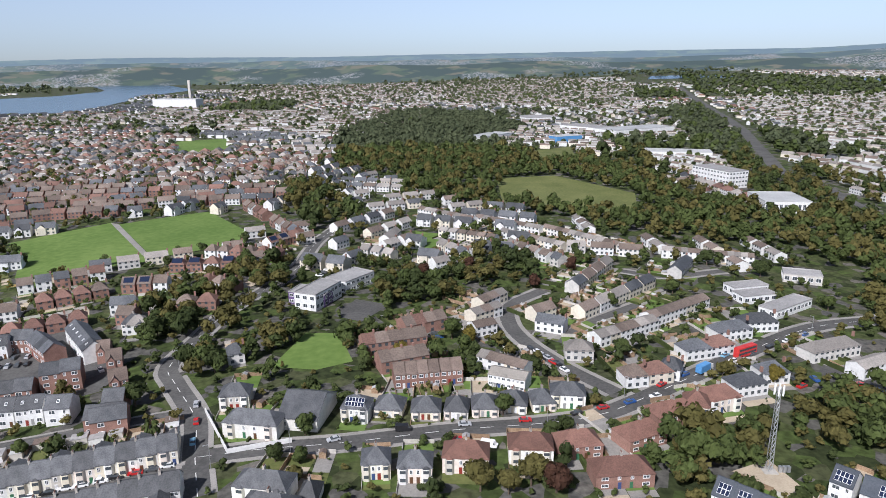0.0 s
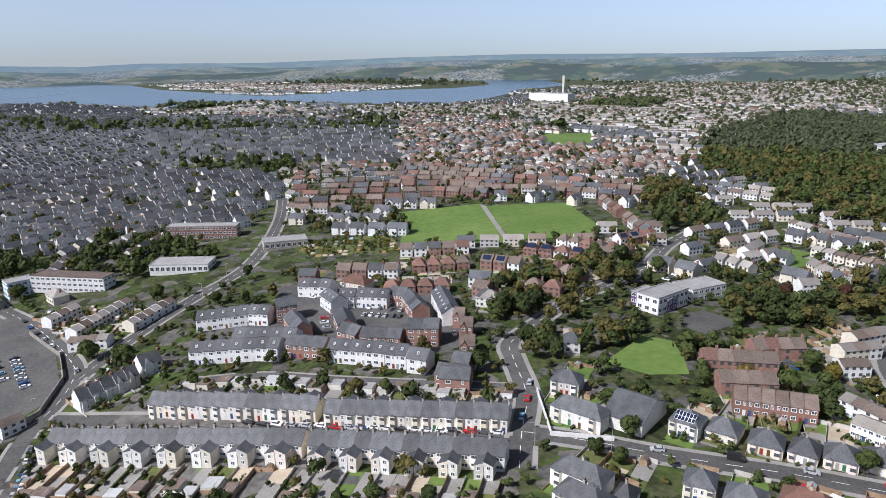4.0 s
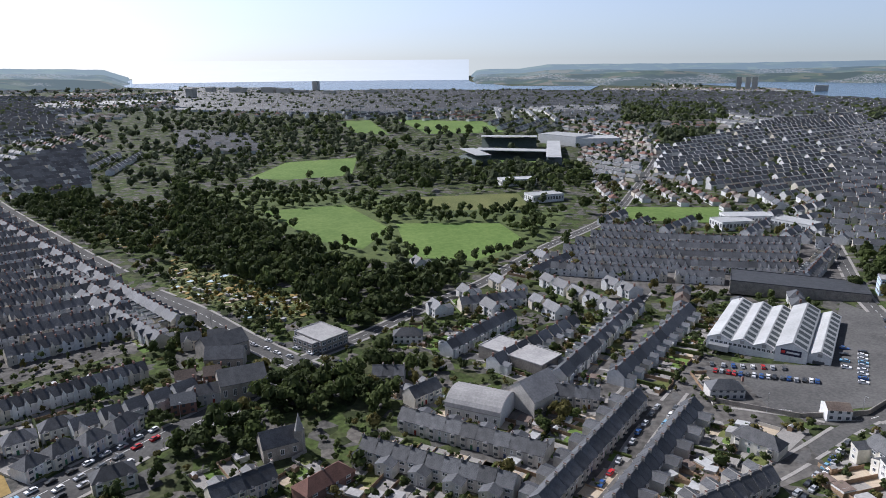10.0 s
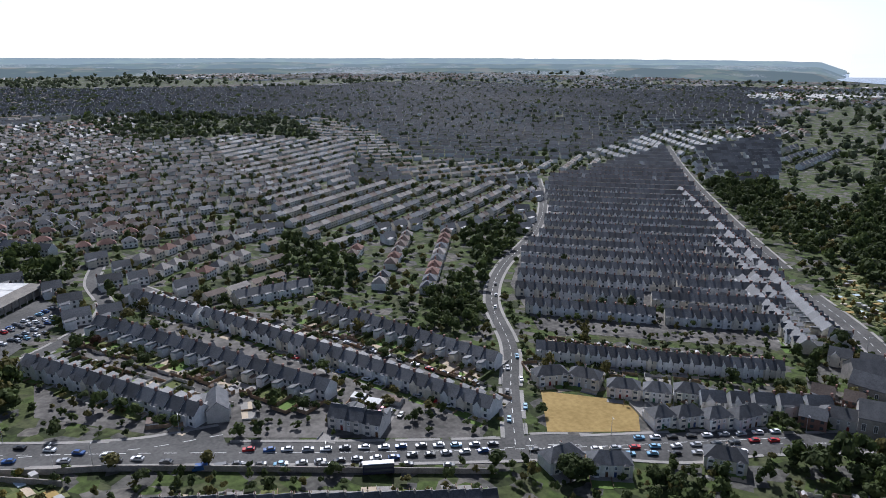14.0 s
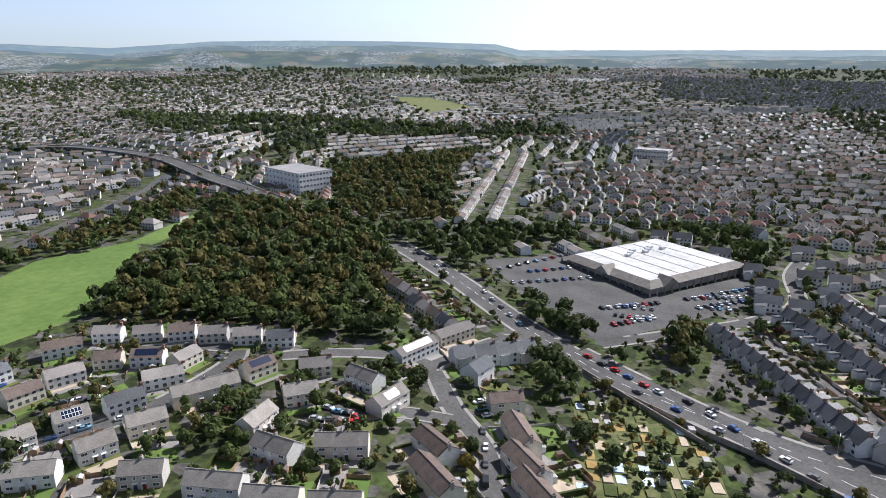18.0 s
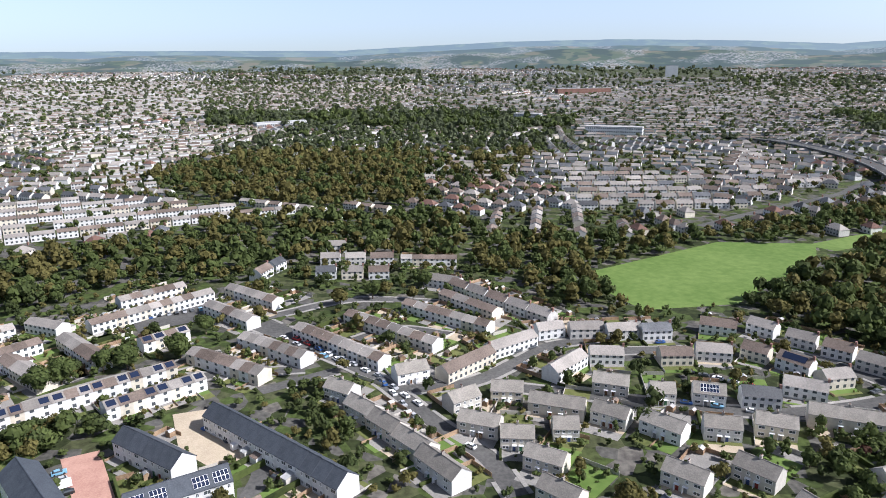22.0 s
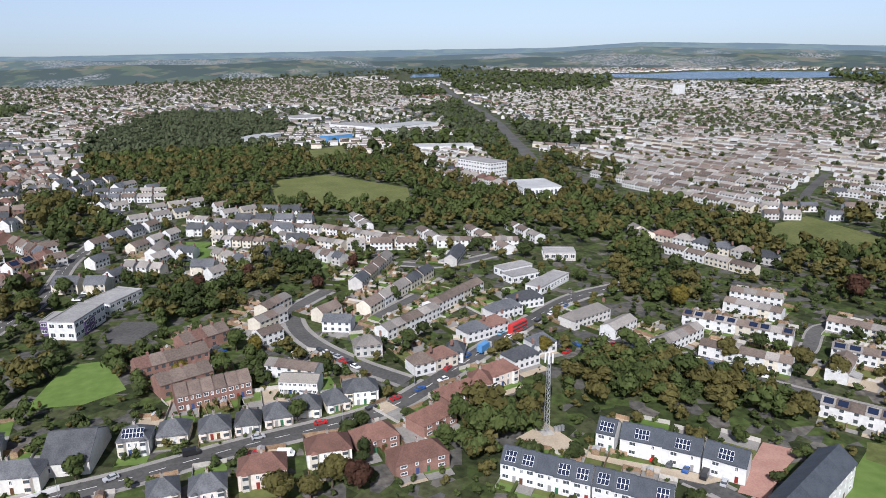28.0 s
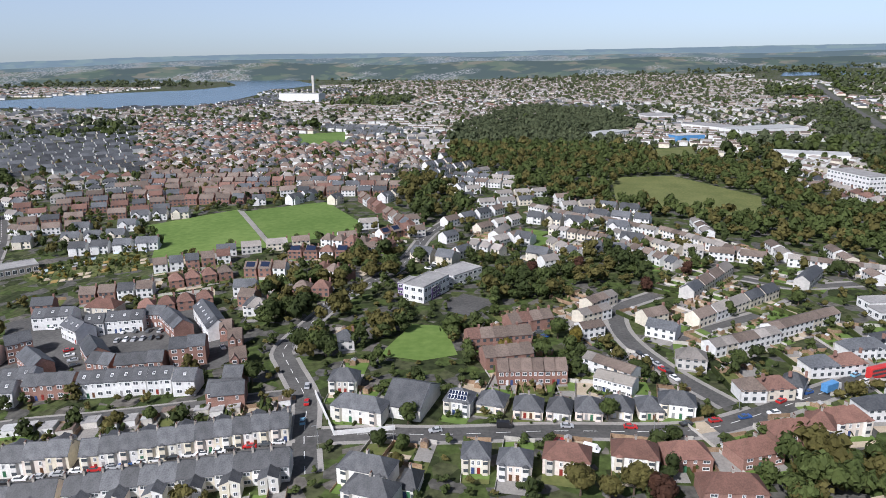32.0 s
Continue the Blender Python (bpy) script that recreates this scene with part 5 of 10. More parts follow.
def pitched_hall(ax, ay, bx, by, depth, eave, ridge, wall, roof, name, label, category="building", rooflights=0, arch=False, windows=True):
    """A long hall with one pitched or arched roof along the ridge a to b."""
    length, ang = math.hypot(bx - ax, by - ay), math.atan2(by - ay, bx - ax)
    cx, cy = (ax + bx) / 2, (ay + by) / 2
    root = new(name)
    w, d = length / 2, depth / 2
    if arch:
        prof = [(-d * math.cos(k * math.pi / 10), eave + (ridge - eave) * math.sin(k * math.pi / 10)) for k in range(11)]
    else:
        prof = [(-d, eave), (0, ridge), (d, eave)]
    n = len(prof) + 2
    acc = Acc()
    ring = [(-d, -1)] + prof + [(d, -1)]
    acc.add([(s, p, q) for s in (-w, w) for p, q in ring], [tuple(range(n - 1, -1, -1)), tuple(range(n, 2 * n)), (0, 1, 1 + n, n), (n - 1, 2 * n - 1, 2 * n - 2, n - 2)])
    part("wall", acc, [wall], root)
    acc = Acc()
    n = len(prof)
    acc.add([(s, p * 1.03, q + u) for u in (.05, .3) for s in (-w - .25, w + .25) for p, q in prof],
            [f for i in range(n - 1) for f in ((i, i + n, i + n + 1, i + 1), (2 * n + i, 2 * n + i + 1, 3 * n + i + 1, 3 * n + i), (i, i + 1, i + 1 + 2 * n, i + 2 * n), (i + n, i + 3 * n, i + 1 + 3 * n, i + 1 + n))]
            + [(0, 2 * n, 3 * n, n), (n - 1, 2 * n - 1, 4 * n - 1, 3 * n - 1)])
    part("roof", acc, [roof], root)
    if rooflights:
        sl = math.atan2(ridge - eave, d)
        lights = Acc()
        for i in range(rooflights):
            x0 = -w + (i + .2) * length / rooflights
            x1 = x0 + .55 * length / rooflights
            lights.add([(x0, d * (1 - .2), eave + (ridge - eave) * .2 + .4), (x1, d * .8, eave + (ridge - eave) * .2 + .4), (x1, d * .25, eave + (ridge - eave) * .75 + .4), (x0, d * .25, eave + (ridge - eave) * .75 + .4)], [(3, 2, 1, 0)])
        part("rooflight", lights, [GLASS], root)
    if windows:
        k = max(2, int(length / 4))
        for i in range(k):
            for f in (-1, 1):
                part("window", window_mesh(1.4, round(eave * .4, 1)), None, root, m=pose(-w + (i + .5) * length / k, f * (d + .01), eave * .55, 0, 0, 0 if f < 0 else 180))
    root.matrix_basis = pose(cx, cy, land(cx, cy), 0, 0, math.degrees(ang))
    tagged(root, label, category)
    mark_box(cx, cy, ang, w + 2, d + 2)
    return root


def warehouse(ax, ay, bx, by, cx, cy):
    """A white store hall under five ridged roofs with rooflights: front corners a and b, and c at the back of a."""
    width, ang = math.hypot(bx - ax, by - ay), math.atan2(by - ay, bx - ax)
    deep = (cx - ax) * -math.sin(ang) + (cy - ay) * math.cos(ang)
    root = new("warehouse_store")
    spans = ((0, .21, 4.8, 7.4), (.21, .39, 4.8, 7.1), (.39, .57, 4.8, 7.1), (.57, .82, 7.2, 10.6), (.82, 1, 5.6, 7.9))
    dull = surface("grey_glazing", ((.06, .07, .075), (.10, .115, .12)), .8, 1, .2, 0, .1, spec=.1)
    for s0, s1, eave, ridge in spans:
        x0, x1 = s0 * width, s1 * width - .05
        mid = (x0 + x1) / 2
        y0 = 0 if s0 == .57 else 2.0
        acc = Acc()
        acc.add([(x, y, z) for y in (y0, deep) for x, z in ((x0, -1), (x1, -1), (x1, eave), (mid, ridge), (x0, eave))], [(0, 1, 2, 3, 4), (9, 8, 7, 6, 5), (5, 0, 4, 9), (1, 6, 7, 2)])
        part("wall", acc, [WHITE], root)
        acc = Acc()
        acc.add([(x, y, z + u) for u in (.05, .3) for y in (y0 - .4, deep + .3) for x, z in ((x0, eave), (mid, ridge), (x1, eave))],
                [(6, 7, 10, 9), (7, 8, 11, 10), (0, 3, 4, 1), (1, 4, 5, 2), (0, 1, 7, 6), (1, 2, 8, 7), (3, 9, 10, 4), (4, 10, 11, 5), (0, 6, 9, 3), (2, 5, 11, 8)])
        roof = part("roof", acc, [ROOFSHEET], root)
        n = 9
        for i in range(n):
            p0 = y0 + (i + .2) * (deep - y0) / n
            p1 = p0 + .6 * (deep - y0) / n
            acc = Acc()
            e = lambda k: (x1 + (mid - x1) * k, eave + (ridge - eave) * k + .34)
            (xa, za), (xb, zb) = e(.1), e(.88)
            acc.add([(xa, p0, za), (xa, p1, za), (xb, p1, zb), (xb, p0, zb)], [(0, 1, 2, 3)])
            part("rooflight", acc, [dull], roof)
        if s0 != .57:
            acc = Acc()
            acc.box(mid - 1, mid + 1, y0 - .45, y0 - .1, eave - .2, eave + 1.4)
            part("louvre", acc, [GREYSHEET], root)
    n = 14
    for i in range(n):
        part("window", window_mesh(1.6, 1.4), None, root, m=pose(1.5 + (i + .5) * .55 * width / n, 1.98, 3.3), label="square window with pale blue blind")
    acc = Acc()
    acc.box(.615 * width, .775 * width, -.25, -.02, 4.0, 6.9)
    board = part("sign_board", acc, [SIGN], root, "dark blue sign board with pale lettering bars")
    acc = Acc()
    acc.box(.66 * width, .76 * width, -.3, -.26, 5.1, 6.0)
    part("lettering", acc, [WHITE], board)
    acc = Acc()
    acc.box(.62 * width, .65 * width, -.3, -.26, 4.9, 6.2)
    part("emblem", acc, [REDPAINT], board)
    acc = Acc()
    acc.box(.86 * width, .95 * width, 1.6, 2.1, 0, 3.2)
    part("entrance", acc, [GLASS], root)
    acc = Acc()
    acc.box(.03 * width, .2 * width, -2.2, 2, 0, 2.8)
    part("loading_bay", acc, [METAL], root)
    root.matrix_basis = pose(ax, ay, land((bx + cx) / 2, (by + cy) / 2), 0, 0, math.degrees(ang))
    tagged(root, "white warehouse store with five ridged roofs and rooflights", "building")
    mark_poly(placed(ax, ay, ang)([(-2, -3, 0), (width + 2, -3, 0), (width + 2, deep + 2, 0), (-2, deep + 2, 0)])[:, :2])


def supermarket(ax, ay, bx, by, cx, cy):
    """A low supermarket: a white flat roof inside a tiled skirt over an arcade. a to b is the front, c lies behind a."""
    width, ang = math.hypot(bx - ax, by - ay), math.atan2(by - ay, bx - ax)
    deep = (cx - ax) * -math.sin(ang) + (cy - ay) * math.cos(ang)
    root = new("supermarket")
    acc = Acc()
    acc.box(3, width - 3, 3, deep - 3, -1, 5)
    part("wall", acc, [STONE], root)
    acc = Acc()
    lo, hi, i = 4.6, 7.2, 6
    acc.add([(0, 0, lo), (width, 0, lo), (width, deep, lo), (0, deep, lo), (i, i, hi), (width - i, i, hi), (width - i, deep - i, hi), (i, deep - i, hi)], [(0, 1, 5, 4), (1, 2, 6, 5), (2, 3, 7, 6), (3, 0, 4, 7), (3, 2, 1, 0)])
    part("tiled_skirt", acc, [GREYTILE], root)
    acc = Acc()
    acc.box(i, width - i, i, deep - i, hi - .5, hi - .1)
    membrane = surface("white_membrane", ((.40, .40, .39), (.62, .61, .59)), .7, .3, .05, 0, .05)
    deck = part("roof", acc, [membrane], root)
    for k in range(1, 6):
        acc = Acc()
        acc.box(i + k * (width - 2 * i) / 6 - .2, i + k * (width - 2 * i) / 6 + .2, i, deep - i, hi - .1, hi + .15)
        part("roof_seam", acc, [membrane], deck)
    for k in range(7):
        acc = Acc()
        px, py = width * (.35 + .06 * k), deep * (.62 + .04 * (k % 3))
        acc.box(px, px + 3, py, py + 3, hi - .1, hi + 1.4)
        part("roof_plant", acc, [METAL], root)
    for side in (0, 1):
        n = int((width if side == 0 else deep) / 6)
        for k in range(n + 1):
            p = k * (width if side == 0 else deep) / n
            acc = Acc()
            px, py = (min(max(p, .4), width - .4), .5) if side == 0 else (.5, min(max(p, .4), deep - .4))
            acc.box(px - .35, px + .35, py - .35, py + .35, -1, lo)
            part("arcade_pillar", acc, [STONE], root)
    for qx, qy in ((.12, .0), (.0, .5)):
        g = Acc()
        ox, oy = width * qx + 6, deep * qy
        if qy == 0:
            g.add([(ox - 6, -1, lo), (ox + 6, -1, lo), (ox, -1, lo + 4.5), (ox, 9, lo + 4.5), (ox - 6, 6, lo), (ox + 6, 6, lo)], [(0, 1, 2), (0, 2, 3, 4), (2, 1, 5, 3)])
        else:
            g.add([(-1, oy - 6, lo), (-1, oy + 6, lo), (-1, oy, lo + 4.5), (9, oy, lo + 4.5), (6, oy - 6, lo), (6, oy + 6, lo)], [(1, 0, 2), (2, 0, 4, 3), (1, 2, 3, 5)])
        part("gable", g, [GREYTILE], root)
    root.matrix_basis = pose(ax, ay, land((bx + cx) / 2, (by + cy) / 2), 0, 0, math.degrees(ang))
    tagged(root, "low stone supermarket with white flat roof and tiled skirt", "building")
    mark_poly(placed(ax, ay, ang)([(-2, -2, 0), (width + 2, -2, 0), (width + 2, deep + 2, 0), (-2, deep + 2, 0)])[:, :2])


def mast(x, y, h):
    """A lattice telephone mast with antennas and cabinets."""
    root = new("telecom_mast")
    up = lambda z: 1.1 - .55 * z / h
    def bar(acc, p, q, t=.07):
        p, q = Vector(p), Vector(q)
        d = (q - p).normalized()
        s = d.cross(Vector((0.3, 0.2, 1)) if abs(d.z) < .9 else Vector((1, 0, 0))).normalized() * t
        u = d.cross(s)
        acc.add([tuple(e + o) for e in (p, q) for o in (s, u, -s, -u)], [(0, 1, 5, 4), (1, 2, 6, 5), (2, 3, 7, 6), (3, 0, 4, 7), (4, 5, 6, 7)])
    corners = [(math.cos(k * 2.0944), math.sin(k * 2.0944)) for k in range(3)]
    for cx, cy in corners:
        acc = Acc()
        bar(acc, (cx * up(0), cy * up(0), 0), (cx * up(h), cy * up(h), h), .12)
        part("leg", acc, [METAL], root)
    n = 14
    for i in range(n):
        z0, z1 = h * i / n, h * (i + 1) / n
        for k in range(3):
            (x0, y0), (x1, y1) = corners[k], corners[(k + 1) % 3]
            acc = Acc()
            bar(acc, (x0 * up(z0), y0 * up(z0), z0), (x1 * up(z1), y1 * up(z1), z1))
            part("brace", acc, [METAL], root)
    for k in range(6):
        acc = Acc()
        t = k * 1.047
        px, py = math.cos(t) * 1.3, math.sin(t) * 1.3
        acc.box(px - .2, px + .2, py - .15, py + .15, h - 2.4, h + .3)
        part("antenna", acc, [FRAME], root)
    acc = Acc()
    acc.box(-2, 2, -2, 2, -.2, .35)
    part("base", acc, [CONCRETE], root)
    for k in range(3):
        acc = Acc()
        acc.box(2.6 + k * 1.2, 3.5 + k * 1.2, -1, .0, 0, 1.8)
        part("cabinet", acc, [METAL], root)
    root.matrix_basis = pose(x, y, land(x, y))
    tagged(root, "tall grey steel lattice mast with antennas", "mast")


def flyover(h, *pts):
    """A concrete viaduct carrying a road, on piers."""
    line = smooth_line(list(zip(pts[::2], pts[1::2])), 12)
    root = new("flyover")
    deck, edge = Acc(), Acc()
    v, wv_, half = [], [], 9
    n = len(line)
    for i, q in enumerate(line):
        d = (line[min(i + 1, n - 1)] - line[max(i - 1, 0)]).normalized()
        s = Vector((-d.y, d.x, 0))
        g = land(q.x, q.y)
        z = g + h * min(1, 5 * i / n, 5 * (n - 1 - i) / n) + .5
        a0, b0 = q + s * half, q - s * half
        v += [(a0.x, a0.y, z), (b0.x, b0.y, z), (a0.x, a0.y, z - 1.6), (b0.x, b0.y, z - 1.6)]
        for k in (1, -1):
            e0, e1 = q + s * k * half, q + s * k * (half - .4)
            wv_ += [(e0.x, e0.y, z), (e0.x, e0.y, z + 1), (e1.x, e1.y, z + 1), (e1.x, e1.y, z)]
        if i % 2 == 0 and z > g + 3:
            acc = Acc()
            for k in (-4.5, 4.5):
                c = q + s * k
                acc.box(c.x - .7, c.x + .7, c.y - .7, c.y + .7, g - 1, z - 1.6)
            part("pier", acc, [CONCRETE], root)
    deck.add(v, [f for i in range(n - 1) for f in ((4 * i, 4 * i + 1, 4 * i + 5, 4 * i + 4), (4 * i + 2, 4 * i + 6, 4 * i + 7, 4 * i + 3), (4 * i, 4 * i + 4, 4 * i + 6, 4 * i + 2), (4 * i + 1, 4 * i + 3, 4 * i + 7, 4 * i + 5))])
    part("deck", deck, [ASPHALT], root)
    edge.add(wv_, [(8 * i + o, 8 * i + o + 8, 8 * i + o + 9, 8 * i + o + 1) for i in range(n - 1) for o in (0, 1, 2, 4, 5, 6)])
    part("parapet", edge, [CONCRETE], root)
    tagged(root, "grey concrete road viaduct on piers", "bridge", kind="structure")


def stand(ax, ay, bx, by, depth, h, roof):
    """A stadium stand: raked seats under a roof held up at the back."""
    length, ang = math.hypot(bx - ax, by - ay), math.atan2(by - ay, bx - ax)
    root = new("stadium_stand")
    acc = Acc()
    acc.add([(x, y, z) for x in (-length / 2, length / 2) for y, z in ((0, -1), (depth, -1), (depth, h), (depth - 1, h), (0, 2))], [(0, 1, 2, 3, 4), (9, 8, 7, 6, 5), (4, 3, 8, 9), (1, 6, 7, 2), (3, 2, 7, 8), (0, 4, 9, 5)])
    part("seating", acc, [surface("dark_seats", ((.05, .07, .06), (.09, .11, .10)), .7, 1, .2, 0, .05)], root)
    acc = Acc()
    acc.box(-length / 2 - 1, length / 2 + 1, 2, depth + 1, h + 3, h + 3.8)
    part("roof", acc, [roof], root)
    for k in range(9):
        acc = Acc()
        x = -length / 2 + k * length / 8
        acc.box(x - .3, x + .3, depth - .6, depth, h - 1, h + 3)
        part("post", acc, [METAL], root)
    root.matrix_basis = pose((ax + bx) / 2, (ay + by) / 2, land((ax + bx) / 2, (ay + by) / 2), 0, 0, math.degrees(ang))
    tagged(root, "covered football stand with dark seats", "stadium")
    mark_box((ax + bx) / 2, (ay + by) / 2, ang, length / 2, depth + 4)


def church(ax, ay, bx, by, spire):
    pitched_hall(ax, ay, bx, by, 10, 5.5, 10.5, STONE, SLATE, "church", "stone church with steep slate roof", "church")
    if spire:
        root = new("church_spire")
        acc = Acc()
        acc.box(-1.6, 1.6, -1.6, 1.6, -1, 10)
        part("tower", acc, [STONE], root)
        acc = Acc()
        acc.add([(1.8 * math.cos(k * .7854 + .39), 1.8 * math.sin(k * .7854 + .39), 10) for k in range(8)] + [(0, 0, 17)], [(k, (k + 1) % 8, 8) for k in range(8)])
        part("spire", acc, [GREYSHEET], root)
        root.matrix_basis = pose(bx + 3, by + 2, land(bx + 3, by + 2))
        tagged(root, "slender stone church spire", "spire")


def coach(ax, ay, bx, by, red=True, paint=None):
    """A double-decker bus or a white and blue lorry along a to b."""
    ang = math.degrees(math.atan2(by - ay, bx - ax))
    root = new("bus" if red else "lorry")
    body, glass = Acc(), Acc()
    if red:
        body.box(-5.4, 5.4, -1.25, 1.25, .35, 4.2)
        for z in (1.4, 3.0):
            for s in (-1.26, 1.26):
                glass.box(-5.0, 5.0, s - .02, s + .02, z, z + .8)
        glass.box(5.38, 5.42, -1.1, 1.1, 1.2, 2.6)
        part("body", body, [paint or REDPAINT], root)
        roof = Acc()
        roof.add([(x, y, z) for z, k in ((4.2, 1), (4.38, .88)) for x, y in ((-5.4 * k, -1.25 * k), (5.4 * k, -1.25 * k), (5.4 * k, 1.25 * k), (-5.4 * k, 1.25 * k))], BOXF)
        part("roof", roof, [FRAME if paint else REDPAINT], root)
    else:
        body.box(-4, 2.2, -1.25, 1.25, .8, 3.6)
        part("body", body, [BLUE], root)
        cab = Acc()
        profile(cab, ((2.3, .5), (4.2, .5), (4.2, 1.6), (3.9, 2.9), (2.3, 2.9)), 1.2)
        part("cab", cab, [WHITE], root)
        glass.box(4.0, 4.15, -1.05, 1.05, 1.7, 2.6)
    part("window_glass", glass, [GLASS], root)
    for wx in (-3, 3):
        for wy in (-1.1, 1.1):
            w = Acc()
            w.add([(wx + math.cos(k * .7854) * .5, wy + e, .45 + math.sin(k * .7854) * .5) for e in (-.15, .15) for k in range(8)], [tuple(range(8)), tuple(range(15, 7, -1))] + [(k, k + 8, (k + 1) % 8 + 8, (k + 1) % 8) for k in range(8)])
            part("wheel", w, [TYRE], root)
    root.matrix_basis = pose((ax + bx) / 2, (ay + by) / 2, land((ax + bx) / 2, (ay + by) / 2) + .12, 0, 0, ang)
    tagged(root, "dark blue double-decker bus with a white roof on the road" if paint else "red double-decker bus on the road" if red else "white lorry with a blue box body", "bus" if red else "lorry")


def street_lamp(x, y, deg):
    """A tall grey lamp post with a bent arm."""
    if "lamp" not in CARS:
        root = new("street_lamp")
        acc = Acc()
        acc.add([(math.cos(k * 1.047) * r, math.sin(k * 1.047) * r, z) for z, r in ((0, .11), (8, .06)) for k in range(6)], [(k, (k + 1) % 6, (k + 1) % 6 + 6, k + 6) for k in range(6)])
        acc.box(-.05, 1.3, -.05, .05, 7.95, 8.05)
        part("pole", acc, [METAL], root)
        acc = Acc()
        acc.box(1.0, 1.7, -.12, .12, 7.85, 8.0)
        part("lantern", acc, [METAL], root)
        tagged(root, "tall grey steel street lamp beside the road", "street lamp", "street lamps")
        root.matrix_basis = pose(x, y, land(x, y) + .1, 0, 0, deg)
        CARS["lamp"] = root
    else:
        copy_thing(CARS["lamp"], pose(x, y, land(x, y) + .1, 0, 0, deg))


def long_wall(h, thick, material, label, *pts):
    """A wall along a line of points."""
    acc = Acc()
    p = list(zip(pts[::2], pts[1::2]))
    for (x0, y0), (x1, y1) in zip(p, p[1:]):
        l2, t = math.hypot(x1 - x0, y1 - y0), math.atan2(y1 - y0, x1 - x0)
        k = max(1, int(l2 / 8))
        for i in range(k):
            acc.box(l2 * i / k, l2 * (i + 1) / k, -thick / 2, thick / 2, -.3, h, 0, on_land(placed(x0, y0, t)))
    tagged(part("boundary_wall", acc, [material]), label, "wall", kind="structure")


def beds(ang, *pts):
    """Allotment beds in rows, with sheds, frames and sheets of plastic."""
    p = np.array(list(zip(pts[::2], pts[1::2])))
    rng = np.random.default_rng(int(abs(p.sum())) % 999)
    c, t = p.mean(0), radians(ang)
    ux, uy = np.array((math.cos(t), math.sin(t))), np.array((-math.sin(t), math.cos(t)))
    acc, sheds = Acc(), Acc()
    for i in range(-30, 31):
        for j in range(-22, 23):
            x, y = c + ux * i * 4.2 + uy * j * 6.4
            if not within(x, y, p.tolist()) or taken(x, y, ROADS):
                continue
            move, f = on_land(placed(x, y, t + rng.uniform(-.06, .06))), rng.random()
            w, d, h = rng.uniform(1.2, 1.9), rng.uniform(1.8, 2.9), rng.uniform(.1, .45)
            acc.box(-w, w, -d, d, -.1, .12 + h * (f < .7), int(rng.choice(6, p=(.3, .24, .2, .12, .09, .05))), move)
            if f > .93:
                sheds.box(-1, 1, -1.3, 1.3, 0, 1.9, int(rng.integers(0, 3)), move)
                sheds.box(-1.15, 1.15, -1.45, 1.45, 1.9, 2.1, 1, move)
    tagged(part("allotment_bed", acc, [ROUGHGRASS, PLOTS, LEAF, DRYGRASS, GRAVEL, surface("pale_sheeting", ((.4, .5, .58), (.6, .68, .72)), .5, 1, .3, 0, .2)]), "vegetable beds and sheeting on allotments", "allotment beds", kind="stuff")
    if sheds.v:
        tagged(part("allotment_shed", sheds, [FENCE, GREYSHEET, METAL]), "small timber allotment sheds", "sheds", kind="stuff")


def garden_circle(x, y, r, ang):
    """A half-round gravel path with planted beds on the lawn."""
    acc = Acc()
    n = 28
    v = []
    for k in range(n + 1):
        t = math.pi * k / n
        for q in (r, r - 1.6):
            v.append((math.cos(t) * q, math.sin(t) * q * .9, .2))
    acc.add(v, [(2 * k, 2 * k + 2, 2 * k + 3, 2 * k + 1) for k in range(n)])
    for t in (60, 120):
        c, s_ = math.cos(radians(t)), math.sin(radians(t))
        acc.add([(-.7, 0, .19), (.7, 0, .19), (c * r + .7, s_ * r * .9, .19), (c * r - .7, s_ * r * .9, .19)], [(0, 1, 2, 3)])
    acc.box(-r - 1, r + 1, -1.2, .2, .1, .18)
    ob = tagged(part("garden_path", acc, [GRAVEL]), "half-round sandy garden path on the lawn", "path", kind="structure")
    ob.matrix_basis = pose(x, y, land(x, y) + .12, 0, 0, ang)




# ---- fields, yards, water ----
sheet("field", GRASS, "bright green mown playing field", [(-295.3, 454.2), (-248.2, 504.9), (-177.6, 399.5), (-243.1, 373.7), (-264.5, 415.9)], z=0.1, category="ground")
sheet("field", GRASS, "bright green mown playing field", [(-240.1, 498.7), (-185.2, 535.4), (-130.0, 458.3), (-130.4, 435.5), (-177.3, 406.0)], z=0.1, category="ground")
sheet("path", PAVING, "pale path across the playing field", [(-249.0, 504.5), (-240.1, 498.7), (-176.1, 403.4), (-177.6, 399.5)], z=0.14, category="path")
sheet("field", GRASS, "bright green sports field below the wood", [(361.7, -152.6), (404.1, -264.6), (383.9, -323.3), (340.7, -290.3), (303.8, -222.3), (293.1, -207.4), (297.2, -158.2), (332.2, -151.9)], z=0.1, category="ground")
sheet("field", GRASS, "strip of green grass beside the wood", [(382.8, -314.9), (412.1, -420.8), (383.1, -400.7), (365.2, -322.8)], z=0.1, category="ground")
sheet("field", ROUGHGRASS, "green field in the wooded valley", [(52.0, 677.3), (110.4, 693.2), (167.1, 598.6), (144.6, 501.5), (48.4, 566.2)], z=0.1, category="ground")
sheet("lawn", GRASS, "green lawn with a garden circle", [(185.8, 139.2), (202.0, 94.0), (152.2, 67.9), (138.7, 113.9)], z=0.1, category="ground")
sheet("lawn", GRASS, "sunny garden lawn", [(-60.7, 281.2), (-46.0, 280.9), (-36.2, 251.7), (-49.3, 244.2), (-67.4, 247.3)], z=0.1, category="ground")
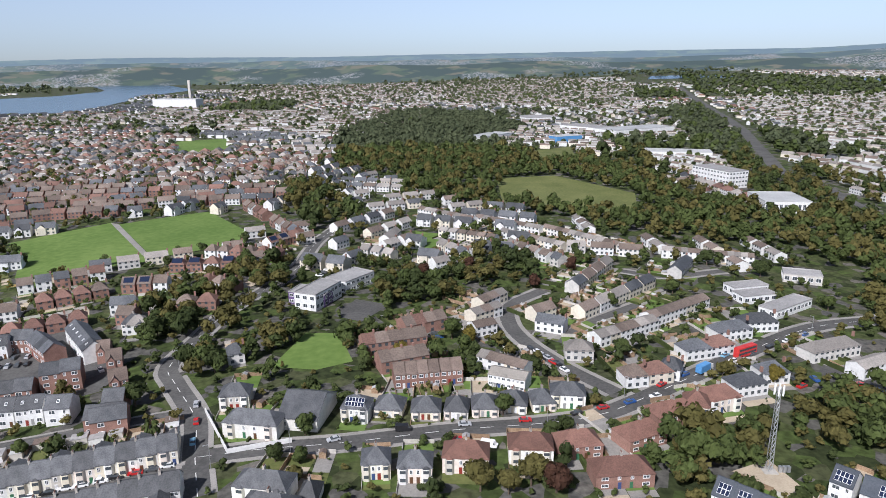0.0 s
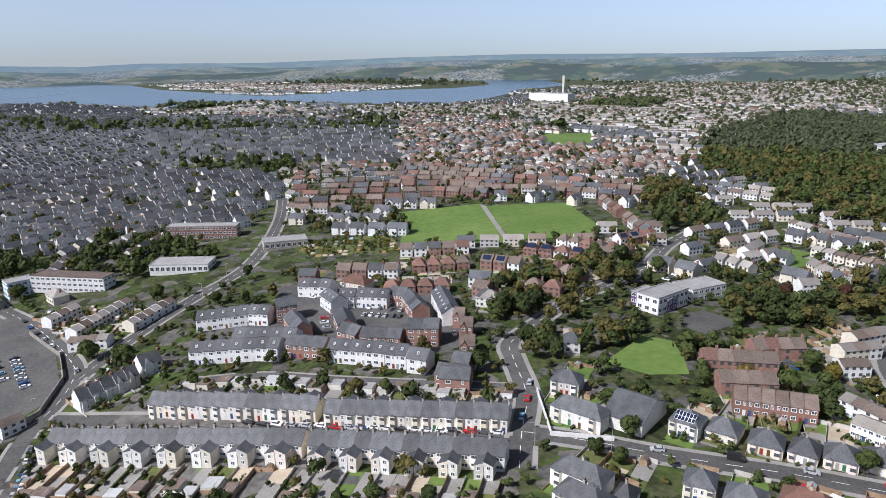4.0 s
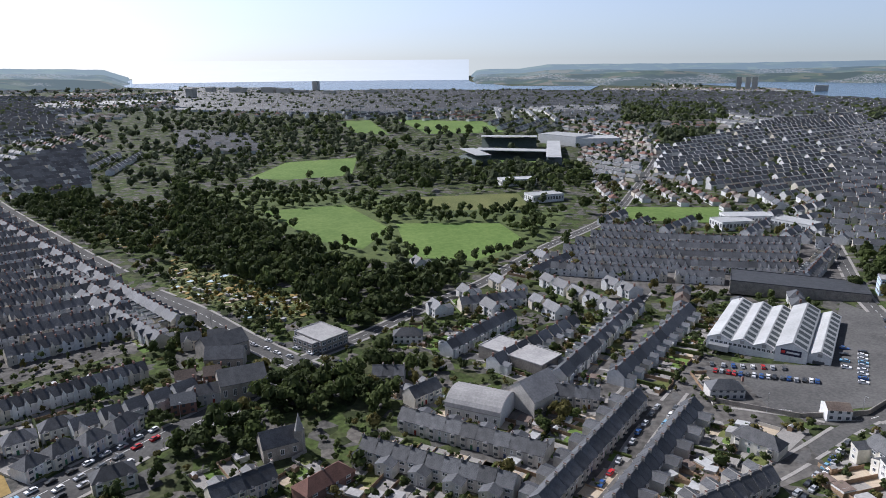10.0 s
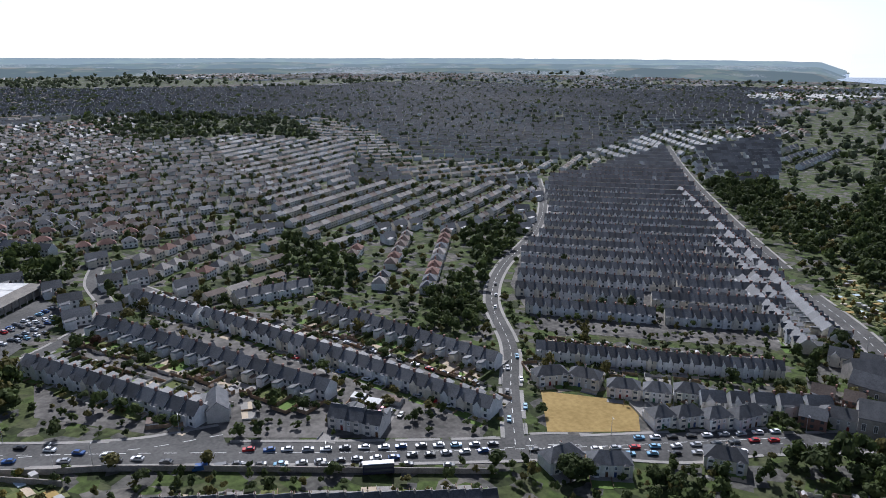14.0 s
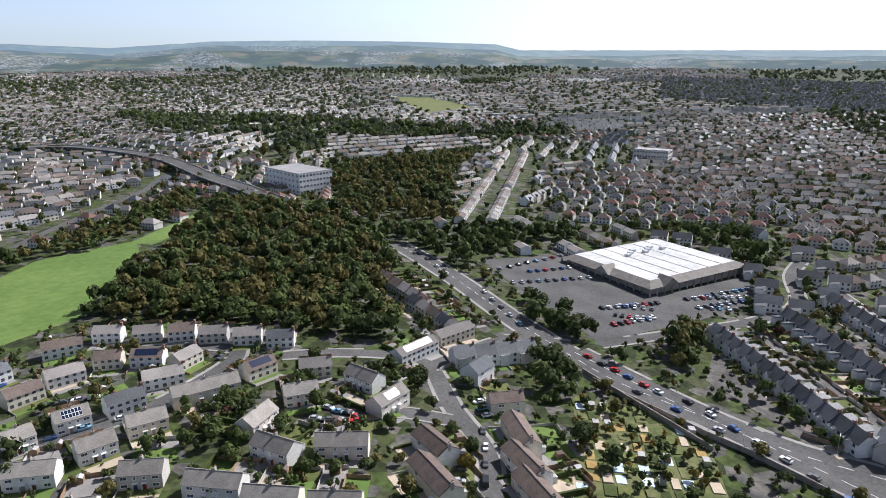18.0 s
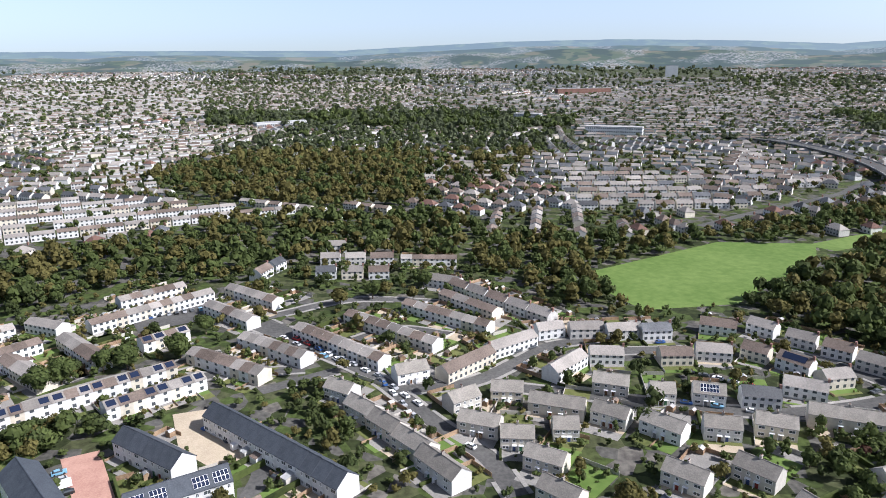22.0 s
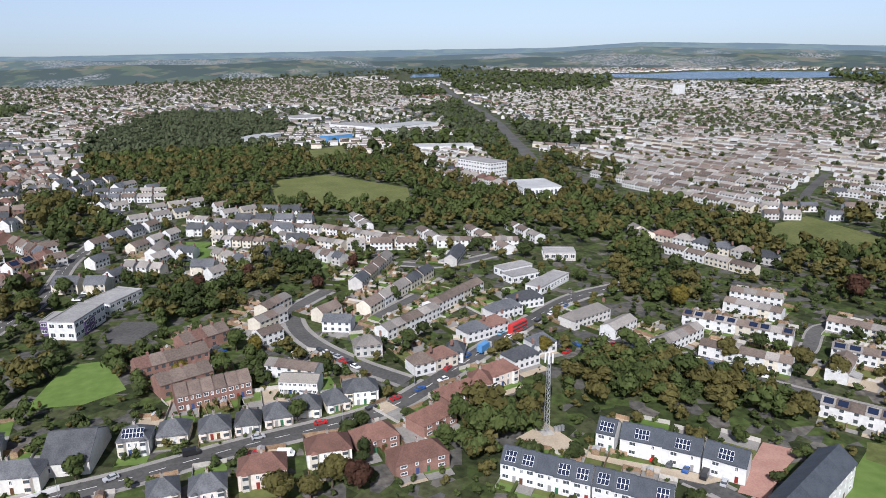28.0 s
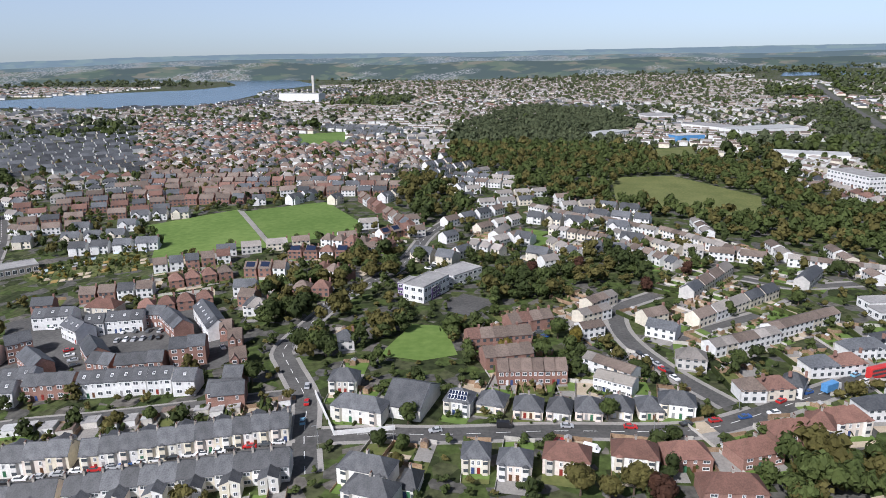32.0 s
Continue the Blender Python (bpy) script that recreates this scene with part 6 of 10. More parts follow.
sheet("green", GRASS, "curved green verge", [(-19.8, 463.4), (1.5, 454.8), (-2.2, 412.3), (-15.9, 406.2)], z=0.1, category="ground")
sheet("green", GRASS, "small green between houses", [(52.6, 404.6), (68.7, 398.2), (64.9, 375.2), (53.8, 375.3)], z=0.1, category="ground")
sheet("verge", DRYGRASS, "sun-dried triangular grass verge", [(-178.4, -218.5), (-209.2, -191.2), (-192.3, -172.8), (-159.0, -189.9)], z=0.1, category="ground")
sheet("field", GRASS, "green school field", [(-696.8, 103.5), (-696.0, 204.6), (-627.3, 174.0), (-638.8, 95.0)], z=0.1, category="ground")
sheet("field", ROUGHGRASS, "pale field in the park", [(-733.2, -105.1), (-766.8, -0.8), (-694.3, 10.3), (-666.4, -61.4), (-682.0, -101.2)], z=0.1, category="ground")
sheet("park", PARKGRASS, "broad park lawn under trees", [(-722.9, -348.1), (-769.4, -257.8), (-719.3, -111.9), (-669.6, 48.7), (-551.9, 21.2), (-465.1, -29.7), (-487.5, -103.1), (-499.7, -145.7), (-603.9, -238.9), (-656.7, -318.4)], z=0.08, category="park", keep=False)
sheet("park", GRASS, "sloping park field", [(-836.9, -339.6), (-961.2, -332.1), (-1010.6, -239.6), (-870.0, -215.2), (-831.2, -289.9)], z=0.08, category="park")
sheet("park", GRASS, "sloping park field", [(-1444.7, -257.2), (-1429.0, -76.1), (-1288.6, -28.6), (-1255.6, -167.0)], z=0.08, category="park")
sheet("allotment", PLOTS, "allotment gardens with vegetable plots", [(59.8, -240.9), (22.5, -245.4), (7.0, -226.5), (0.1, -202.3), (44.4, -177.6), (46.2, -204.9)], z=0.08, category="garden", keep=False)
sheet("allotment", PLOTS, "allotment gardens behind the park", [(-480.2, -261.1), (-443.0, -197.8), (-388.1, -113.3), (-356.6, -128.6), (-400.7, -221.9)], z=0.08, category="garden", keep=False)
sheet("allotment", PLOTS, "overgrown allotments", [(-312.5, 345.2), (-263.6, 398.0), (-231.7, 356.1), (-282.7, 327.9)], z=0.08, category="garden", keep=False)
sheet("car_park", ASPHALT, "large supermarket car park", [(158.3, -389.5), (112.1, -434.4), (43.7, -383.7), (8.3, -436.3), (-7.8, -401.3), (25.0, -346.9), (62.3, -299.5), (113.0, -344.1)], z=0.07, category="car park")
sheet("car_park", ASPHALT, "car park of the warehouse store", [(-324.9, 85.4), (-314.2, 145.3), (-406.7, 188.4), (-378.1, 197.0), (-314.0, 177.6), (-270.4, 152.3), (-267.8, 110.1), (-306.9, 85.1)], z=0.07, category="car park")
sheet("yard", GRAVEL, "sandy parking court", [(229.1, 50.8), (231.3, 34.8), (202.6, 17.4), (195.6, 25.0), (194.5, 35.2), (205.3, 45.0)], z=0.16, category="yard")
sheet("yard", BLOCKPAVE, "pink block paved drive", [(206.9, 79.8), (209.9, 69.3), (162.9, 50.1), (159.3, 58.9)], z=0.16, category="yard")
sheet("yard", BLOCKPAVE, "pink block paved drive", [(157.0, 152.4), (164.3, 144.5), (149.0, 136.6), (136.4, 128.1), (131.0, 133.7), (145.6, 144.6)], z=0.16, category="yard")
sheet("yard", GRAVEL, "sandy parking court below the mast", [(96.6, 183.6), (102.1, 162.5), (133.9, 139.3), (124.9, 139.5), (90.6, 169.0), (83.0, 177.1)], z=0.16, category="yard")
sheet("yard", ASPHALT, "school yard", [(-51.6, 301.6), (-43.9, 324.8), (-26.5, 316.3), (-37.6, 294.2)], z=0.16, category="yard")
sheet("yard", ASPHALT, "parking court", [(333.0, 87.9), (347.6, 52.8), (322.4, 48.5), (309.7, 78.6)], z=0.16, category="yard")
sheet("field", ROUGHGRASS, "small green field among woods", [(368.7, 380.0), (421.0, 395.3), (416.5, 328.7), (378.3, 299.7), (329.4, 333.2)], z=0.1, category="ground")
sheet("field", ROUGHGRASS, "small green field among trees", [(107.4, 881.7), (168.9, 925.3), (154.4, 799.5), (102.2, 783.4)], z=0.1, category="ground")
sheet("field", GRASS, "green playing field among houses", [(-395.1, 1019.9), (-323.8, 1055.3), (-274.0, 897.3), (-334.9, 867.0)], z=0.1, category="ground")
sheet("field", ROUGHGRASS, "pale green field on the hill", [(946.1, -1673.1), (836.8, -1693.3), (592.3, -1452.4), (628.5, -1270.6)], z=0.1, category="ground")
sheet("park", GRASS, "sloping park field", [(-1409.1, -369.9), (-1430.9, -309.9), (-1241.3, -232.8), (-1257.3, -303.4)], z=0.08, category="park")
sheet("park", GRASS, "bright park lawn", [(-608.1, -110.9), (-617.7, -16.9), (-553.6, 7.3), (-492.9, -31.1), (-499.0, -80.8)], z=0.12, category="park")
sheet("park", GRASS, "bright park lawn", [(-648.1, -252.5), (-687.0, -178.3), (-587.9, -112.3), (-519.1, -121.5), (-540.4, -164.8)], z=0.12, category="park")
sheet("water", WATER, "blue estuary water", [(-1221, 1545.8), (-830.3, 1511.7), (-890.9, 1844), (-974, 2288.2), (-968, 2773.4), (-1261, 3282.9), (-1746.7, 3532.5), (-1389.6, 2944.3), (-1204, 2462.5), (-1561.8, 1986.3)], z=0.8, category="water")
sheet("water", WATER, "blue estuary water", [(-3393, 1317.4), (-3095.3, 1892.7), (-2943.2, 2177.8), (-2240.5, 1835.4), (-1611.3, 1678.6), (-1369.8, 2038.3), (-1283.4, 2368), (-1286.7, 2718.8), (-1739.4, 3461.3), (-1575.9, 3572.3), (-1189.4, 3037.8), (-923.7, 2121.3), (-820.3, 1515.1), (-1134.4, 1475), (-1434, 1492.9), (-1436.6, 1172.2), (-1764.1, 1154.1), (-1943.5, 957.8), (-2176.1, 837.6)], z=1.1, category="water")
sheet("water", WATER, "blue estuary water", [(-3266.3, 694), (-3697.8, 1180.6), (-3292.6, 1721.5), (-3180.7, 2413.9), (-2775.9, 2111.4), (-2221.8, 1321.8), (-2178.8, 1050.1), (-2663.7, 942)], z=1.4, category="water")
sheet("sea", WATER, "hazy bright sea reaching the horizon", [(-3645.5, -2658.9), (-3853.9, -2582.1), (-4256.1, -1803.8), (-4491.7, -1246.6), (-4407.4, -356.8), (-3569.3, -250.3), (-3030.3, -59.7), (-3034.4, 325.3), (-2527.9, 230.3), (-2701.7, -389.3), (-2476.7, -639.9), (-2656.1, -1329.1), (-3181, -2037.7)], z=1.7, category="water")
mark_poly([(-1576.1, -1021.5), (-1456.2, -469.5), (-1470.0, -238.8), (-1204.6, 30.9), (-942.9, 38.6), (-782.1, 122.7), (-644.3, 46.8), (-452.2, -29.1), (-351.5, -83.5), (-366.5, -146.7), (-439.9, -308.3)], PARK)
mark_poly([(-644.7, -527.0), (-728.0, -522.7), (-930.9, -406.6), (-547.3, -227.2), (-475.1, -303.5), (-531.6, -385.8)], PARK)
sheet("water", WATER, "far blue estuary water", [(772.3, 2701.1), (1073, 2626.9), (1114.4, 2788.2), (841, 2908.4)], z=1.0, category="water", keep=False)
sheet("water", WATER, "far blue estuary water", [(1370.8, 2378.9), (1556.5, 2118.8), (1907.3, 1894.8), (2377.3, 1788.1), (2321.8, 2021.3), (1951.6, 2411.4), (1585.7, 2388.3), (1493.2, 2498.4)], z=1.0, category="water", keep=False)


# ---- streets ----
sheet("yard", ASPHALT, "parking court among brick houses", [(-260.2, 274.6), (-239.5, 293.7), (-191.0, 282.9), (-171.1, 298.6), (-127.9, 250.3), (-126.3, 233.3), (-134.4, 228.8), (-185.9, 221.4), (-215.5, 222.2)], z=0.12, category="yard")
sheet("yard", ASPHALT, "parking court behind white houses", [(-265.0, 221.7), (-235.0, 244.3), (-232.2, 282.3), (-180.5, 218.3), (-201.8, 208.6), (-236.2, 196.2)], z=0.13, category="yard", keep=False)
sheet("yard", YARDS, "concrete back yards and lanes between terraces", [(-471.0, 9.7), (-589.5, 72.7), (-553.5, 220.1), (-423.8, 170.8), (-426.2, 120.1), (-444.7, 31.7)], z=0.053, category="yard", keep=False)
sheet("yard", YARDS, "concrete back yards and lanes between terraces", [(-439.1, 174.7), (-566.6, 227.6), (-556.9, 253.7), (-428.4, 203.7)], z=0.060, category="yard", keep=False)
sheet("yard", YARDS, "concrete back yards and lanes between terraces", [(-221.5, -274.7), (-253.2, -344.6), (-519.7, -636.6), (-831.0, -740.0), (-618.8, -505.0), (-436.2, -279.7), (-380.1, -238.0), (-315.9, -193.7)], z=0.067, category="yard", keep=False)
sheet("yard", YARDS, "concrete back yards and lanes between terraces", [(-297.4, -238.7), (-361.4, -329.7), (-413.6, -400.6), (-415.3, -330.6), (-349.4, -229.4), (-313.2, -194.4)], z=0.074, category="yard", keep=False)
sheet("yard", YARDS, "concrete back yards and lanes between terraces", [(12.9, -339.6), (-61.1, -384.5), (-121.0, -342.7), (-150.0, -224.2), (-132.3, -197.6), (-27.9, -244.0), (13.9, -281.1)], z=0.081, category="yard", keep=False)
sheet("yard", YARDS, "concrete back yards between terraces", [(-227.7, -24.4), (-375.2, 65.0), (-323.9, 100.5), (-255.1, 107.4), (-225.0, 109.5), (-197.0, 54.8)], z=0.088, category="yard", keep=False)
sheet("yard", YARDS, "concrete back lanes behind the terraces", [(-170.3, 93.1), (-223.4, 133.0), (-232.9, 158.9), (-91.8, 192.9), (-87.2, 184.8)], z=0.095, category="yard", keep=False)
sheet("bank", ROUGHGRASS, "rough grass bank below the trees", [(188.1, 141.8), (206.7, 124.6), (211.7, 99.8), (203.4, 93.5), (191.5, 112.4), (179.1, 134.5)], z=0.12, category="ground", keep=False)
sheet("pitch", GRASS, "green football pitch inside the stadium", [(-1088.2, -45.4), (-984.2, -45.4), (-984.2, 26.6), (-1088.2, 26.6)], z=0.3, category="ground", keep=False)
road(8, [(203.5, 300.1), (164.3, 288.9), (125.7, 263.4), (97.0, 241.6), (69.7, 220.7), (51.2, 208.4), (31.6, 202.8), (2.1, 198.8), (-33.0, 191.4), (-55.2, 188.9), (-75.0, 185.7)], pave=1.7, dashes=True, label="grey main road curving between houses")
road(7.5, [(-68.4, 166.1), (-75.9, 185.8), (-84.2, 209.7), (-100.4, 235.5), (-108.3, 250.5), (-106.4, 277.7), (-103.2, 307.5), (-97.6, 326.7), (-84.7, 373.1), (-82.8, 434.8), (-75.0, 481.6)], pave=1.7, dashes=True, label="grey road climbing past trees")
road(7, [(60.8, 224.7), (46.1, 245.5), (33.8, 270.3), (28.8, 293.0), (32.1, 315.2), (50.0, 336.0)])
road(6, [(46.8, 270.2), (66.9, 292.8), (93.3, 315.2)])
road(6, [(98.8, 369.8), (120.9, 359.9), (155.9, 371.0)])
road(8, [(-76.5, 178.1), (-137.6, 161.8), (-206.5, 150.4), (-254.2, 137.2)])
road(5, [(-93.4, 212.4), (-154.3, 196.1), (-190.1, 189.1), (-222.3, 174.7)], pave=1)
road(4, [(-69.1, 156.2), (-124.6, 140.4), (-180.3, 129.2), (-221.0, 118.9)], pave=0)
road(7.5, [(-278.8, 92.4), (-269.9, 113.1), (-259.2, 135.2), (-277.4, 162.7), (-303.7, 176.8), (-355.7, 193.1), (-408.5, 203.1), (-447.2, 213.1), (-497.8, 227.9), (-580.1, 251.6)], pave=1.7, dashes=True)
road(8, [(-274.7, 163.7), (-285.1, 196.0), (-296.5, 246.0), (-310.4, 304.9), (-367.2, 393.8), (-442.7, 484.4)], pave=1.7, dashes=True)
road(7, [(-200.7, 49.8), (-221.0, 86.2), (-240.0, 111.3), (-254.7, 129.6), (-278.1, 167.0)], pave=1.5)
road(6, [(-204.3, 29.0), (-247.6, 48.9), (-290.3, 72.8)], pave=1.5)
road(6, [(-208.0, 0.3), (-251.3, 24.0), (-300.0, 53.2), (-316.5, 5.3), (-324.3, -34.0)], pave=1.5)
road(6, [(-316.7, 30.5), (-436.2, 84.2)], pave=1.5)
road(7.5, [(-302.0, -111.6), (-340.5, -84.2), (-395.0, -52.9), (-445.2, -21.3), (-534.1, 20.4), (-650.5, 85.6), (-799.1, 132.0), (-1061.2, 205.6)], pave=1.7, dashes=True)
road(12, [(-402.2, -235.1), (-371.4, -189.9), (-329.5, -139.1), (-297.1, -92.7), (-298.2, -77.9)], pave=1.7, dashes=True)
road(14, [(69.1, -282.0), (19.6, -254.1), (-36.2, -228.6), (-102.2, -200.5), (-150.6, -180.9), (-198.5, -159.7), (-237.9, -139.9)], pave=1.7, dashes=True, label="wide grey dual carriageway with queueing traffic")
road(14, [(-128.1, -189.8), (-157.9, -180.3), (-194.1, -155.3), (-222.3, -143.9), (-258.0, -124.4), (-290.4, -116.2)], pave=1.7, dashes=True, label="wide grey dual carriageway with queueing traffic")
road(7.5, [(-141.8, -187.8), (-166.9, -225.2), (-195.1, -265.1), (-223.6, -322.6), (-268.8, -376.4), (-348.6, -443.7), (-425.9, -527.7), (-519.1, -656.6)], pave=1.7, dashes=True)
road(11, [(-438.9, -278.5), (-514.7, -372.8), (-644.7, -527.0), (-849.5, -757.0)], pave=1.7, dashes=True)
road(14, [(-45.4, -238.3), (-17.5, -240.2), (10.9, -249.4), (44.3, -261.6), (69.7, -277.6), (109.3, -307.0), (158.7, -347.5), (221.5, -393.8)], pave=1.7, dashes=True, label="wide grey dual carriageway beside the wood")
road(7, [(61.5, -296.2), (30.7, -327.8), (-0.7, -360.8), (-21.8, -399.2), (-19.6, -451.6), (-26.6, -494.4)], pave=1.5)
road(6, [(-108.6, -307.7), (-132.0, -259.2), (-150.3, -217.9)], pave=1.5)
road(6, [(-42.4, -436.8), (-78.7, -350.2), (-114.3, -277.5), (-142.6, -222.8)], pave=1.5)
road(7, [(63.1, -165.2), (73.7, -187.1), (95.2, -207.6), (116.5, -232.3), (133.2, -234.0), (154.7, -224.1), (173.9, -211.0)], pave=1.5)
road(7, [(116.5, -232.3), (99.6, -280.1), (73.0, -289.7)], pave=1.5)
road(7, [(91.0, -198.3), (110.0, -191.9), (126.2, -177.3)], pave=1)
road(6, [(258.5, 51.8), (258.6, 5.8)], pave=1.5)
road(7, [(316.7, 34.8), (278.6, 3.1), (248.1, -20.7), (210.9, -37.7), (187.4, -50.1), (166.2, -53.8)], pave=1.5)
road(7, [(236.3, -27.0), (239.1, -56.8), (255.4, -82.8), (266.8, -99.8), (269.3, -123.0)], pave=1.5)
road(7, [(235.6, -64.6), (218.5, -99.5), (199.8, -133.0), (189.4, -161.6), (190.9, -202.7), (208.2, -206.9), (239.8, -189.4)], pave=1.5)
road(7, [(246.7, -163.2), (255.1, -121.9)], pave=1)
road(6, [(318.7, 24.2), (338.6, -19.3), (327.8, -69.0)], pave=1.5)
road(8, [(145.8, 247.4), (162.8, 230.7), (193.2, 175.7), (226.3, 129.1), (255.9, 86.1), (278.9, 38.6)], pave=1.5)
road(6, [(241.7, 22.3), (255.4, -6.3)], pave=1)
road(7, [(286.1, -59.0), (296.1, -35.1), (281.4, -5.7), (302.9, 15.5), (313.5, 23.9)], pave=1.5)
road(6, [(166.2, 35.5), (150.0, 79.9), (131.6, 124.1), (122.9, 146.8)], pave=1.5)
road(6, [(175.2, 21.6), (191.5, 19.2), (215.9, 30.1), (228.0, 42.3)], pave=0)
road(5, [(121.6, 143.4), (135.3, 117.5)], pave=1)
road(6, [(225.2, 202.6), (257.5, 219.2), (284.5, 174.0), (266.0, 156.9)], pave=1)
road(16, [(343.7, 701.8), (412.4, 911.8), (541.3, 1341.1), (759.4, 2283.1)], pave=0, label="pale grey trunk road running into the distance", clear=10)
road(8, [(356.3, 646.5), (334.6, 542.6), (335.4, 479.6)], pave=0, clear=9)
road(7.5, [(448.2, -278.6), (481.1, -350.6), (523.3, -453.8), (582.3, -569.3), (561.1, -785.4)], pave=0, clear=9)
road(8, [(592.1, 538.4), (475.2, 450.7), (452.1, 402.3)], pave=0, clear=9)
pavements()


# ---- houses near by ----
houses("vt", -140.9, 168.8, -80.8, 186.6, 11)
houses("vt", -213.7, 155.0, -145.1, 169.9, 10)
houses("vt", -72.6, 166.7, -133.3, 151.3, 12)
houses("vt", -135.6, 151.2, -232.4, 126.3, 15)
houses("vt", -142.4, 108.7, -169.8, 101.3, 5)
houses("nb", -115.3, 202.7, -104.8, 206.5, 1)
houses("hd", -33.7, 208.7, -24.7, 207.4, 1, solar=1)
houses("bg", -23.4, 212.4, -13.8, 211.1, 1)
houses("bg", -11.3, 210.2, -1.5, 210.1, 1)
houses("bg", 0.0, 210.9, 7.9, 210.0, 1)
houses("bg", 8.9, 212.0, 17.8, 211.8, 1)
houses("bg", 18.5, 215.1, 27.9, 213.7, 1)
houses("bg", 28.9, 215.0, 37.0, 215.8, 1)
houses("hd", 36.2, 217.3, 47.7, 216.1, 1)
houses("hd", -77.4, 217.9, -67.3, 218.8, 1)
houses("hd", -69.9, 200.6, -52.0, 197.7, 1)
houses("hd", -24.0, 175.8, -15.9, 176.4, 1)
houses("hd", -13.4, 174.3, -3.8, 174.1, 1)
houses("hr", -0.6, 179.5, 12.5, 178.4, 1)
houses("hr", 18.7, 183.7, 31.6, 183.0, 1)
houses("rb", 33.2, 185.4, 46.2, 187.2, 1)
houses("rb", 40.9, 171.3, 57.5, 172.9, 1)
houses("rb", 53.5, 189.0, 66.5, 195.2, 1)
houses("rb", 67.1, 203.4, 82.1, 207.8, 1)
houses("hr", 80.0, 211.8, 88.0, 209.0, 1)
houses("hr", 86.7, 213.7, 99.4, 217.6, 1)
houses("hd", -56.9, 166.6, -41.7, 164.1, 1)
houses("hd", -52.4, 156.3, -38.7, 153.6, 1)
houses("bg", -39.2, 162.7, -33.9, 162.5, 1)
houses("fl", 17.0, 233.4, 29.8, 227.6, 4)
houses("bh", -19.0, 232.1, 5.7, 236.7, 6)
houses("vd", -197.9, 8.6, -276.5, 52.3, 14)
houses("vd", -268.8, 73.6, -192.7, 29.1, 14)
houses("vd", -191.8, 48.9, -215.9, 86.2, 9)
houses("vd", -251.5, -45.1, -229.4, 12.5, 9)
houses("vd", -208.5, 1.5, -227.9, -55.8, 9)
houses("hd", -245.7, 83.9, -234.0, 96.9, 1)
houses("vd", -278.6, 15.6, -275.7, 36.5, 4)
houses("vd", -289.4, -65.3, -290.7, -50.7, 3)
houses("vt", -268.3, -45.2, -280.3, -34.8, 3)
houses("hd", -180.6, -226.5, -195.1, -221.3, 1)
houses("hd", -196.3, -220.8, -204.7, -208.8, 1)
houses("hd", -203.5, -203.7, -213.7, -193.9, 1)
houses("hd", -214.9, -193.4, -222.8, -184.6, 1)
houses("hd", -225.9, -186.0, -234.6, -176.8, 1)
houses("hd", -199.0, -175.0, -208.8, -171.7, 1)
houses("hd", -207.4, -170.5, -219.7, -166.8, 1)
houses("hd", -217.1, -163.3, -227.9, -159.8, 1)
houses("hd", -226.3, -157.2, -241.7, -154.9, 1)
houses("hd", -141.7, -170.5, -156.2, -169.1, 1)
houses("hd", -155.8, -163.1, -168.4, -154.6, 1)
houses("hd", -196.1, -145.4, -205.3, -134.3, 1)
houses("rb", -197.3, -71.3, -214.5, -59.2, 1)
houses("vt", -190.8, -100.3, -207.0, -83.8, 4)
houses("vd", -46.2, -247.8, -49.5, -262.9, 1)
houses("vd", -85.4, -230.9, -100.3, -215.8, 3)
houses("vd", -112.3, -157.8, -12.6, -195.9, 20)
houses("sm", 136.6, -205.0, 122.4, -202.0, 1)
houses("sm", 147.5, -177.8, 138.5, -186.2, 1)
houses("sm", 115.1, -185.6, 112.1, -200.5, 1, solar=1)
houses("sm", 183.3, -160.4, 170.2, -180.4, 1)
houses("sm", 206.9, -131.7, 201.9, -141.8, 1, solar=1)
houses("sm", 210.8, -116.9, 207.9, -125.4, 1)
houses("sm", 181.9, -139.7, 175.2, -150.5, 1)
houses("sm", 184.3, -122.5, 179.5, -133.2, 1)
houses("sm", 144.3, -153.3, 145.3, -167.3, 1)
houses("sm", 135.5, -149.6, 120.8, -148.9, 1)
houses("sm", 118.7, -156.6, 103.8, -163.9, 1)
houses("sm", 192.9, -106.1, 181.1, -114.6, 1)
houses("sm", 161.8, -120.2, 150.9, -126.9, 1)
houses("sm", 140.4, -125.0, 124.1, -129.8, 1)
houses("sm", 120.4, -125.6, 105.4, -130.8, 1)
houses("sm", 102.7, -130.8, 89.4, -136.6, 1)
houses("fb", 71.9, -206.3, 59.6, -190.8, 1)
houses("fb", 65.6, -188.8, 51.3, -176.2, 1)
houses("fb", 57.7, -177.1, 44.4, -164.7, 1)
houses("fb", 93.3, -179.3, 79.4, -170.9, 1)
houses("fb", 87.1, -165.1, 70.3, -153.0, 1)
houses("fb", 83.1, -213.4, 72.7, -220.6, 1)
houses("es", 97.3, -228.2, 94.8, -239.6, 1)
houses("sm", 224.0, -100.9, 217.6, -112.4, 1)
houses("sm", 225.6, -61.6, 222.0, -72.8, 1)
houses("sm", 214.5, -72.9, 204.9, -90.0, 1)
houses("sm", 203.4, -92.7, 194.6, -101.6, 1)
houses("sm", 218.1, -43.7, 222.6, -54.9, 1)
houses("sm", 206.6, -45.7, 199.2, -57.9, 1)
houses("sm", 194.0, -56.3, 191.1, -66.8, 1)
houses("sm", 182.1, -61.6, 173.7, -71.3, 1)
houses("sm", 165.5, -60.9, 155.4, -68.7, 1)
houses("sm", 235.9, -3.2, 228.1, -11.6, 1)
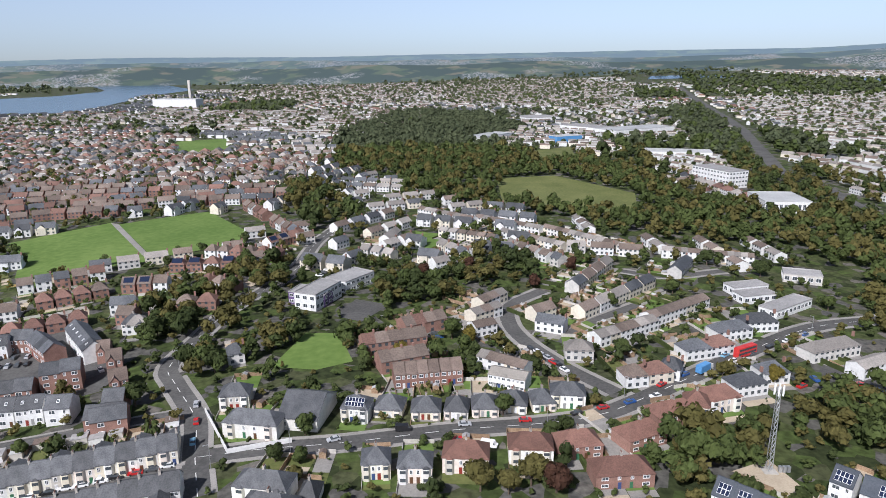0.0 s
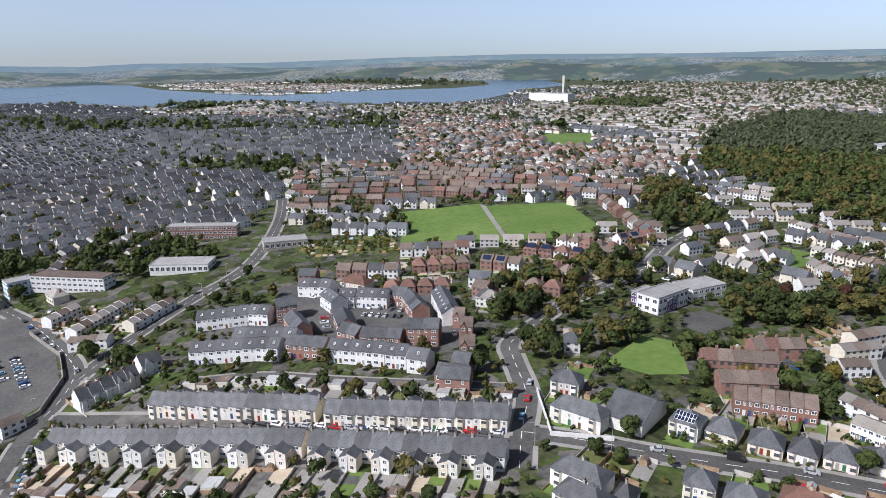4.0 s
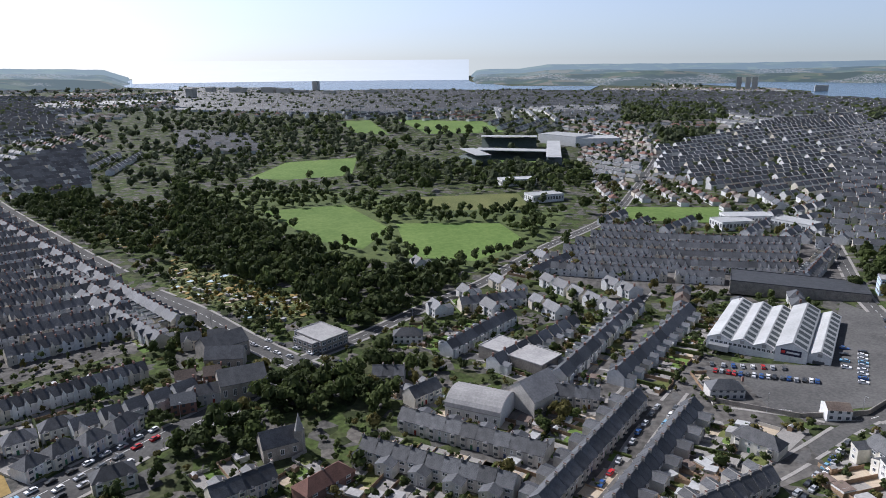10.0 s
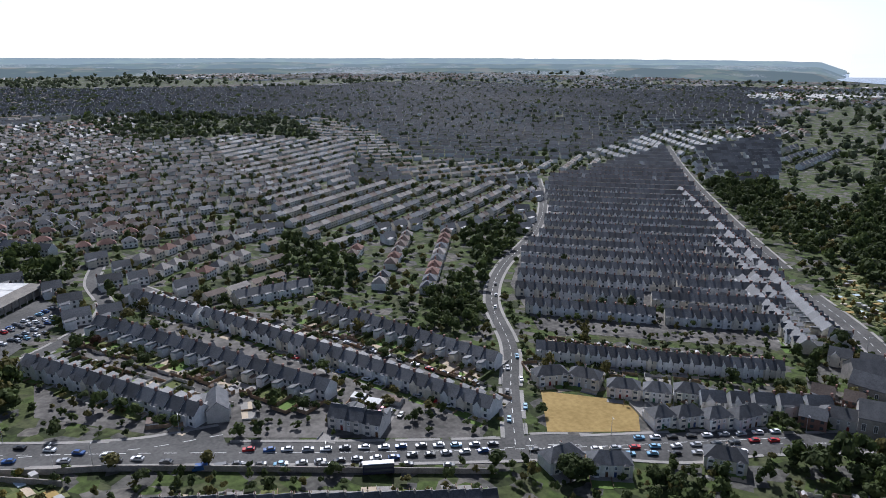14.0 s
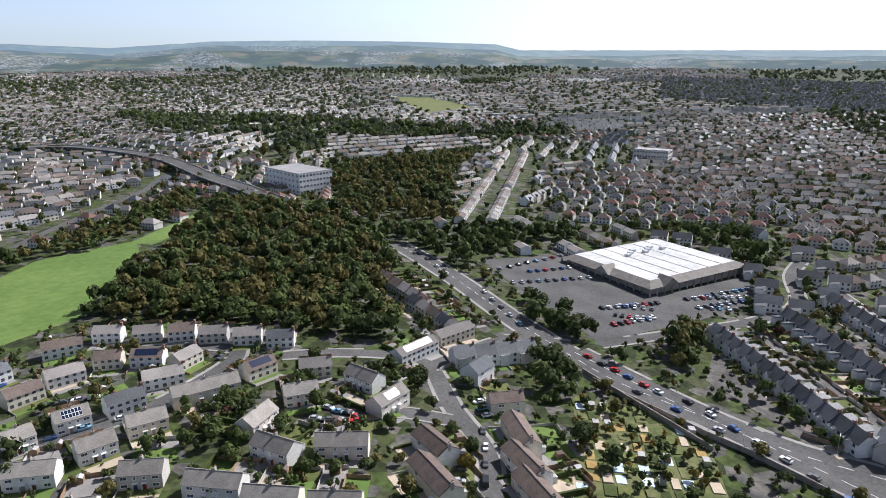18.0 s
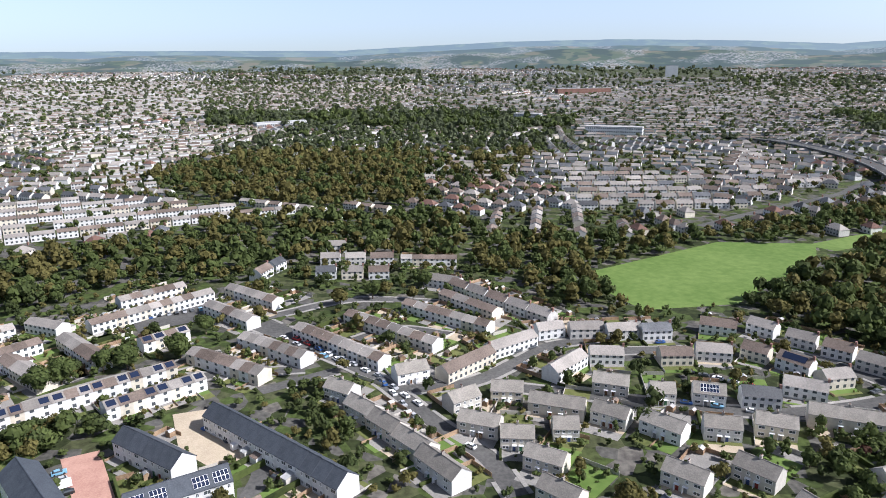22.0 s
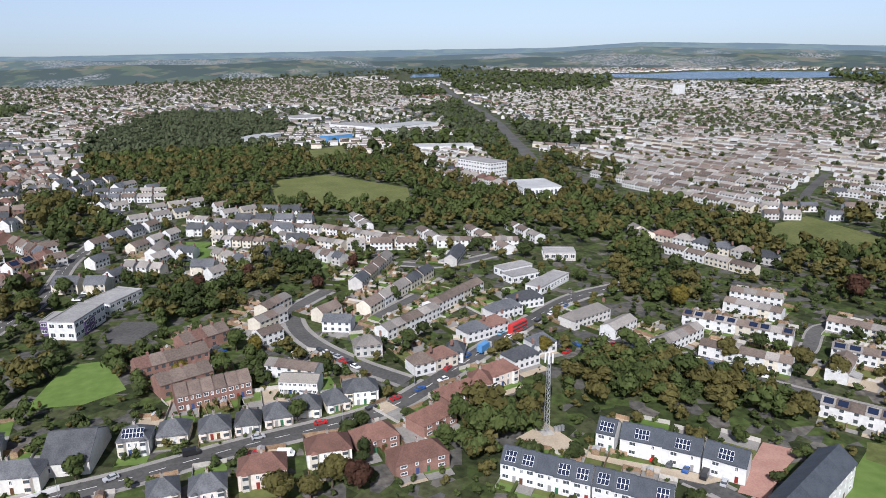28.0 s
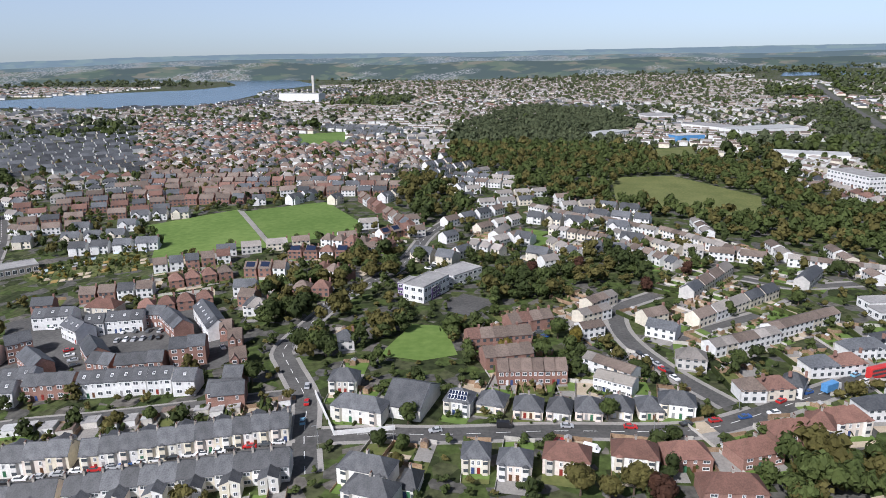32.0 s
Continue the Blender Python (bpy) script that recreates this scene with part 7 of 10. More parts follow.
houses("sm", 222.4, -10.1, 211.4, -17.7, 1)
houses("sm", 211.7, -16.9, 199.4, -24.4, 1)
houses("sm", 199.8, -23.7, 186.2, -32.0, 1)
houses("sm", 187.1, -29.8, 171.1, -38.3, 1)
houses("sm", 243.2, -27.9, 246.2, -40.7, 1)
houses("sm", 164.4, -98.6, 154.4, -106.5, 1)
houses("es", 145.7, -87.7, 132.4, -89.3, 1)
houses("sm", 195.5, -74.5, 193.4, -82.8, 1)
houses("es", 208.2, 60.8, 188.3, 40.4, 4)
houses("ep", 170.6, 52.6, 180.4, 27.0, 5)
houses("es", 171.0, -5.8, 218.8, 35.4, 12)
houses("gt", 126.9, 114.1, 160.9, 129.3, 4)
houses("gt", 168.4, 70.3, 190.4, 84.6, 2)
houses("gt", 147.0, 59.0, 167.8, 70.0, 2)
houses("ep", 107.8, 168.8, 111.8, 164.7, 1)
houses("ep", 113.0, 164.0, 122.2, 155.7, 1)
houses("ep", 122.3, 155.4, 129.9, 147.7, 1)
houses("ep", 131.0, 147.5, 138.5, 138.2, 1)
houses("ep", 72.5, 161.8, 91.8, 145.3, 5)
houses("ep", 92.4, 145.1, 107.7, 131.3, 4)
houses("hd", -260.2, -141.6, -269.5, -126.5, 1)
houses("nt", -172.1, 211, -146.6, 215.3, 5, garden=False)
houses("nt", -145.9, 214.8, -137.3, 216.4, 2, garden=False)
houses("nt", -135.2, 214.2, -127.1, 215.3, 1, garden=False)
houses("nb", -193.1, 208.9, -174.2, 211.5, 3, garden=False)
houses("nb", -117.8, 205.5, -105.8, 207.2, 2, garden=False)
houses("nb", -117, 216.3, -110.1, 217.5, 1, garden=False)
houses("nb", -178.6, 227.6, -167.5, 225.9, 2, garden=False)
houses("nb", -166.7, 225.5, -149, 230, 3, garden=False)
houses("nb", -190.8, 242.9, -179.1, 231.4, 3, garden=False)
houses("nt", -215.1, 262.9, -202.1, 255.4, 3, garden=False)
houses("nt", -207.6, 264, -199.4, 266.3, 2, garden=False)
houses("nt", -199.2, 267.5, -183, 271.2, 3, garden=False)
houses("nb", -184.3, 275.8, -174.8, 275.6, 2, garden=False)
houses("nb", -173.2, 274.2, -157.6, 259.3, 4, garden=False)
houses("nf", -149.5, 235.3, -136.7, 240.2, 2, garden=False)
houses("nt", -161.6, 284.2, -141, 258.8, 6, garden=False)
houses("br", -140.9, 260.5, -136.1, 262.2, 1, garden=False)
houses("br", -132.7, 250.9, -127.4, 253.1, 1, garden=False)
houses("br", -123.5, 232.7, -117.7, 235.6, 1, garden=False)
houses("hd", -142.9, 289.3, -134.1, 290.7, 1, garden=False)
houses("hr", -221.7, 285.6, -206.1, 286.1, 1, garden=False)
houses("nt", -239.1, 270.6, -220.8, 274.5, 3, garden=False)
houses("nt", -232.9, 190.9, -205.1, 202.6, 5, garden=False)
houses("nt", -204.5, 202.8, -194.1, 205.3, 2, garden=False)
houses("nt", -223.6, 208, -194.2, 215.8, 5, garden=False)
houses("nt", -259.5, 217.8, -238.1, 231.9, 5, garden=False)
houses("nt", -237.5, 232.1, -226.6, 234.3, 2, garden=False)
houses("nf", -226.2, 236.5, -219, 243.4, 2, garden=False)
houses("nb", -212.3, 232.4, -196.8, 221.8, 3, garden=False)


# ---- single large buildings and landmarks ----
WET.append(np.array([(-1221, 1545.8), (-830.3, 1511.7), (-890.9, 1844), (-974, 2288.2), (-968, 2773.4), (-1261, 3282.9), (-1746.7, 3532.5), (-1389.6, 2944.3), (-1204, 2462.5), (-1561.8, 1986.3)]))
WET.append(np.array([(-3393, 1317.4), (-3095.3, 1892.7), (-2943.2, 2177.8), (-2240.5, 1835.4), (-1611.3, 1678.6), (-1369.8, 2038.3), (-1283.4, 2368), (-1286.7, 2718.8), (-1739.4, 3461.3), (-1575.9, 3572.3), (-1189.4, 3037.8), (-923.7, 2121.3), (-820.3, 1515.1), (-1134.4, 1475), (-1434, 1492.9), (-1436.6, 1172.2), (-1764.1, 1154.1), (-1943.5, 957.8), (-2176.1, 837.6)]))
WET.append(np.array([(-3266.3, 694), (-3697.8, 1180.6), (-3292.6, 1721.5), (-3180.7, 2413.9), (-2775.9, 2111.4), (-2221.8, 1321.8), (-2178.8, 1050.1), (-2663.7, 942)]))
WET.append(np.array([(-3645.5, -2658.9), (-3853.9, -2582.1), (-4256.1, -1803.8), (-4491.7, -1246.6), (-4407.4, -356.8), (-3569.3, -250.3), (-3030.3, -59.7), (-3034.4, 325.3), (-2527.9, 230.3), (-2701.7, -389.3), (-2476.7, -639.9), (-2656.1, -1329.1), (-3181, -2037.7)]))
warehouse(-336.6, 95.0, -312.0, 144.9, -393.5, 126.8)
supermarket(51.2, -372.7, 3.9, -442.4, 108.7, -421.6)
mast(94.1, 177.9, 27)
flyover(7, 992.2, -603.5, 862.5, -619.5, 753.7, -617.3, 632.6, -585.1, 494.6, -510.7, 402.6, -467.4, 342.6, -443.7, 275.1, -421.7)
stand(-1012.0, -64.6, -997.0, 53.1, 29.8, 9.9, ROOFSHEET)
stand(-1112.6, -61.3, -1113.2, 26.3, 21.7, 14.5, ROOFSHEET)
stand(-940.0, 57.7, -1129.9, 65.4, 21.6, 9.6, ROOFSHEET)
stand(-1029.3, -90.2, -956.0, -61.5, 22.5, 10.0, ROOFSHEET)
flat_block(427.1, -521.2, 372.6, -500.2, 35.4, 18.8, storeys=4, name="office_block", label="white six-sided office block with rows of windows", bays=9, side=12.5)
flat_block(-77.8, 313.6, -59.2, 307.6, 12.0, 6.0, wall="PURPLE", roof="GREYSHEET", name="school_wing", label="school wing with purple cladding and pale roof", side=12.0)
flat_block(-60.5, 307.7, -51.5, 329.2, 12.0, 8.0, roof="GREYSHEET", name="school_wing", label="white three-storey school wing with window bands", side=6.0)
flat_block(-50.7, 333.5, -38.1, 351.6, 14.0, 6.0, name="school_wing", label="white school wing with dark flat roof", side=6.0)
flat_block(-425.7, 131.3, -404.3, 204.1, 26.3, 7.2, storeys=0, wall="STONE", roof="SLATE", name="long_shed", label="long low dark grey depot shed", side=11.9)
pitched_hall(-269.5, -25.7, -262.0, -2.6, 18.9, 5.0, 10.1, WHITE, GREYSHEET, "arched_hall", "hall with barrel-vaulted grey roof and white side", arch=True)
pitched_hall(-269.3, 1.8, -284.3, 14.6, 17.6, 6.3, 13.2, GREYWALL, GREYSHEET, "gabled_hall", "large plain gabled hall with grey roof", windows=False)
flat_block(-310.3, -26.2, -289.0, 4.4, 17.6, 6.3, storeys=0, wall="STONE", name="workshop", label="low grey workshop with flat roof", side=22.7)
flat_block(-328.5, -118.6, -315.5, -100.2, 17.6, 6.3, wall="STONE", roof="GREYSHEET", name="corner_pavilion", label="low corner building with grey flat roof", side=12.6)
flat_block(-315.5, -100.2, -330.6, -90.5, 15.1, 5.4, wall="STONE", roof="GREYSHEET", name="corner_pavilion", label="low corner building with grey flat roof", side=10.1)
church(-297.9, -149.7, -301.9, -131.9, False)
church(-222.8, -94.5, -230.8, -82.7, True)
pitched_hall(-268.9, -131.0, -279.6, -113.7, 15.1, 7.6, 12.6, STONE, SLATE, "stone_hall", "long stone hall with slate roof")
flat_block(-415.3, 213.3, -411.3, 227.3, 11.8, 9.5, storeys=3, wall="PALEBLUE", name="flats", label="pale blue end block of flats", category="flats", side=4.7)
flat_block(-410.6, 225.4, -366.2, 242.8, 11.5, 9.2, storeys=3, roof="BROWNTILE", name="flats", label="long white three-storey block of flats", category="flats", side=4.6)
flat_block(-358.2, 268.4, -327.6, 287.1, 17.6, 5.5, storeys=1, roof="GREYSHEET", name="community_hall", label="white low community hall with grey roof", side=7.7)
flat_block(-412.7, 327.0, -369.8, 353.5, 10.9, 9.8, storeys=3, wall="BROWNBRICK", name="flats", label="dark brick three-storey block of flats", category="flats", side=4.3)
flat_block(-320.0, 328.0, -301.0, 349.6, 14.8, 5.3, storeys=1, wall="STONE", name="low_store", label="low grey store building", side=6.4)
flat_block(255.7, 1036.8, 362.9, 1096.3, 45.2, 9.0, storeys=0, roof="ROOFSHEET", name="industrial_shed", label="large white industrial shed", side=25.1)
flat_block(190.1, 1148.8, 261.2, 1059.7, 40.1, 8.0, storeys=0, roof="GREYSHEET", name="industrial_shed", label="long pale grey industrial shed", side=20.0)
flat_block(152.2, 1285.6, 213.0, 1304.4, 60.0, 8.0, storeys=0, roof="GREYSHEET", name="industrial_shed", label="grey industrial shed with flat roof", side=25.0)
flat_block(50.7, 963.0, 100.0, 1029.8, 30.0, 8.0, storeys=0, roof="ROOFSHEET", name="industrial_shed", label="white industrial shed among trees", side=15.0)
flat_block(157.2, 970.2, 196.2, 988.7, 20.0, 8.0, storeys=0, wall="BLUE", roof="ROOFSHEET", name="industrial_shed", label="blue and white industrial shed", side=10.0)
flat_block(238.7, 825.8, 312.3, 806.5, 30.2, 7.1, storeys=0, roof="ROOFSHEET", name="industrial_shed", label="pale industrial shed with flat roof", side=14.1)
flat_block(239.3, 662.1, 257.3, 618.4, 22.2, 15.1, storeys=4, name="office_building", label="white office building with window bands", bays=12, side=10.1)
flat_block(244.7, 518.9, 278.9, 515.9, 40.6, 9.1, storeys=1, roof="ROOFSHEET", name="retail_shed", label="pale retail shed with white roof", side=20.3)
flat_block(-695.7, 1682.5, -588.3, 1672.0, 40.0, 24.0, storeys=0, roof="ROOFSHEET", name="dock_hall", label="huge white dockyard hall by the water", side=30.0)
flat_block(-676.6, 1888.8, -670.3, 1888.1, 4.0, 62.0, storeys=0, wall="CONCRETE", name="tall_chimney", label="tall slender concrete chimney", category="chimney")
flat_block(144.5, 330.4, 163.7, 335.3, 9.1, 4.1, storeys=1, name="school_unit", label="long low white school unit", side=3.0)
flat_block(144.2, 318.2, 162.3, 322.8, 9.1, 4.1, storeys=1, name="school_unit", label="long low white school unit", side=3.0)
flat_block(150.6, 298.5, 175.3, 315.4, 9.2, 4.1, storeys=1, name="school_unit", label="long low pale school unit", side=3.1)
flat_block(180.3, 352.0, 197.8, 345.2, 12.2, 4.6, storeys=1, wall="GREYWALL", roof="GREYSHEET", name="school_hall", label="grey school hall with flat roof", side=7.1)
pitched_hall(-52.3, 210.1, -39.1, 207.8, 20.0, 4.0, 9.0, RENDER, SLATE, "hall", "low hall with broad grey roof")
flat_block(-2614.7, 754.5, -2610.0, 770.5, 20.0, 46.0, storeys=0, wall="CONCRETE", name="tower_block", label="grey residential tower block", category="tower")
flat_block(-2606.4, 782.5, -2601.7, 798.4, 20.0, 46.0, storeys=0, wall="CONCRETE", name="tower_block", label="grey residential tower block", category="tower")
flat_block(-2600.5, 802.4, -2595.1, 820.2, 20.0, 46.0, storeys=0, wall="CONCRETE", name="tower_block", label="grey residential tower block", category="tower")
flat_block(-2543.9, 992.2, -2532.4, 1030.7, 20.0, 19.2, storeys=0, wall="CONCRETE", name="city_block", label="tall pale grey city building", category="building")
flat_block(-2503.9, -744.4, -2499.2, -726.2, 20.0, 38.5, storeys=0, wall="CONCRETE", name="city_block", label="tall pale grey city building", category="building")
flat_block(-2326.7, -870.4, -2315.1, -823.4, 20.0, 24.8, storeys=0, wall="CONCRETE", name="city_block", label="tall pale grey city building", category="building")
flat_block(-2312.8, -814.1, -2299.1, -758.2, 20.0, 22.0, storeys=0, wall="CONCRETE", name="city_block", label="tall pale grey city building", category="building")
flat_block(-2357.1, -993.9, -2343.0, -936.6, 20.0, 22.0, storeys=0, wall="CONCRETE", name="city_block", label="tall pale grey city building", category="building")
flat_block(-2380.8, -1090.3, -2373.6, -1061.2, 20.0, 22.0, storeys=0, wall="CONCRETE", name="city_block", label="tall pale grey city building", category="building")
flat_block(-2024.0, -988.2, -2018.5, -963.7, 20.0, 33.0, storeys=0, wall="CONCRETE", name="city_block", label="tall pale grey city building", category="building")
flat_block(-2269.6, -638.6, -2260.7, -602.1, 20.0, 16.5, storeys=0, wall="CONCRETE", name="city_block", label="tall pale grey city building", category="building")
flat_block(-2337.6, -516.4, -2318.7, -441.8, 20.0, 15.4, storeys=0, wall="CONCRETE", name="city_block", label="tall pale grey city building", category="building")
flat_block(-2296.8, -748.9, -2285.4, -702.7, 20.0, 16.5, storeys=0, wall="CONCRETE", name="city_block", label="tall pale grey city building", category="building")
flat_block(-1174.9, 29.9, -1126.6, 88.0, 48.0, 14.4, storeys=0, roof="ROOFSHEET", name="leisure_hall", label="white leisure hall with flat roof", side=24.0)
flat_block(-1126.6, 88.0, -1137.3, 159.0, 47.6, 11.9, storeys=0, roof="ROOFSHEET", name="leisure_hall", label="white leisure hall with flat roof", side=23.8)
flat_block(-711.1, 13.6, -727.8, 45.8, 20.2, 7.6, storeys=1, roof="ROOFSHEET", name="low_school", label="low pale building with flat roof", side=7.6)
flat_block(-805.0, -20.3, -818.2, 19.5, 20.2, 7.6, storeys=1, roof="ROOFSHEET", name="low_school", label="low pale building with flat roof", side=7.6)
flat_block(-617.4, 182.2, -623.6, 222.0, 19.7, 7.4, storeys=1, roof="ROOFSHEET", name="low_school", label="low pale building with flat roof", side=7.4)
flat_block(-607.1, 216.3, -581.8, 238.6, 19.5, 7.3, storeys=1, roof="ROOFSHEET", name="low_school", label="low pale building with flat roof", side=7.3)
flat_block(-596.2, 171.0, -604.9, 199.7, 19.8, 7.4, storeys=1, roof="ROOFSHEET", name="low_school", label="low pale building with flat roof", side=7.4)
flat_block(715.0, 401.3, 747.9, 377.7, 16.5, 12.4, storeys=2, wall="BRICK", name="block", label="red brick block with flat roof")
flat_block(1200.1, 1617.0, 1222.0, 1598.3, 20.0, 30.0, storeys=0, name="tower_block", label="white residential tower block", category="tower")
flat_block(1889.3, -693.8, 1885.2, -849.8, 24.0, 16.0, storeys=0, wall="BROWNBRICK", name="hospital_block", label="long brown hospital block")
flat_block(2426.7, -1309.5, 2408.4, -1348.9, 16.0, 40.0, storeys=0, name="tower_block", label="white residential tower block far off", category="tower")
flat_block(1028.9, -428.6, 985.0, -502.0, 25.1, 14.7, storeys=3, name="flats", label="white blocks of flats", category="flats")
flat_block(1269.8, -386.3, 1247.0, -428.5, 24.7, 14.4, storeys=3, name="flats", label="white blocks of flats", category="flats")
flat_block(1239.7, 84.8, 1269.8, -1.9, 24.5, 9.2, storeys=1, roof="ROOFSHEET", name="school", label="long white school building")
flat_block(1185.0, 1590.7, 1191.3, 1569.4, 20.0, 30.0, storeys=0, name="tower_block", label="white residential tower block", category="tower")
flat_block(980.6, 763.3, 1035.4, 690.8, 24.4, 10.2, storeys=1, roof="ROOFSHEET", name="school", label="long white school building")
flat_block(1068.4, 653.9, 1079.3, 622.3, 24.4, 10.2, storeys=1, roof="ROOFSHEET", name="school", label="low white school building far off")
flat_block(149.3, -875.4, 108.3, -870.4, 20.3, 15.8, storeys=3, wall="GREYWALL", name="grey_block", label="grey flat-roofed block on the hill")
coach(115.3, 254.8, 125.7, 260.6)
coach(93.6, 238.2, 103.3, 245.7, False)
coach(-81.6, -194.7, -92.2, -190, paint=SIGN)
long_wall(1.6, 0.3, WHITE, "white rendered garden wall along the corner", -81.8, 213.4, -69.0, 191.6, -66.4, 187.1, -47.8, 192.3)
long_wall(2.2, 0.4, STONE, "grey stone wall beside the dual carriageway", 55.0, -257.3, 10.5, -236.2, -3.8, -231.1, -124.6, -175.2)
long_wall(2.2, 0.4, STONE, "curved grey stone wall round the car park", -282.0, 82.6, -263.6, 113.6, -263.2, 138.6, -281.0, 160.4, -306.3, 175.1, -348.9, 186.0)
long_wall(2.2, 0.4, STONE, "stone wall beside the allotments", 61.1, -263.7, 37.2, -247.1, 14.9, -232.0, 7.0, -226.5)
beds(20, 59.8, -240.9, 22.5, -245.4, 7.0, -226.5, 0.1, -202.3, 44.4, -177.6, 46.2, -204.9)
beds(70, -480.2, -261.1, -443.0, -197.8, -388.1, -113.3, -356.6, -128.6, -400.7, -221.9)
beds(30, -312.5, 345.2, -263.6, 398.0, -231.7, 356.1, -282.7, 327.9)
garden_circle(148.6, 90.1, 17.5, -66)
WET.append(np.array([(772.3, 2701.1), (1073, 2626.9), (1114.4, 2788.2), (841, 2908.4)]))
WET.append(np.array([(1370.8, 2378.9), (1556.5, 2118.8), (1907.3, 1894.8), (2377.3, 1788.1), (2321.8, 2021.3), (1951.6, 2411.4), (1585.7, 2388.3), (1493.2, 2498.4)]))
pitched_hall(-302.9, -154.3, -319.5, -140.2, 15.1, 7.6, 12.6, STONE, SLATE, "chapel_hall", "dark stone chapel hall with slate roof")
beds(20, -394.1, -191.9, -437.3, -196.4, -371.3, -137.3, -337.3, -126.8, -359.5, -152.8)
beds(20, -531.2, -354.8, -568.1, -346.6, -523.3, -273.4, -503.0, -267.9, -508.9, -327.6)


# ---- streets farther off ----
far_row("streets of houses in the middle distance", "hipped", -141.3, 288.2, -131.8, 290.8, 1)
far_row("streets of houses in the middle distance", "terrace", -249.9, 146.1, -244.3, 169.7, 5)
far_row("streets of houses in the middle distance", "terrace", -248.1, 174.0, -245.6, 182.7, 1)
far_row("streets of houses in the middle distance", "white", -347.7, 194.6, -350.2, 213.4, 3)
far_row("streets of houses in the middle distance", "white", -318.7, 189.3, -326.1, 227.6, 7)
far_row("streets of houses in the middle distance", "white", -295.2, 204.6, -299.3, 234.2, 6)
far_row("streets of houses in the middle distance", "white", -307.9, 182.4, -291.1, 191.5, 4)
far_row("streets of houses in the middle distance", "brick", -227, 349, -188.8, 370, 5, gap=1.2)
far_row("streets of houses in the middle distance", "villa", -202.4, 323.1, -174.2, 341.7, 4, gap=1.2)
far_row("streets of houses in the middle distance", "brick", -238.6, 301.2, -204.1, 313.8, 4, gap=1.2)
far_row("streets of houses in the middle distance", "villa", -196.5, 285.7, -164.8, 301.5, 4, gap=1.2)
far_row("streets of houses in the middle distance", "brick", -253.4, 286.2, -243.9, 289.8, 1, gap=0)
far_row("streets of houses in the middle distance", "villa", -155.9, 378.3, -118, 380.6, 4, gap=1.2, solar=True)
far_row("streets of houses in the middle distance", "brick", -168, 344.2, -143.7, 346.1, 3, gap=1.2, solar=True)
far_row("streets of houses in the middle distance", "villa", -128.8, 314.1, -109.1, 316.4, 2, gap=1.2)
far_row("streets of houses in the middle distance", "brick", -111.2, 418.5, -96.2, 439.7, 3, gap=1.2, solar=True)
far_row("streets of houses in the middle distance", "villa", -144.5, 407.4, -95.9, 397.6, 6, gap=1.2)
far_row("streets of houses in the middle distance", "brick", -159.8, 313.7, -148.7, 316.3, 1, gap=0)
far_row("streets of houses in the middle distance", "villa", -126.9, 349.2, -105.8, 338, 3, gap=1.2)
far_row("streets of houses in the middle distance", "brick", -150.1, 301.3, -141.9, 300.4, 1, gap=0)
suburb("suburban houses with gardens in the distance", "brick", [(-183.9, 545.3), (-142.3, 542.0), (-99.3, 482.3), (-99.1, 442.5), (-135.7, 467.6)], -58, seed=3, pitch=22, unit=9, gap=3, trees_share=0.05)
far_row("streets of houses in the middle distance", "hipped", 101.0, 225.3, 113.8, 229.0, 1)
far_row("streets of houses in the middle distance", "hipped", 116.3, 236.1, 126.2, 237.9, 1)
far_row("streets of houses in the middle distance", "hipped", 47.5, 255.4, 58.5, 254.3, 1)
far_row("streets of houses in the middle distance", "semis", 40.8, 285.8, 52.2, 280.3, 1)
far_row("streets of houses in the middle distance", "semis", 38.9, 294.5, 48.9, 302.0, 1)
far_row("streets of houses in the middle distance", "white", 61.4, 266.1, 91.2, 286.2, 6)
far_row("streets of houses in the middle distance", "white", 89.5, 288.9, 123.9, 314.9, 7)
far_row("streets of houses in the middle distance", "semis", 60.1, 295.9, 106.5, 343.9, 5, gap=1)
far_row("streets of houses in the middle distance", "semis", 63.8, 331.4, 92.3, 377.8, 4, gap=1)
far_row("streets of houses in the middle distance", "white", 15.5, 308.8, 28.0, 322.9, 3)
far_row("streets of houses in the middle distance", "white", 11.4, 292.7, 24.4, 303.7, 3)
far_row("streets of houses in the middle distance", "white", 11.5, 277.5, 20.8, 282.7, 1)
far_row("streets of houses in the middle distance", "white", 14.1, 248.8, 30.9, 237.1, 5)
far_row("streets of houses in the middle distance", "brown", -33.9, 260.3, -8.7, 269.0, 5)
far_row("streets of houses in the middle distance", "brown", -25.6, 243.3, -7.8, 250.6, 4)
far_row("streets of houses in the middle distance", "brown", -18.7, 279.0, -1.2, 289.1, 4)
far_row("streets of houses in the middle distance", "hipped", 64.2, 231.6, 72.8, 233.2, 1)
far_row("streets of houses in the middle distance", "hipped", 72.7, 234.1, 82.7, 236.8, 1)
far_row("streets of houses in the middle distance", "hipped", 81.6, 240.8, 88.2, 237.5, 1)
far_row("streets of houses in the middle distance", "hipped", 93.5, 255.2, 104.8, 258.4, 1)
far_row("streets of houses in the middle distance", "hipped", 103.7, 258.3, 115.2, 262.8, 1)
far_row("streets of houses in the middle distance", "hipped", 113.6, 274.8, 129.9, 279.2, 1)
far_row("streets of houses in the middle distance", "hipped", 129.2, 285.7, 145.4, 287.6, 1)
far_row("streets of houses in the middle distance", "hipped", 143.3, 255.2, 166.3, 263.2, 1)
far_row("streets of houses in the middle distance", "white", 154.5, 240.3, 170.6, 248.3, 1)
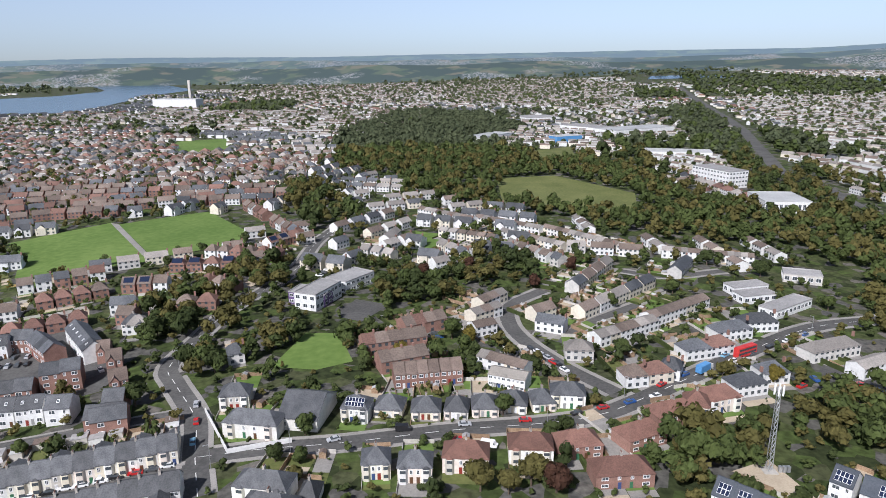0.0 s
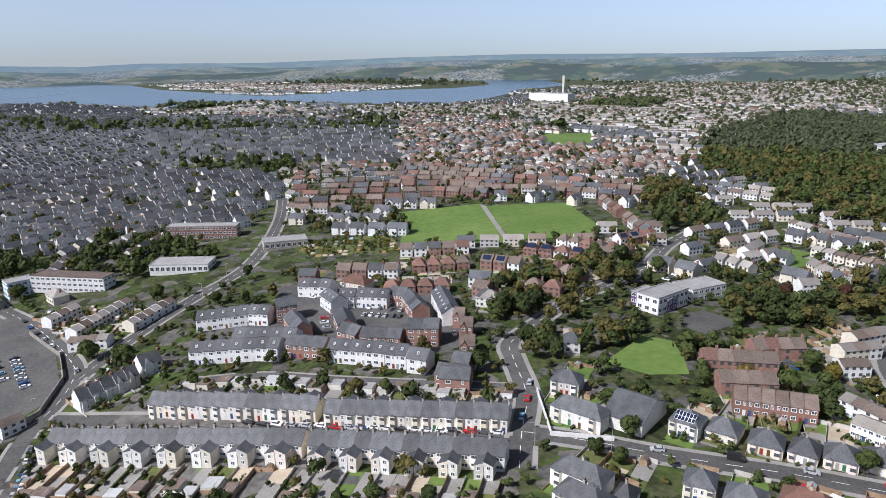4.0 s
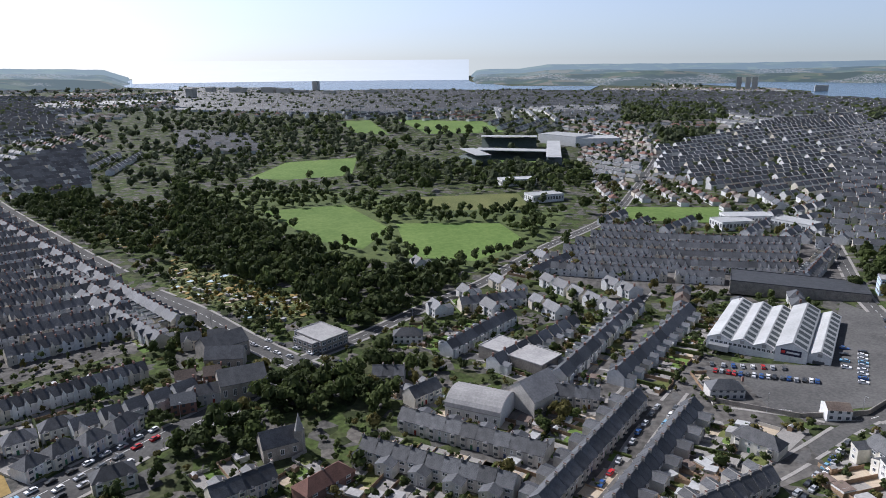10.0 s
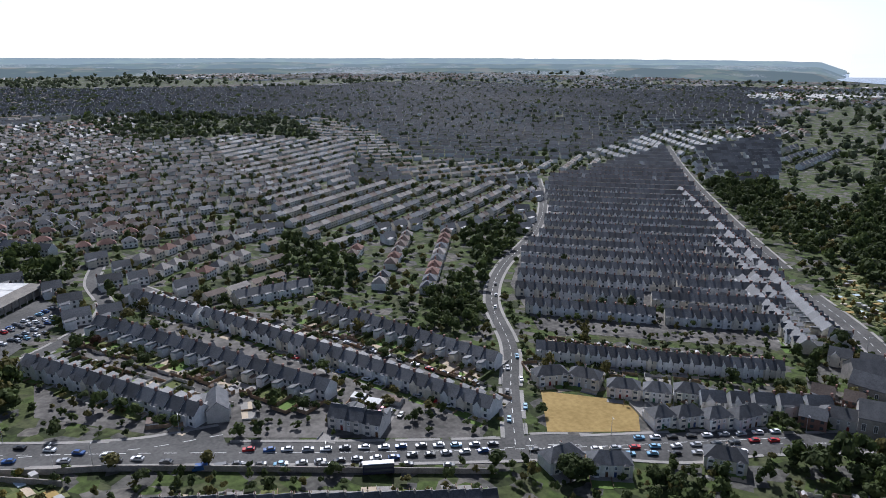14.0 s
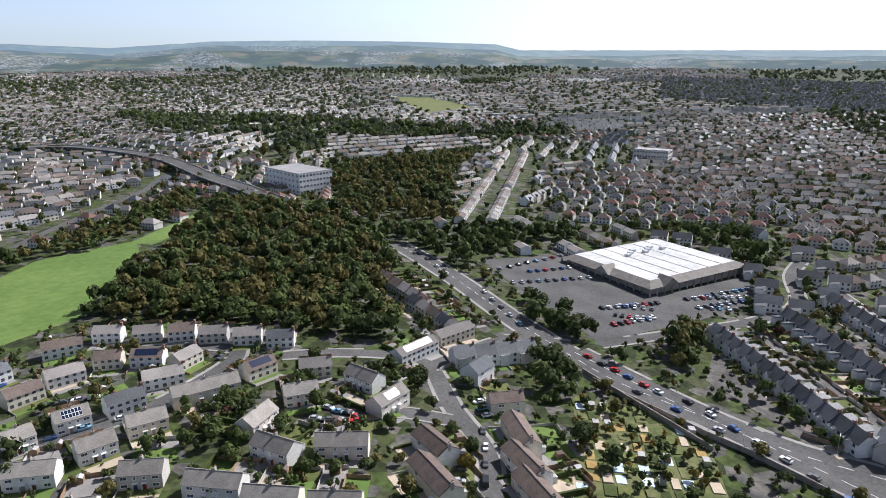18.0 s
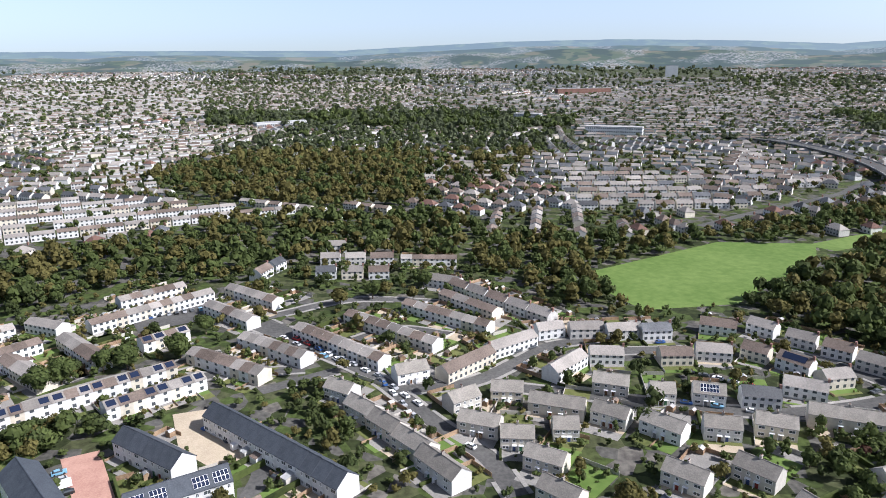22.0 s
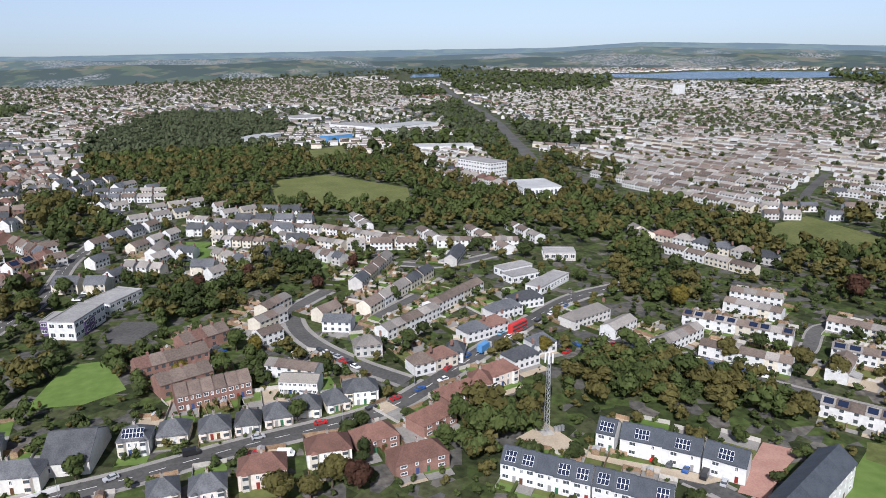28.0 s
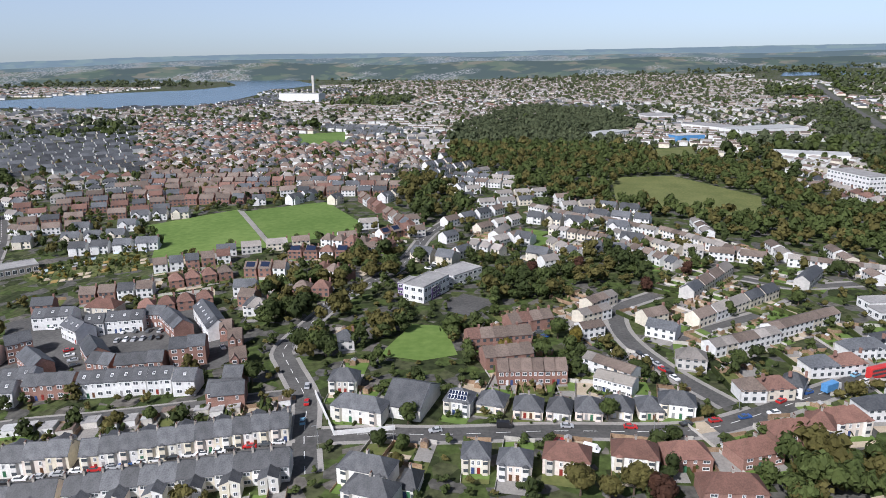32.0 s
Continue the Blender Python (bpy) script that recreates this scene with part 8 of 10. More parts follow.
far_row("streets of houses in the middle distance", "white", 130.1, 400.3, 178.8, 385.4, 14)
far_row("streets of houses in the middle distance", "white", -17.5, 518.8, 21.7, 481.9, 9)
far_row("streets of houses in the middle distance", "white", 24.1, 489.4, 65.9, 452.8, 9)
far_row("streets of houses in the middle distance", "white", 68.5, 457.7, 111.2, 405.3, 12)
far_row("streets of houses in the middle distance", "white", -2.3, 451.5, 33.8, 428.7, 6, gap=1)
far_row("streets of houses in the middle distance", "white", 38.9, 447.0, 73.6, 409.3, 8)
far_row("streets of houses in the middle distance", "semis", 39.9, 417.0, 68.3, 377.9, 5, gap=3)
far_row("streets of houses in the middle distance", "semis", -38.0, 426.3, -32.3, 449.1, 1)
far_row("streets of houses in the middle distance", "semis", -6.8, 373.7, 1.2, 379.4, 1)
far_row("streets of houses in the middle distance", "semis", -50.0, 405.7, -28.6, 392.2, 3, gap=2)
far_row("streets of houses in the middle distance", "semis", -2.2, 418.1, 14.4, 391.1, 3, gap=2)
far_row("streets of houses in the middle distance", "semis", 123.7, 356.3, 137.3, 378.4, 1)
far_row("streets of houses in the middle distance", "hipped", -86.0, 253.0, -80.0, 255.3, 1)
far_row("streets of houses in the middle distance", "terrace", -294.7, 20.0, -396.6, 71.4, 11)
far_row("streets of houses in the middle distance", "terrace", -386.9, 98.1, -296.0, 45.7, 11)
far_row("streets of houses in the middle distance", "terrace", -365.3, 32.2, -305.9, -10.8, 8, gap=1)
far_row("streets of houses in the middle distance", "terrace", -320.9, -34.5, -371.7, -3.1, 8)
far_row("streets of houses in the middle distance", "dark", -387.8, -33.6, -404.2, 4.5, 7)
far_row("streets of houses in the middle distance", "hipped", -338.1, -64.5, -340.1, -49.1, 1)
far_row("streets of houses in the middle distance", "hipped", -286.1, 83.4, -287.2, 98.2, 1)
far_row("streets of houses in the middle distance", "white", -263.5, 122.2, -263.1, 131.3, 1)
far_row("streets of houses in the middle distance", "terrace", -452.2, 9.4, -492.8, 35.5, 5)
far_row("streets of houses in the middle distance", "dark", -199.7, -249.4, -284.6, -173.9, 24)
far_row("streets of houses in the middle distance", "dark", 14.7, -328.7, -41.0, -249.4, 13)
far_row("streets of houses in the middle distance", "dark", -92.7, -249.7, -16.1, -368.1, 17)
far_row("streets of houses in the middle distance", "dark", -37.8, -405.4, -63.0, -359.5, 6)
far_row("streets of houses in the middle distance", "dark", -65.9, -358.6, -146.7, -209.0, 22)
far_row("streets of houses in the middle distance", "dark", -86.2, -378.5, -133.2, -384.6, 6)
far_row("streets of houses in the middle distance", "dark", -173.8, -244.8, -122.8, -345.8, 15)
far_row("streets of houses in the middle distance", "semis", 260.7, -191.5, 250.3, -197.6, 1)
far_row("streets of houses in the middle distance", "semis", 244.0, -198.0, 234.8, -205.2, 1)
far_row("streets of houses in the middle distance", "semis", 230.9, -205.4, 221.7, -212.0, 1)
far_row("streets of houses in the middle distance", "semis", 216.5, -209.1, 206.4, -215.4, 1)
far_row("streets of houses in the middle distance", "semis", 201.3, -213.3, 191.3, -219.7, 1)
far_row("streets of houses in the middle distance", "semis", 186.1, -217.0, 176.4, -222.9, 1)
far_row("streets of houses in the middle distance", "semis", 265.9, -169.8, 257.3, -182.7, 1)
far_row("streets of houses in the middle distance", "semis", 236.9, -172.3, 228.4, -178.6, 1)
far_row("streets of houses in the middle distance", "semis", 224.7, -180.2, 213.4, -186.4, 1, solar=True)
far_row("streets of houses in the middle distance", "semis", 204.6, -182.4, 204.5, -194.4, 1)
far_row("streets of houses in the middle distance", "semis", 239.7, -152.2, 234.2, -165.0, 1)
far_row("streets of houses in the middle distance", "semis", 204.0, -166.5, 195.1, -178.0, 1)
far_row("streets of houses in the middle distance", "semis", 173.2, -187.0, 169.3, -199.0, 1, solar=True)
far_row("streets of houses in the middle distance", "semis", 156.3, -199.1, 146.5, -206.5, 1)
far_row("streets of houses in the middle distance", "semis", 129.3, -227.3, 122.7, -247.9, 1, solar=True)
far_row("streets of houses in the middle distance", "semis", 124.5, -254.4, 116.2, -272.7, 1)
far_row("streets of houses in the middle distance", "semis", 200.4, -146.7, 195.3, -158.8, 1)
far_row("streets of houses in the middle distance", "semis", 239.2, -135.7, 236.6, -148.5, 1)
far_row("streets of houses in the middle distance", "dark", 109.8, -239.9, 83.4, -267.0, 4)
far_row("streets of houses in the middle distance", "semis", 191.5, -320.3, 144.4, -289.3, 6)
far_row("streets of houses in the middle distance", "semis", 155.2, -291.9, 124.1, -271.3, 4, gap=1)
far_row("streets of houses in the middle distance", "semis", 275.0, -110.9, 272.7, -126.0, 1)
far_row("streets of houses in the middle distance", "semis", 268.7, -125.6, 267.6, -139.5, 1)
far_row("streets of houses in the middle distance", "semis", 264.7, -140.3, 263.1, -153.4, 1)
far_row("streets of houses in the middle distance", "semis", 247.8, -109.2, 244.0, -122.4, 1)
far_row("streets of houses in the middle distance", "semis", 233.9, -87.3, 246.8, -104.9, 1)
far_row("streets of houses in the middle distance", "semis", 276.5, -95.7, 277.9, -108.5, 1)
far_row("streets of houses in the middle distance", "semis", 241.5, -46.0, 257.6, -69.3, 1)
far_row("streets of houses in the middle distance", "semis", 260.4, -70.0, 270.7, -92.2, 1)
far_row("streets of houses in the middle distance", "white", 294.8, 8.0, 254.7, -25.4, 9)
far_row("streets of houses in the middle distance", "white", 308.6, -14.9, 269.0, -49.8, 8)
far_row("streets of houses in the middle distance", "white", 320.5, -43.6, 285.1, -77.3, 7)
far_row("streets of houses in the middle distance", "white", 332.7, -65.0, 301.7, -84.9, 4)
far_row("streets of houses in the middle distance", "semis", 359.6, -60.3, 347.4, -77.1, 1)
far_row("streets of houses in the middle distance", "semis", 349.1, -73.0, 290.1, -109.0, 5, gap=1)
far_row("streets of houses in the middle distance", "white", 398.9, -51.7, 393.2, -84.8, 5)
far_row("streets of houses in the middle distance", "white", 198.1, 246.2, 226.5, 210.8, 10, solar=True)
far_row("streets of houses in the middle distance", "white", 183.7, 216.1, 204.5, 188.9, 7)
far_row("streets of houses in the middle distance", "white", 165.6, 220.8, 192.9, 231.2, 5)
far_row("streets of houses in the middle distance", "white", 254.2, 219.3, 282.6, 171.0, 10)
far_row("streets of houses in the middle distance", "white", 231.0, 195.8, 257.7, 162.3, 8, solar=True)
far_row("streets of houses in the middle distance", "brown", 246.5, 164.2, 216.9, 144.5, 3)
far_row("streets of houses in the middle distance", "white", 228.8, 186.9, 212.6, 176.7, 1)
far_row("streets of houses in the middle distance", "white", 265.8, 152.0, 297.8, 115.1, 9)
far_row("streets of houses in the middle distance", "white", 302.7, 154.3, 317.7, 132.1, 5)
far_row("streets of houses in the middle distance", "white", 239.0, 144.5, 251.9, 120.8, 5)
far_row("streets of houses in the middle distance", "white", 282.1, 121.7, 257.2, 99.3, 3)
far_row("streets of houses in the middle distance", "white", 301.4, 106.1, 271.9, 83.8, 4)
far_row("streets of houses in the middle distance", "white", 314.7, 100.4, 350.1, 52.1, 11)
far_row("streets of houses in the middle distance", "white", 345.0, 95.1, 363.9, 67.5, 6)
far_row("streets of houses in the middle distance", "white", 288.1, 73.1, 299.0, 56.3, 4, solar=True)
far_row("streets of houses in the middle distance", "white", 231.5, 107.4, 261.9, 55.4, 14, solar=True)
far_row("streets of houses in the middle distance", "white", 189.8, 161.6, 229.5, 105.3, 16, solar=True)
far_row("streets of houses in the middle distance", "white", 231.2, 73.2, 249.3, 43.1, 8, solar=True)
far_row("streets of houses in the middle distance", "white", 274.1, 49.9, 248.4, 20.6, 8)
far_row("streets of houses in the middle distance", "white", 287.2, 30.9, 261.3, 4.9, 8)
far_row("streets of houses in the middle distance", "white", 331.4, 50.3, 305.1, 28.3, 5)
far_row("streets of houses in the middle distance", "white", 356.1, 43.0, 329.8, 18.3, 5)
far_row("streets of houses in the middle distance", "white", 228.2, 254.6, 241.7, 232.6, 5)
far_row("streets of houses in the middle distance", "white", 241.2, 266.2, 256.5, 247.9, 4)
far_row("streets of houses in the middle distance", "white", 323.9, 126.7, 313.4, 110.4, 1)
suburb("suburban houses with gardens in the distance", "dark", [(-651.3, 275.9), (-1015.2, 443.9), (-771.7, 533.3), (-547.9, 564.0), (-452.5, 495.4), (-367.5, 375.1), (-392.4, 375.7), (-486.0, 304.0), (-550.3, 280.9)], 68.8, seed=11, pitch=26, unit=11, gap=1, trees_share=0.264, bend=8)
suburb("suburban houses with gardens in the distance", "dark", [(-522.8, 216.7), (-640.2, 270.7), (-546.3, 274.1), (-495.9, 300.8), (-466.4, 310.4), (-460.7, 282.7), (-518.8, 246.6)], 68.8, seed=12, pitch=24, unit=10, gap=2, trees_share=0.44)
suburb("suburban houses with gardens in the distance", "dark", [(-1722.4, 772.0), (-1102.0, 1043.4), (-702.0, 1080.9), (-431.1, 663.4), (-791.3, 547.3), (-1060.8, 465.1)], 49.7, seed=13, pitch=32, unit=13, gap=2, trees_share=0.44, bend=10, tree_r=4)
suburb("suburban houses with gardens in the distance", "brick", [(-441.5, 499.4), (-388.6, 597.9), (-256.7, 585.3), (-190.0, 576.2), (-237.0, 541.3), (-313.4, 482.1), (-353.9, 398.7)], 26.5, seed=14, pitch=30, unit=12, gap=3, trees_share=0.44)
suburb("suburban houses with gardens in the distance", "hipped", [(-750.7, 1155.9), (-245.9, 912.2), (-127.6, 812.6), (-144.6, 619.5), (-265.2, 604.4), (-402.4, 619.4)], -2.4, seed=15, pitch=30, unit=12, gap=4, trees_share=0.5)
suburb("suburban houses with gardens in the distance", "white", [(-645.1, 1583.8), (-43.5, 1594.7), (-33.0, 1314.6), (-164.9, 1028.7), (-472.0, 1188.4)], 5.1, seed=16, pitch=34, unit=15, gap=2, trees_share=0.5, tree_r=4)
suburb("suburban houses with gardens in the distance", "white", [(-689.2, 2250.9), (-772.6, 3852.2), (319.8, 3502.8), (669.0, 2436.8), (410.0, 1574.4), (196.3, 1688.3), (-94.1, 1824.7), (-422.9, 1860.9)], 7.9, seed=17, pitch=42, unit=17, gap=3, trees_share=0.44, tree_r=5)
suburb("suburban houses with gardens in the distance", "white", [(-1030.9, 1340.1), (-630.7, 1548.6), (-540.6, 1329.3), (-750.7, 1155.9)], 27.6, seed=18, pitch=36, unit=15, gap=3, trees_share=0.44, tree_r=4)
suburb("suburban houses with gardens in the distance", "terrace", [(-471.0, 9.7), (-589.5, 72.7), (-553.5, 220.1), (-423.8, 170.8), (-426.2, 120.1), (-444.7, 31.7)], 80.1, seed=19, pitch=25, unit=5.2, gap=0, trees_share=0.05, skip=0.02)
suburb("suburban houses with gardens in the distance", "terrace", [(-439.1, 174.7), (-566.6, 227.6), (-556.9, 253.7), (-428.4, 203.7)], 147.9, seed=20, pitch=25, unit=5.2, gap=0, trees_share=0.05)
suburb("suburban houses with gardens in the distance", "terrace", [(-921.2, 163.5), (-1104.5, 209.4), (-1398.7, 474.7), (-1743.5, 1071.1), (-1411.6, 1083.3), (-655.4, 515.8), (-690.7, 342.5), (-759.6, 222.6)], 117.7, seed=21, pitch=26, unit=10, gap=1, trees_share=0.264, bend=10)
suburb("suburban houses with gardens in the distance", "semis", [(-683.7, 333.2), (-640.7, 504.6), (-381.7, 309.4), (-408.1, 283.6), (-467.9, 266.2), (-548.3, 274.6)], 109.4, seed=22, pitch=28, unit=11, gap=3, trees_share=0.5)
suburb("suburban houses with gardens in the distance", "dark", [(-2850.0, -1424.8), (-2563.9, -369.8), (-2462.5, 463.5), (-2259.8, 1186.4), (-1800.9, 1266.2), (-1436.1, 487.1), (-1745.1, 257.7), (-1524.6, -317.4), (-1516.5, -767.2)], 83.5, seed=23, pitch=42, unit=18, gap=2, trees_share=0.44, tree_r=5)
suburb("suburban houses with gardens in the distance", "dark", [(-1206.2, -616.1), (-1190.2, -477.1), (-1029.1, -392.9), (-989.9, -511.4)], 96.8, seed=24, pitch=26, unit=10, gap=0, trees_share=0.05)
suburb("suburban houses with gardens in the distance", "terrace", [(-221.5, -274.7), (-253.2, -344.6), (-519.7, -636.6), (-831.0, -740.0), (-618.8, -505.0), (-436.2, -279.7), (-380.1, -238.0), (-315.9, -193.7)], 138.5, seed=25, pitch=28, unit=5.2, gap=0, trees_share=0.03, skip=0.02)
suburb("suburban houses with gardens in the distance", "terrace", [(-297.4, -238.7), (-361.4, -329.7), (-413.6, -400.6), (-415.3, -330.6), (-349.4, -229.4), (-313.2, -194.4)], 127, seed=26, pitch=28, unit=5.2, gap=0, trees_share=0.03)
suburb("suburban houses with gardens in the distance", "semis", [(239.4, -1619.4), (-53.7, -1264.4), (-223.3, -1165.4), (-230.2, -847.1), (-198.6, -633.8), (-116.4, -502.9), (-17.5, -595.2), (108.2, -645.5)], -173.9, seed=27, pitch=30, unit=11, gap=4, trees_share=0.5, bend=8)
suburb("suburban houses with gardens in the distance", "semis", [(-240.7, -1159.1), (-455.1, -1041.8), (-291.4, -699.4), (-435.3, -649.0), (-459.3, -588.8), (-353.8, -482.1), (-311.5, -496.6), (-220.6, -506.7), (-168.1, -523.9)], -145, seed=28, pitch=26, unit=9, gap=1, trees_share=0.44)
suburb("suburban houses with gardens in the distance", "dark", [(375.7, -2642.5), (-1012.3, -2216.6), (-1781.0, -1317.1), (-1132.1, -759.8), (-946.5, -840.8), (-570.1, -722.5), (-466.4, -835.4), (-532.9, -1334.1), (-182.1, -1553.1), (261.1, -1778.4)], 141.9, seed=29, pitch=34, unit=14, gap=2, trees_share=0.5, tree_r=4, bend=10)
suburb("suburban houses with gardens in the distance", "hipped", [(-39.8, -510.8), (-127.3, -547.4), (-116.3, -439.9), (-93.0, -408.3), (-49.0, -434.6)], -135.9, seed=30, pitch=28, unit=10, gap=4, trees_share=0.44)
suburb("suburban houses with gardens in the distance", "hipped", [(-161.7, -363.7), (-185.7, -447.3), (-274.1, -488.7), (-286.1, -447.0), (-253.8, -381.3), (-193.0, -342.8)], -125.7, seed=31, pitch=30, unit=10, gap=5, trees_share=0.44)
suburb("suburban houses with gardens in the distance", "dark", [(-849.0, -701.7), (-1058.2, -707.9), (-749.4, -492.7), (-674.0, -495.2)], 153.1, seed=32, pitch=24, unit=8, gap=0, trees_share=0.05)
suburb("suburban houses with gardens in the distance", "hipped", [(201.9, -1052.0), (69.5, -1463.6), (-187.7, -1535.6), (-114.2, -857.6), (31.7, -800.5), (105.4, -825.6)], -136.2, seed=33, pitch=32, unit=11, gap=4, trees_share=0.5)
suburb("suburban houses with gardens in the distance", "hipped", [(136.6, -508.5), (201.0, -657.5), (197.2, -826.0), (88.7, -791.7), (-112.2, -838.9), (-75.3, -507.5), (-27.3, -524.6), (18.4, -561.3)], -178.6, seed=34, pitch=30, unit=11, gap=4, trees_share=0.5)
suburb("suburban houses with gardens in the distance", "white", [(209.9, -460.0), (297.6, -766.2), (316.0, -897.8), (251.9, -820.6), (172.2, -486.2)], -75.2, seed=35, pitch=24, unit=10, gap=2, trees_share=0.05)
suburb("suburban houses with gardens in the distance", "semis", [(638.5, -895.4), (401.7, -985.7), (336.7, -866.4), (444.1, -663.2)], -119.8, seed=36, pitch=34, unit=13, gap=3, trees_share=0.5)
suburb("suburban houses with gardens in the distance", "semis", [(1464.6, -937.7), (1106.0, -980.8), (602.0, -695.4), (676.2, -635.7), (992.8, -627.9)], 176, seed=37, pitch=34, unit=13, gap=3, trees_share=0.5)
suburb("suburban houses with gardens in the distance", "white", [(2525.8, -1647.2), (1870.8, -2073.7), (1168.8, -2032.0), (770.8, -1387.4), (957.5, -1224.4), (1407.1, -1170.5), (1706.0, -1095.5)], -156.8, seed=38, pitch=44, unit=18, gap=3, trees_share=0.5, tree_r=5)
suburb("suburban houses with gardens in the distance", "semis", [(900.0, -567.1), (723.6, -583.8), (583.5, -494.0), (476.9, -342.4), (557.1, -342.4)], -136.6, seed=39, pitch=32, unit=13, gap=3, trees_share=0.44)
suburb("suburban houses with gardens in the distance", "white", [(858.4, -2255.3), (-37.2, -2525.3), (-234.3, -1954.5), (78.3, -1618.2), (405.0, -1275.3)], -143.8, seed=40, pitch=42, unit=17, gap=3, trees_share=0.5, tree_r=5)
suburb("suburban houses with gardens in the distance", "white", [(2422.5, 298.8), (2031.0, -536.2), (1571.7, -605.1), (1252.8, -481.6), (1561.5, -155.9), (1403.4, 182.7)], -108, seed=41, pitch=40, unit=16, gap=3, trees_share=0.5, tree_r=5)
suburb("suburban houses with gardens in the distance", "semis", [(752.6, -280.9), (626.1, -365.7), (785.8, -546.6), (563.3, -484.7), (475.1, -310.3), (517.4, -206.6)], -102.4, seed=42, pitch=30, unit=13, gap=2, trees_share=0.33)
suburb("suburban houses with gardens in the distance", "white", [(2054.7, -792.2), (1779.0, -1552.4), (817.0, -891.4), (792.6, -677.7), (916.6, -584.4), (969.5, -389.9)], -111.9, seed=43, pitch=36, unit=15, gap=3, trees_share=0.5, tree_r=4)
suburb("suburban houses with gardens in the distance", "semis", [(1313.8, -1201.9), (1318.1, -2014.7), (665.7, -1035.1), (571.9, -629.2), (797.7, -734.6)], -80.6, seed=44, pitch=36, unit=14, gap=3, trees_share=0.5, tree_r=4)
suburb("suburban houses with gardens in the distance", "white", [(3219.3, 381.8), (1687.2, -2557.2), (1359.9, -2076.6), (2149.4, -829.0), (2459.9, 302.6)], -117, seed=45, pitch=60, unit=24, gap=5, trees_share=0.44, tree_r=7)
suburb("suburban houses with gardens in the distance", "white", [(706.3, 1033.7), (773.8, 765.2), (758.1, 389.6), (654.4, 303.6), (626.3, 190.4), (588.4, 89.4), (546.9, 0.0), (480.6, 132.7), (456.3, 236.0), (420.4, 328.7), (514.7, 445.5), (473.2, 474.9), (372.6, 399.4), (339.0, 512.5)], -73.9, seed=46, pitch=30, unit=14, gap=1, trees_share=0.22, bend=6)
suburb("suburban houses with gardens in the distance", "white", [(954.9, 1386.1), (1099.2, 963.3), (1003.4, 514.6), (814.9, 435.3), (817.4, 807.3), (743.0, 1085.6)], -85, seed=47, pitch=34, unit=15, gap=2, trees_share=0.44, tree_r=4)
suburb("suburban houses with gardens in the distance", "white", [(1780.0, 1505.7), (2449.7, 1250.3), (2680.0, 435.0), (2416.9, -367.3), (1704.3, -265.4), (1383.9, 330.6), (1369.6, 700.9), (1323.9, 1123.7)], -71.2, seed=48, pitch=40, unit=17, gap=2, trees_share=0.5, tree_r=5)
suburb("suburban houses with gardens in the distance", "white", [(964.8, 329.0), (1197.5, 208.0), (836.5, 17.9), (866.5, 135.0), (823.7, 251.3)], -70.5, seed=49, pitch=34, unit=14, gap=3, trees_share=0.5)
suburb("suburban houses with gardens in the distance", "white", [(266.8, 370.7), (300.1, 307.7), (265.9, 255.3), (259.3, 287.9), (258.8, 329.0)], -72.1, seed=50, pitch=24, unit=14, gap=1, trees_share=0.22)
suburb("suburban houses with gardens in the distance", "white", [(873.0, 2380.3), (1261.5, 1716.8), (1170.2, 1090.2), (941.8, 698.4), (742.0, 687.7), (725.4, 785.3), (479.8, 868.1), (589.8, 1196.9)], -57, seed=51, pitch=36, unit=15, gap=2, trees_share=0.5, tree_r=4)
suburb("suburban houses with gardens in the distance", "white", [(427.2, 773.7), (720.2, 687.9), (557.4, 514.1), (373.6, 401.1), (355.1, 481.9), (354.7, 596.7)], -78.1, seed=52, pitch=30, unit=14, gap=1, trees_share=0.33)
suburb("suburban houses with gardens in the distance", "white", [(52.9, 3089.1), (674.4, 2507.3), (368.8, 1473.4), (177.6, 1716.2), (22.6, 1839.3)], -49.7, seed=53, pitch=40, unit=16, gap=2, trees_share=0.44, tree_r=4)
suburb("suburban houses with gardens in the distance", "hipped", [(-827.3, 1309.7), (-400.8, 1089.8), (-130.4, 777.1), (-135.2, 642.0), (-261.1, 652.6), (-438.1, 676.8)], -15.3, seed=54, pitch=30, unit=11, gap=3, trees_share=0.44)
suburb("suburban houses with gardens in the distance", "brick", [(-438.1, 676.8), (-330.2, 685.5), (-133.5, 608.3), (-138.7, 546.0), (-244.0, 547.5), (-246.9, 504.1), (-351.5, 536.2)], 5.5, seed=55, pitch=26, unit=11, gap=2, trees_share=0.44)
suburb("suburban houses with gardens in the distance", "semis", [(-101.5, 665.3), (-46.0, 653.7), (-24.3, 578.7), (-86.9, 598.6)], -15.5, seed=56, pitch=26, unit=11, gap=2, trees_share=0.44)
suburb("suburban houses with gardens in the distance", "semis", [(-91.2, 482.1), (-37.0, 517.5), (-22.5, 480.1), (-21.6, 382.5), (-60.8, 383.4), (-71.8, 434.5)], 53.9, seed=57, pitch=30, unit=12, gap=4, trees_share=0.5)
suburb("suburban houses with gardens in the distance", "semis", [(75.2, 417.1), (129.8, 410.8), (127.3, 370.3), (95.0, 380.6)], -14.8, seed=58, pitch=26, unit=12, gap=3, trees_share=0.5)
suburb("suburban houses with gardens in the distance", "hipped", [(274.0, 378.2), (306.6, 339.1), (302.2, 292.7), (280.6, 299.6), (272.1, 344.0)], -66.5, seed=59, pitch=24, unit=13, gap=1, trees_share=0.44)
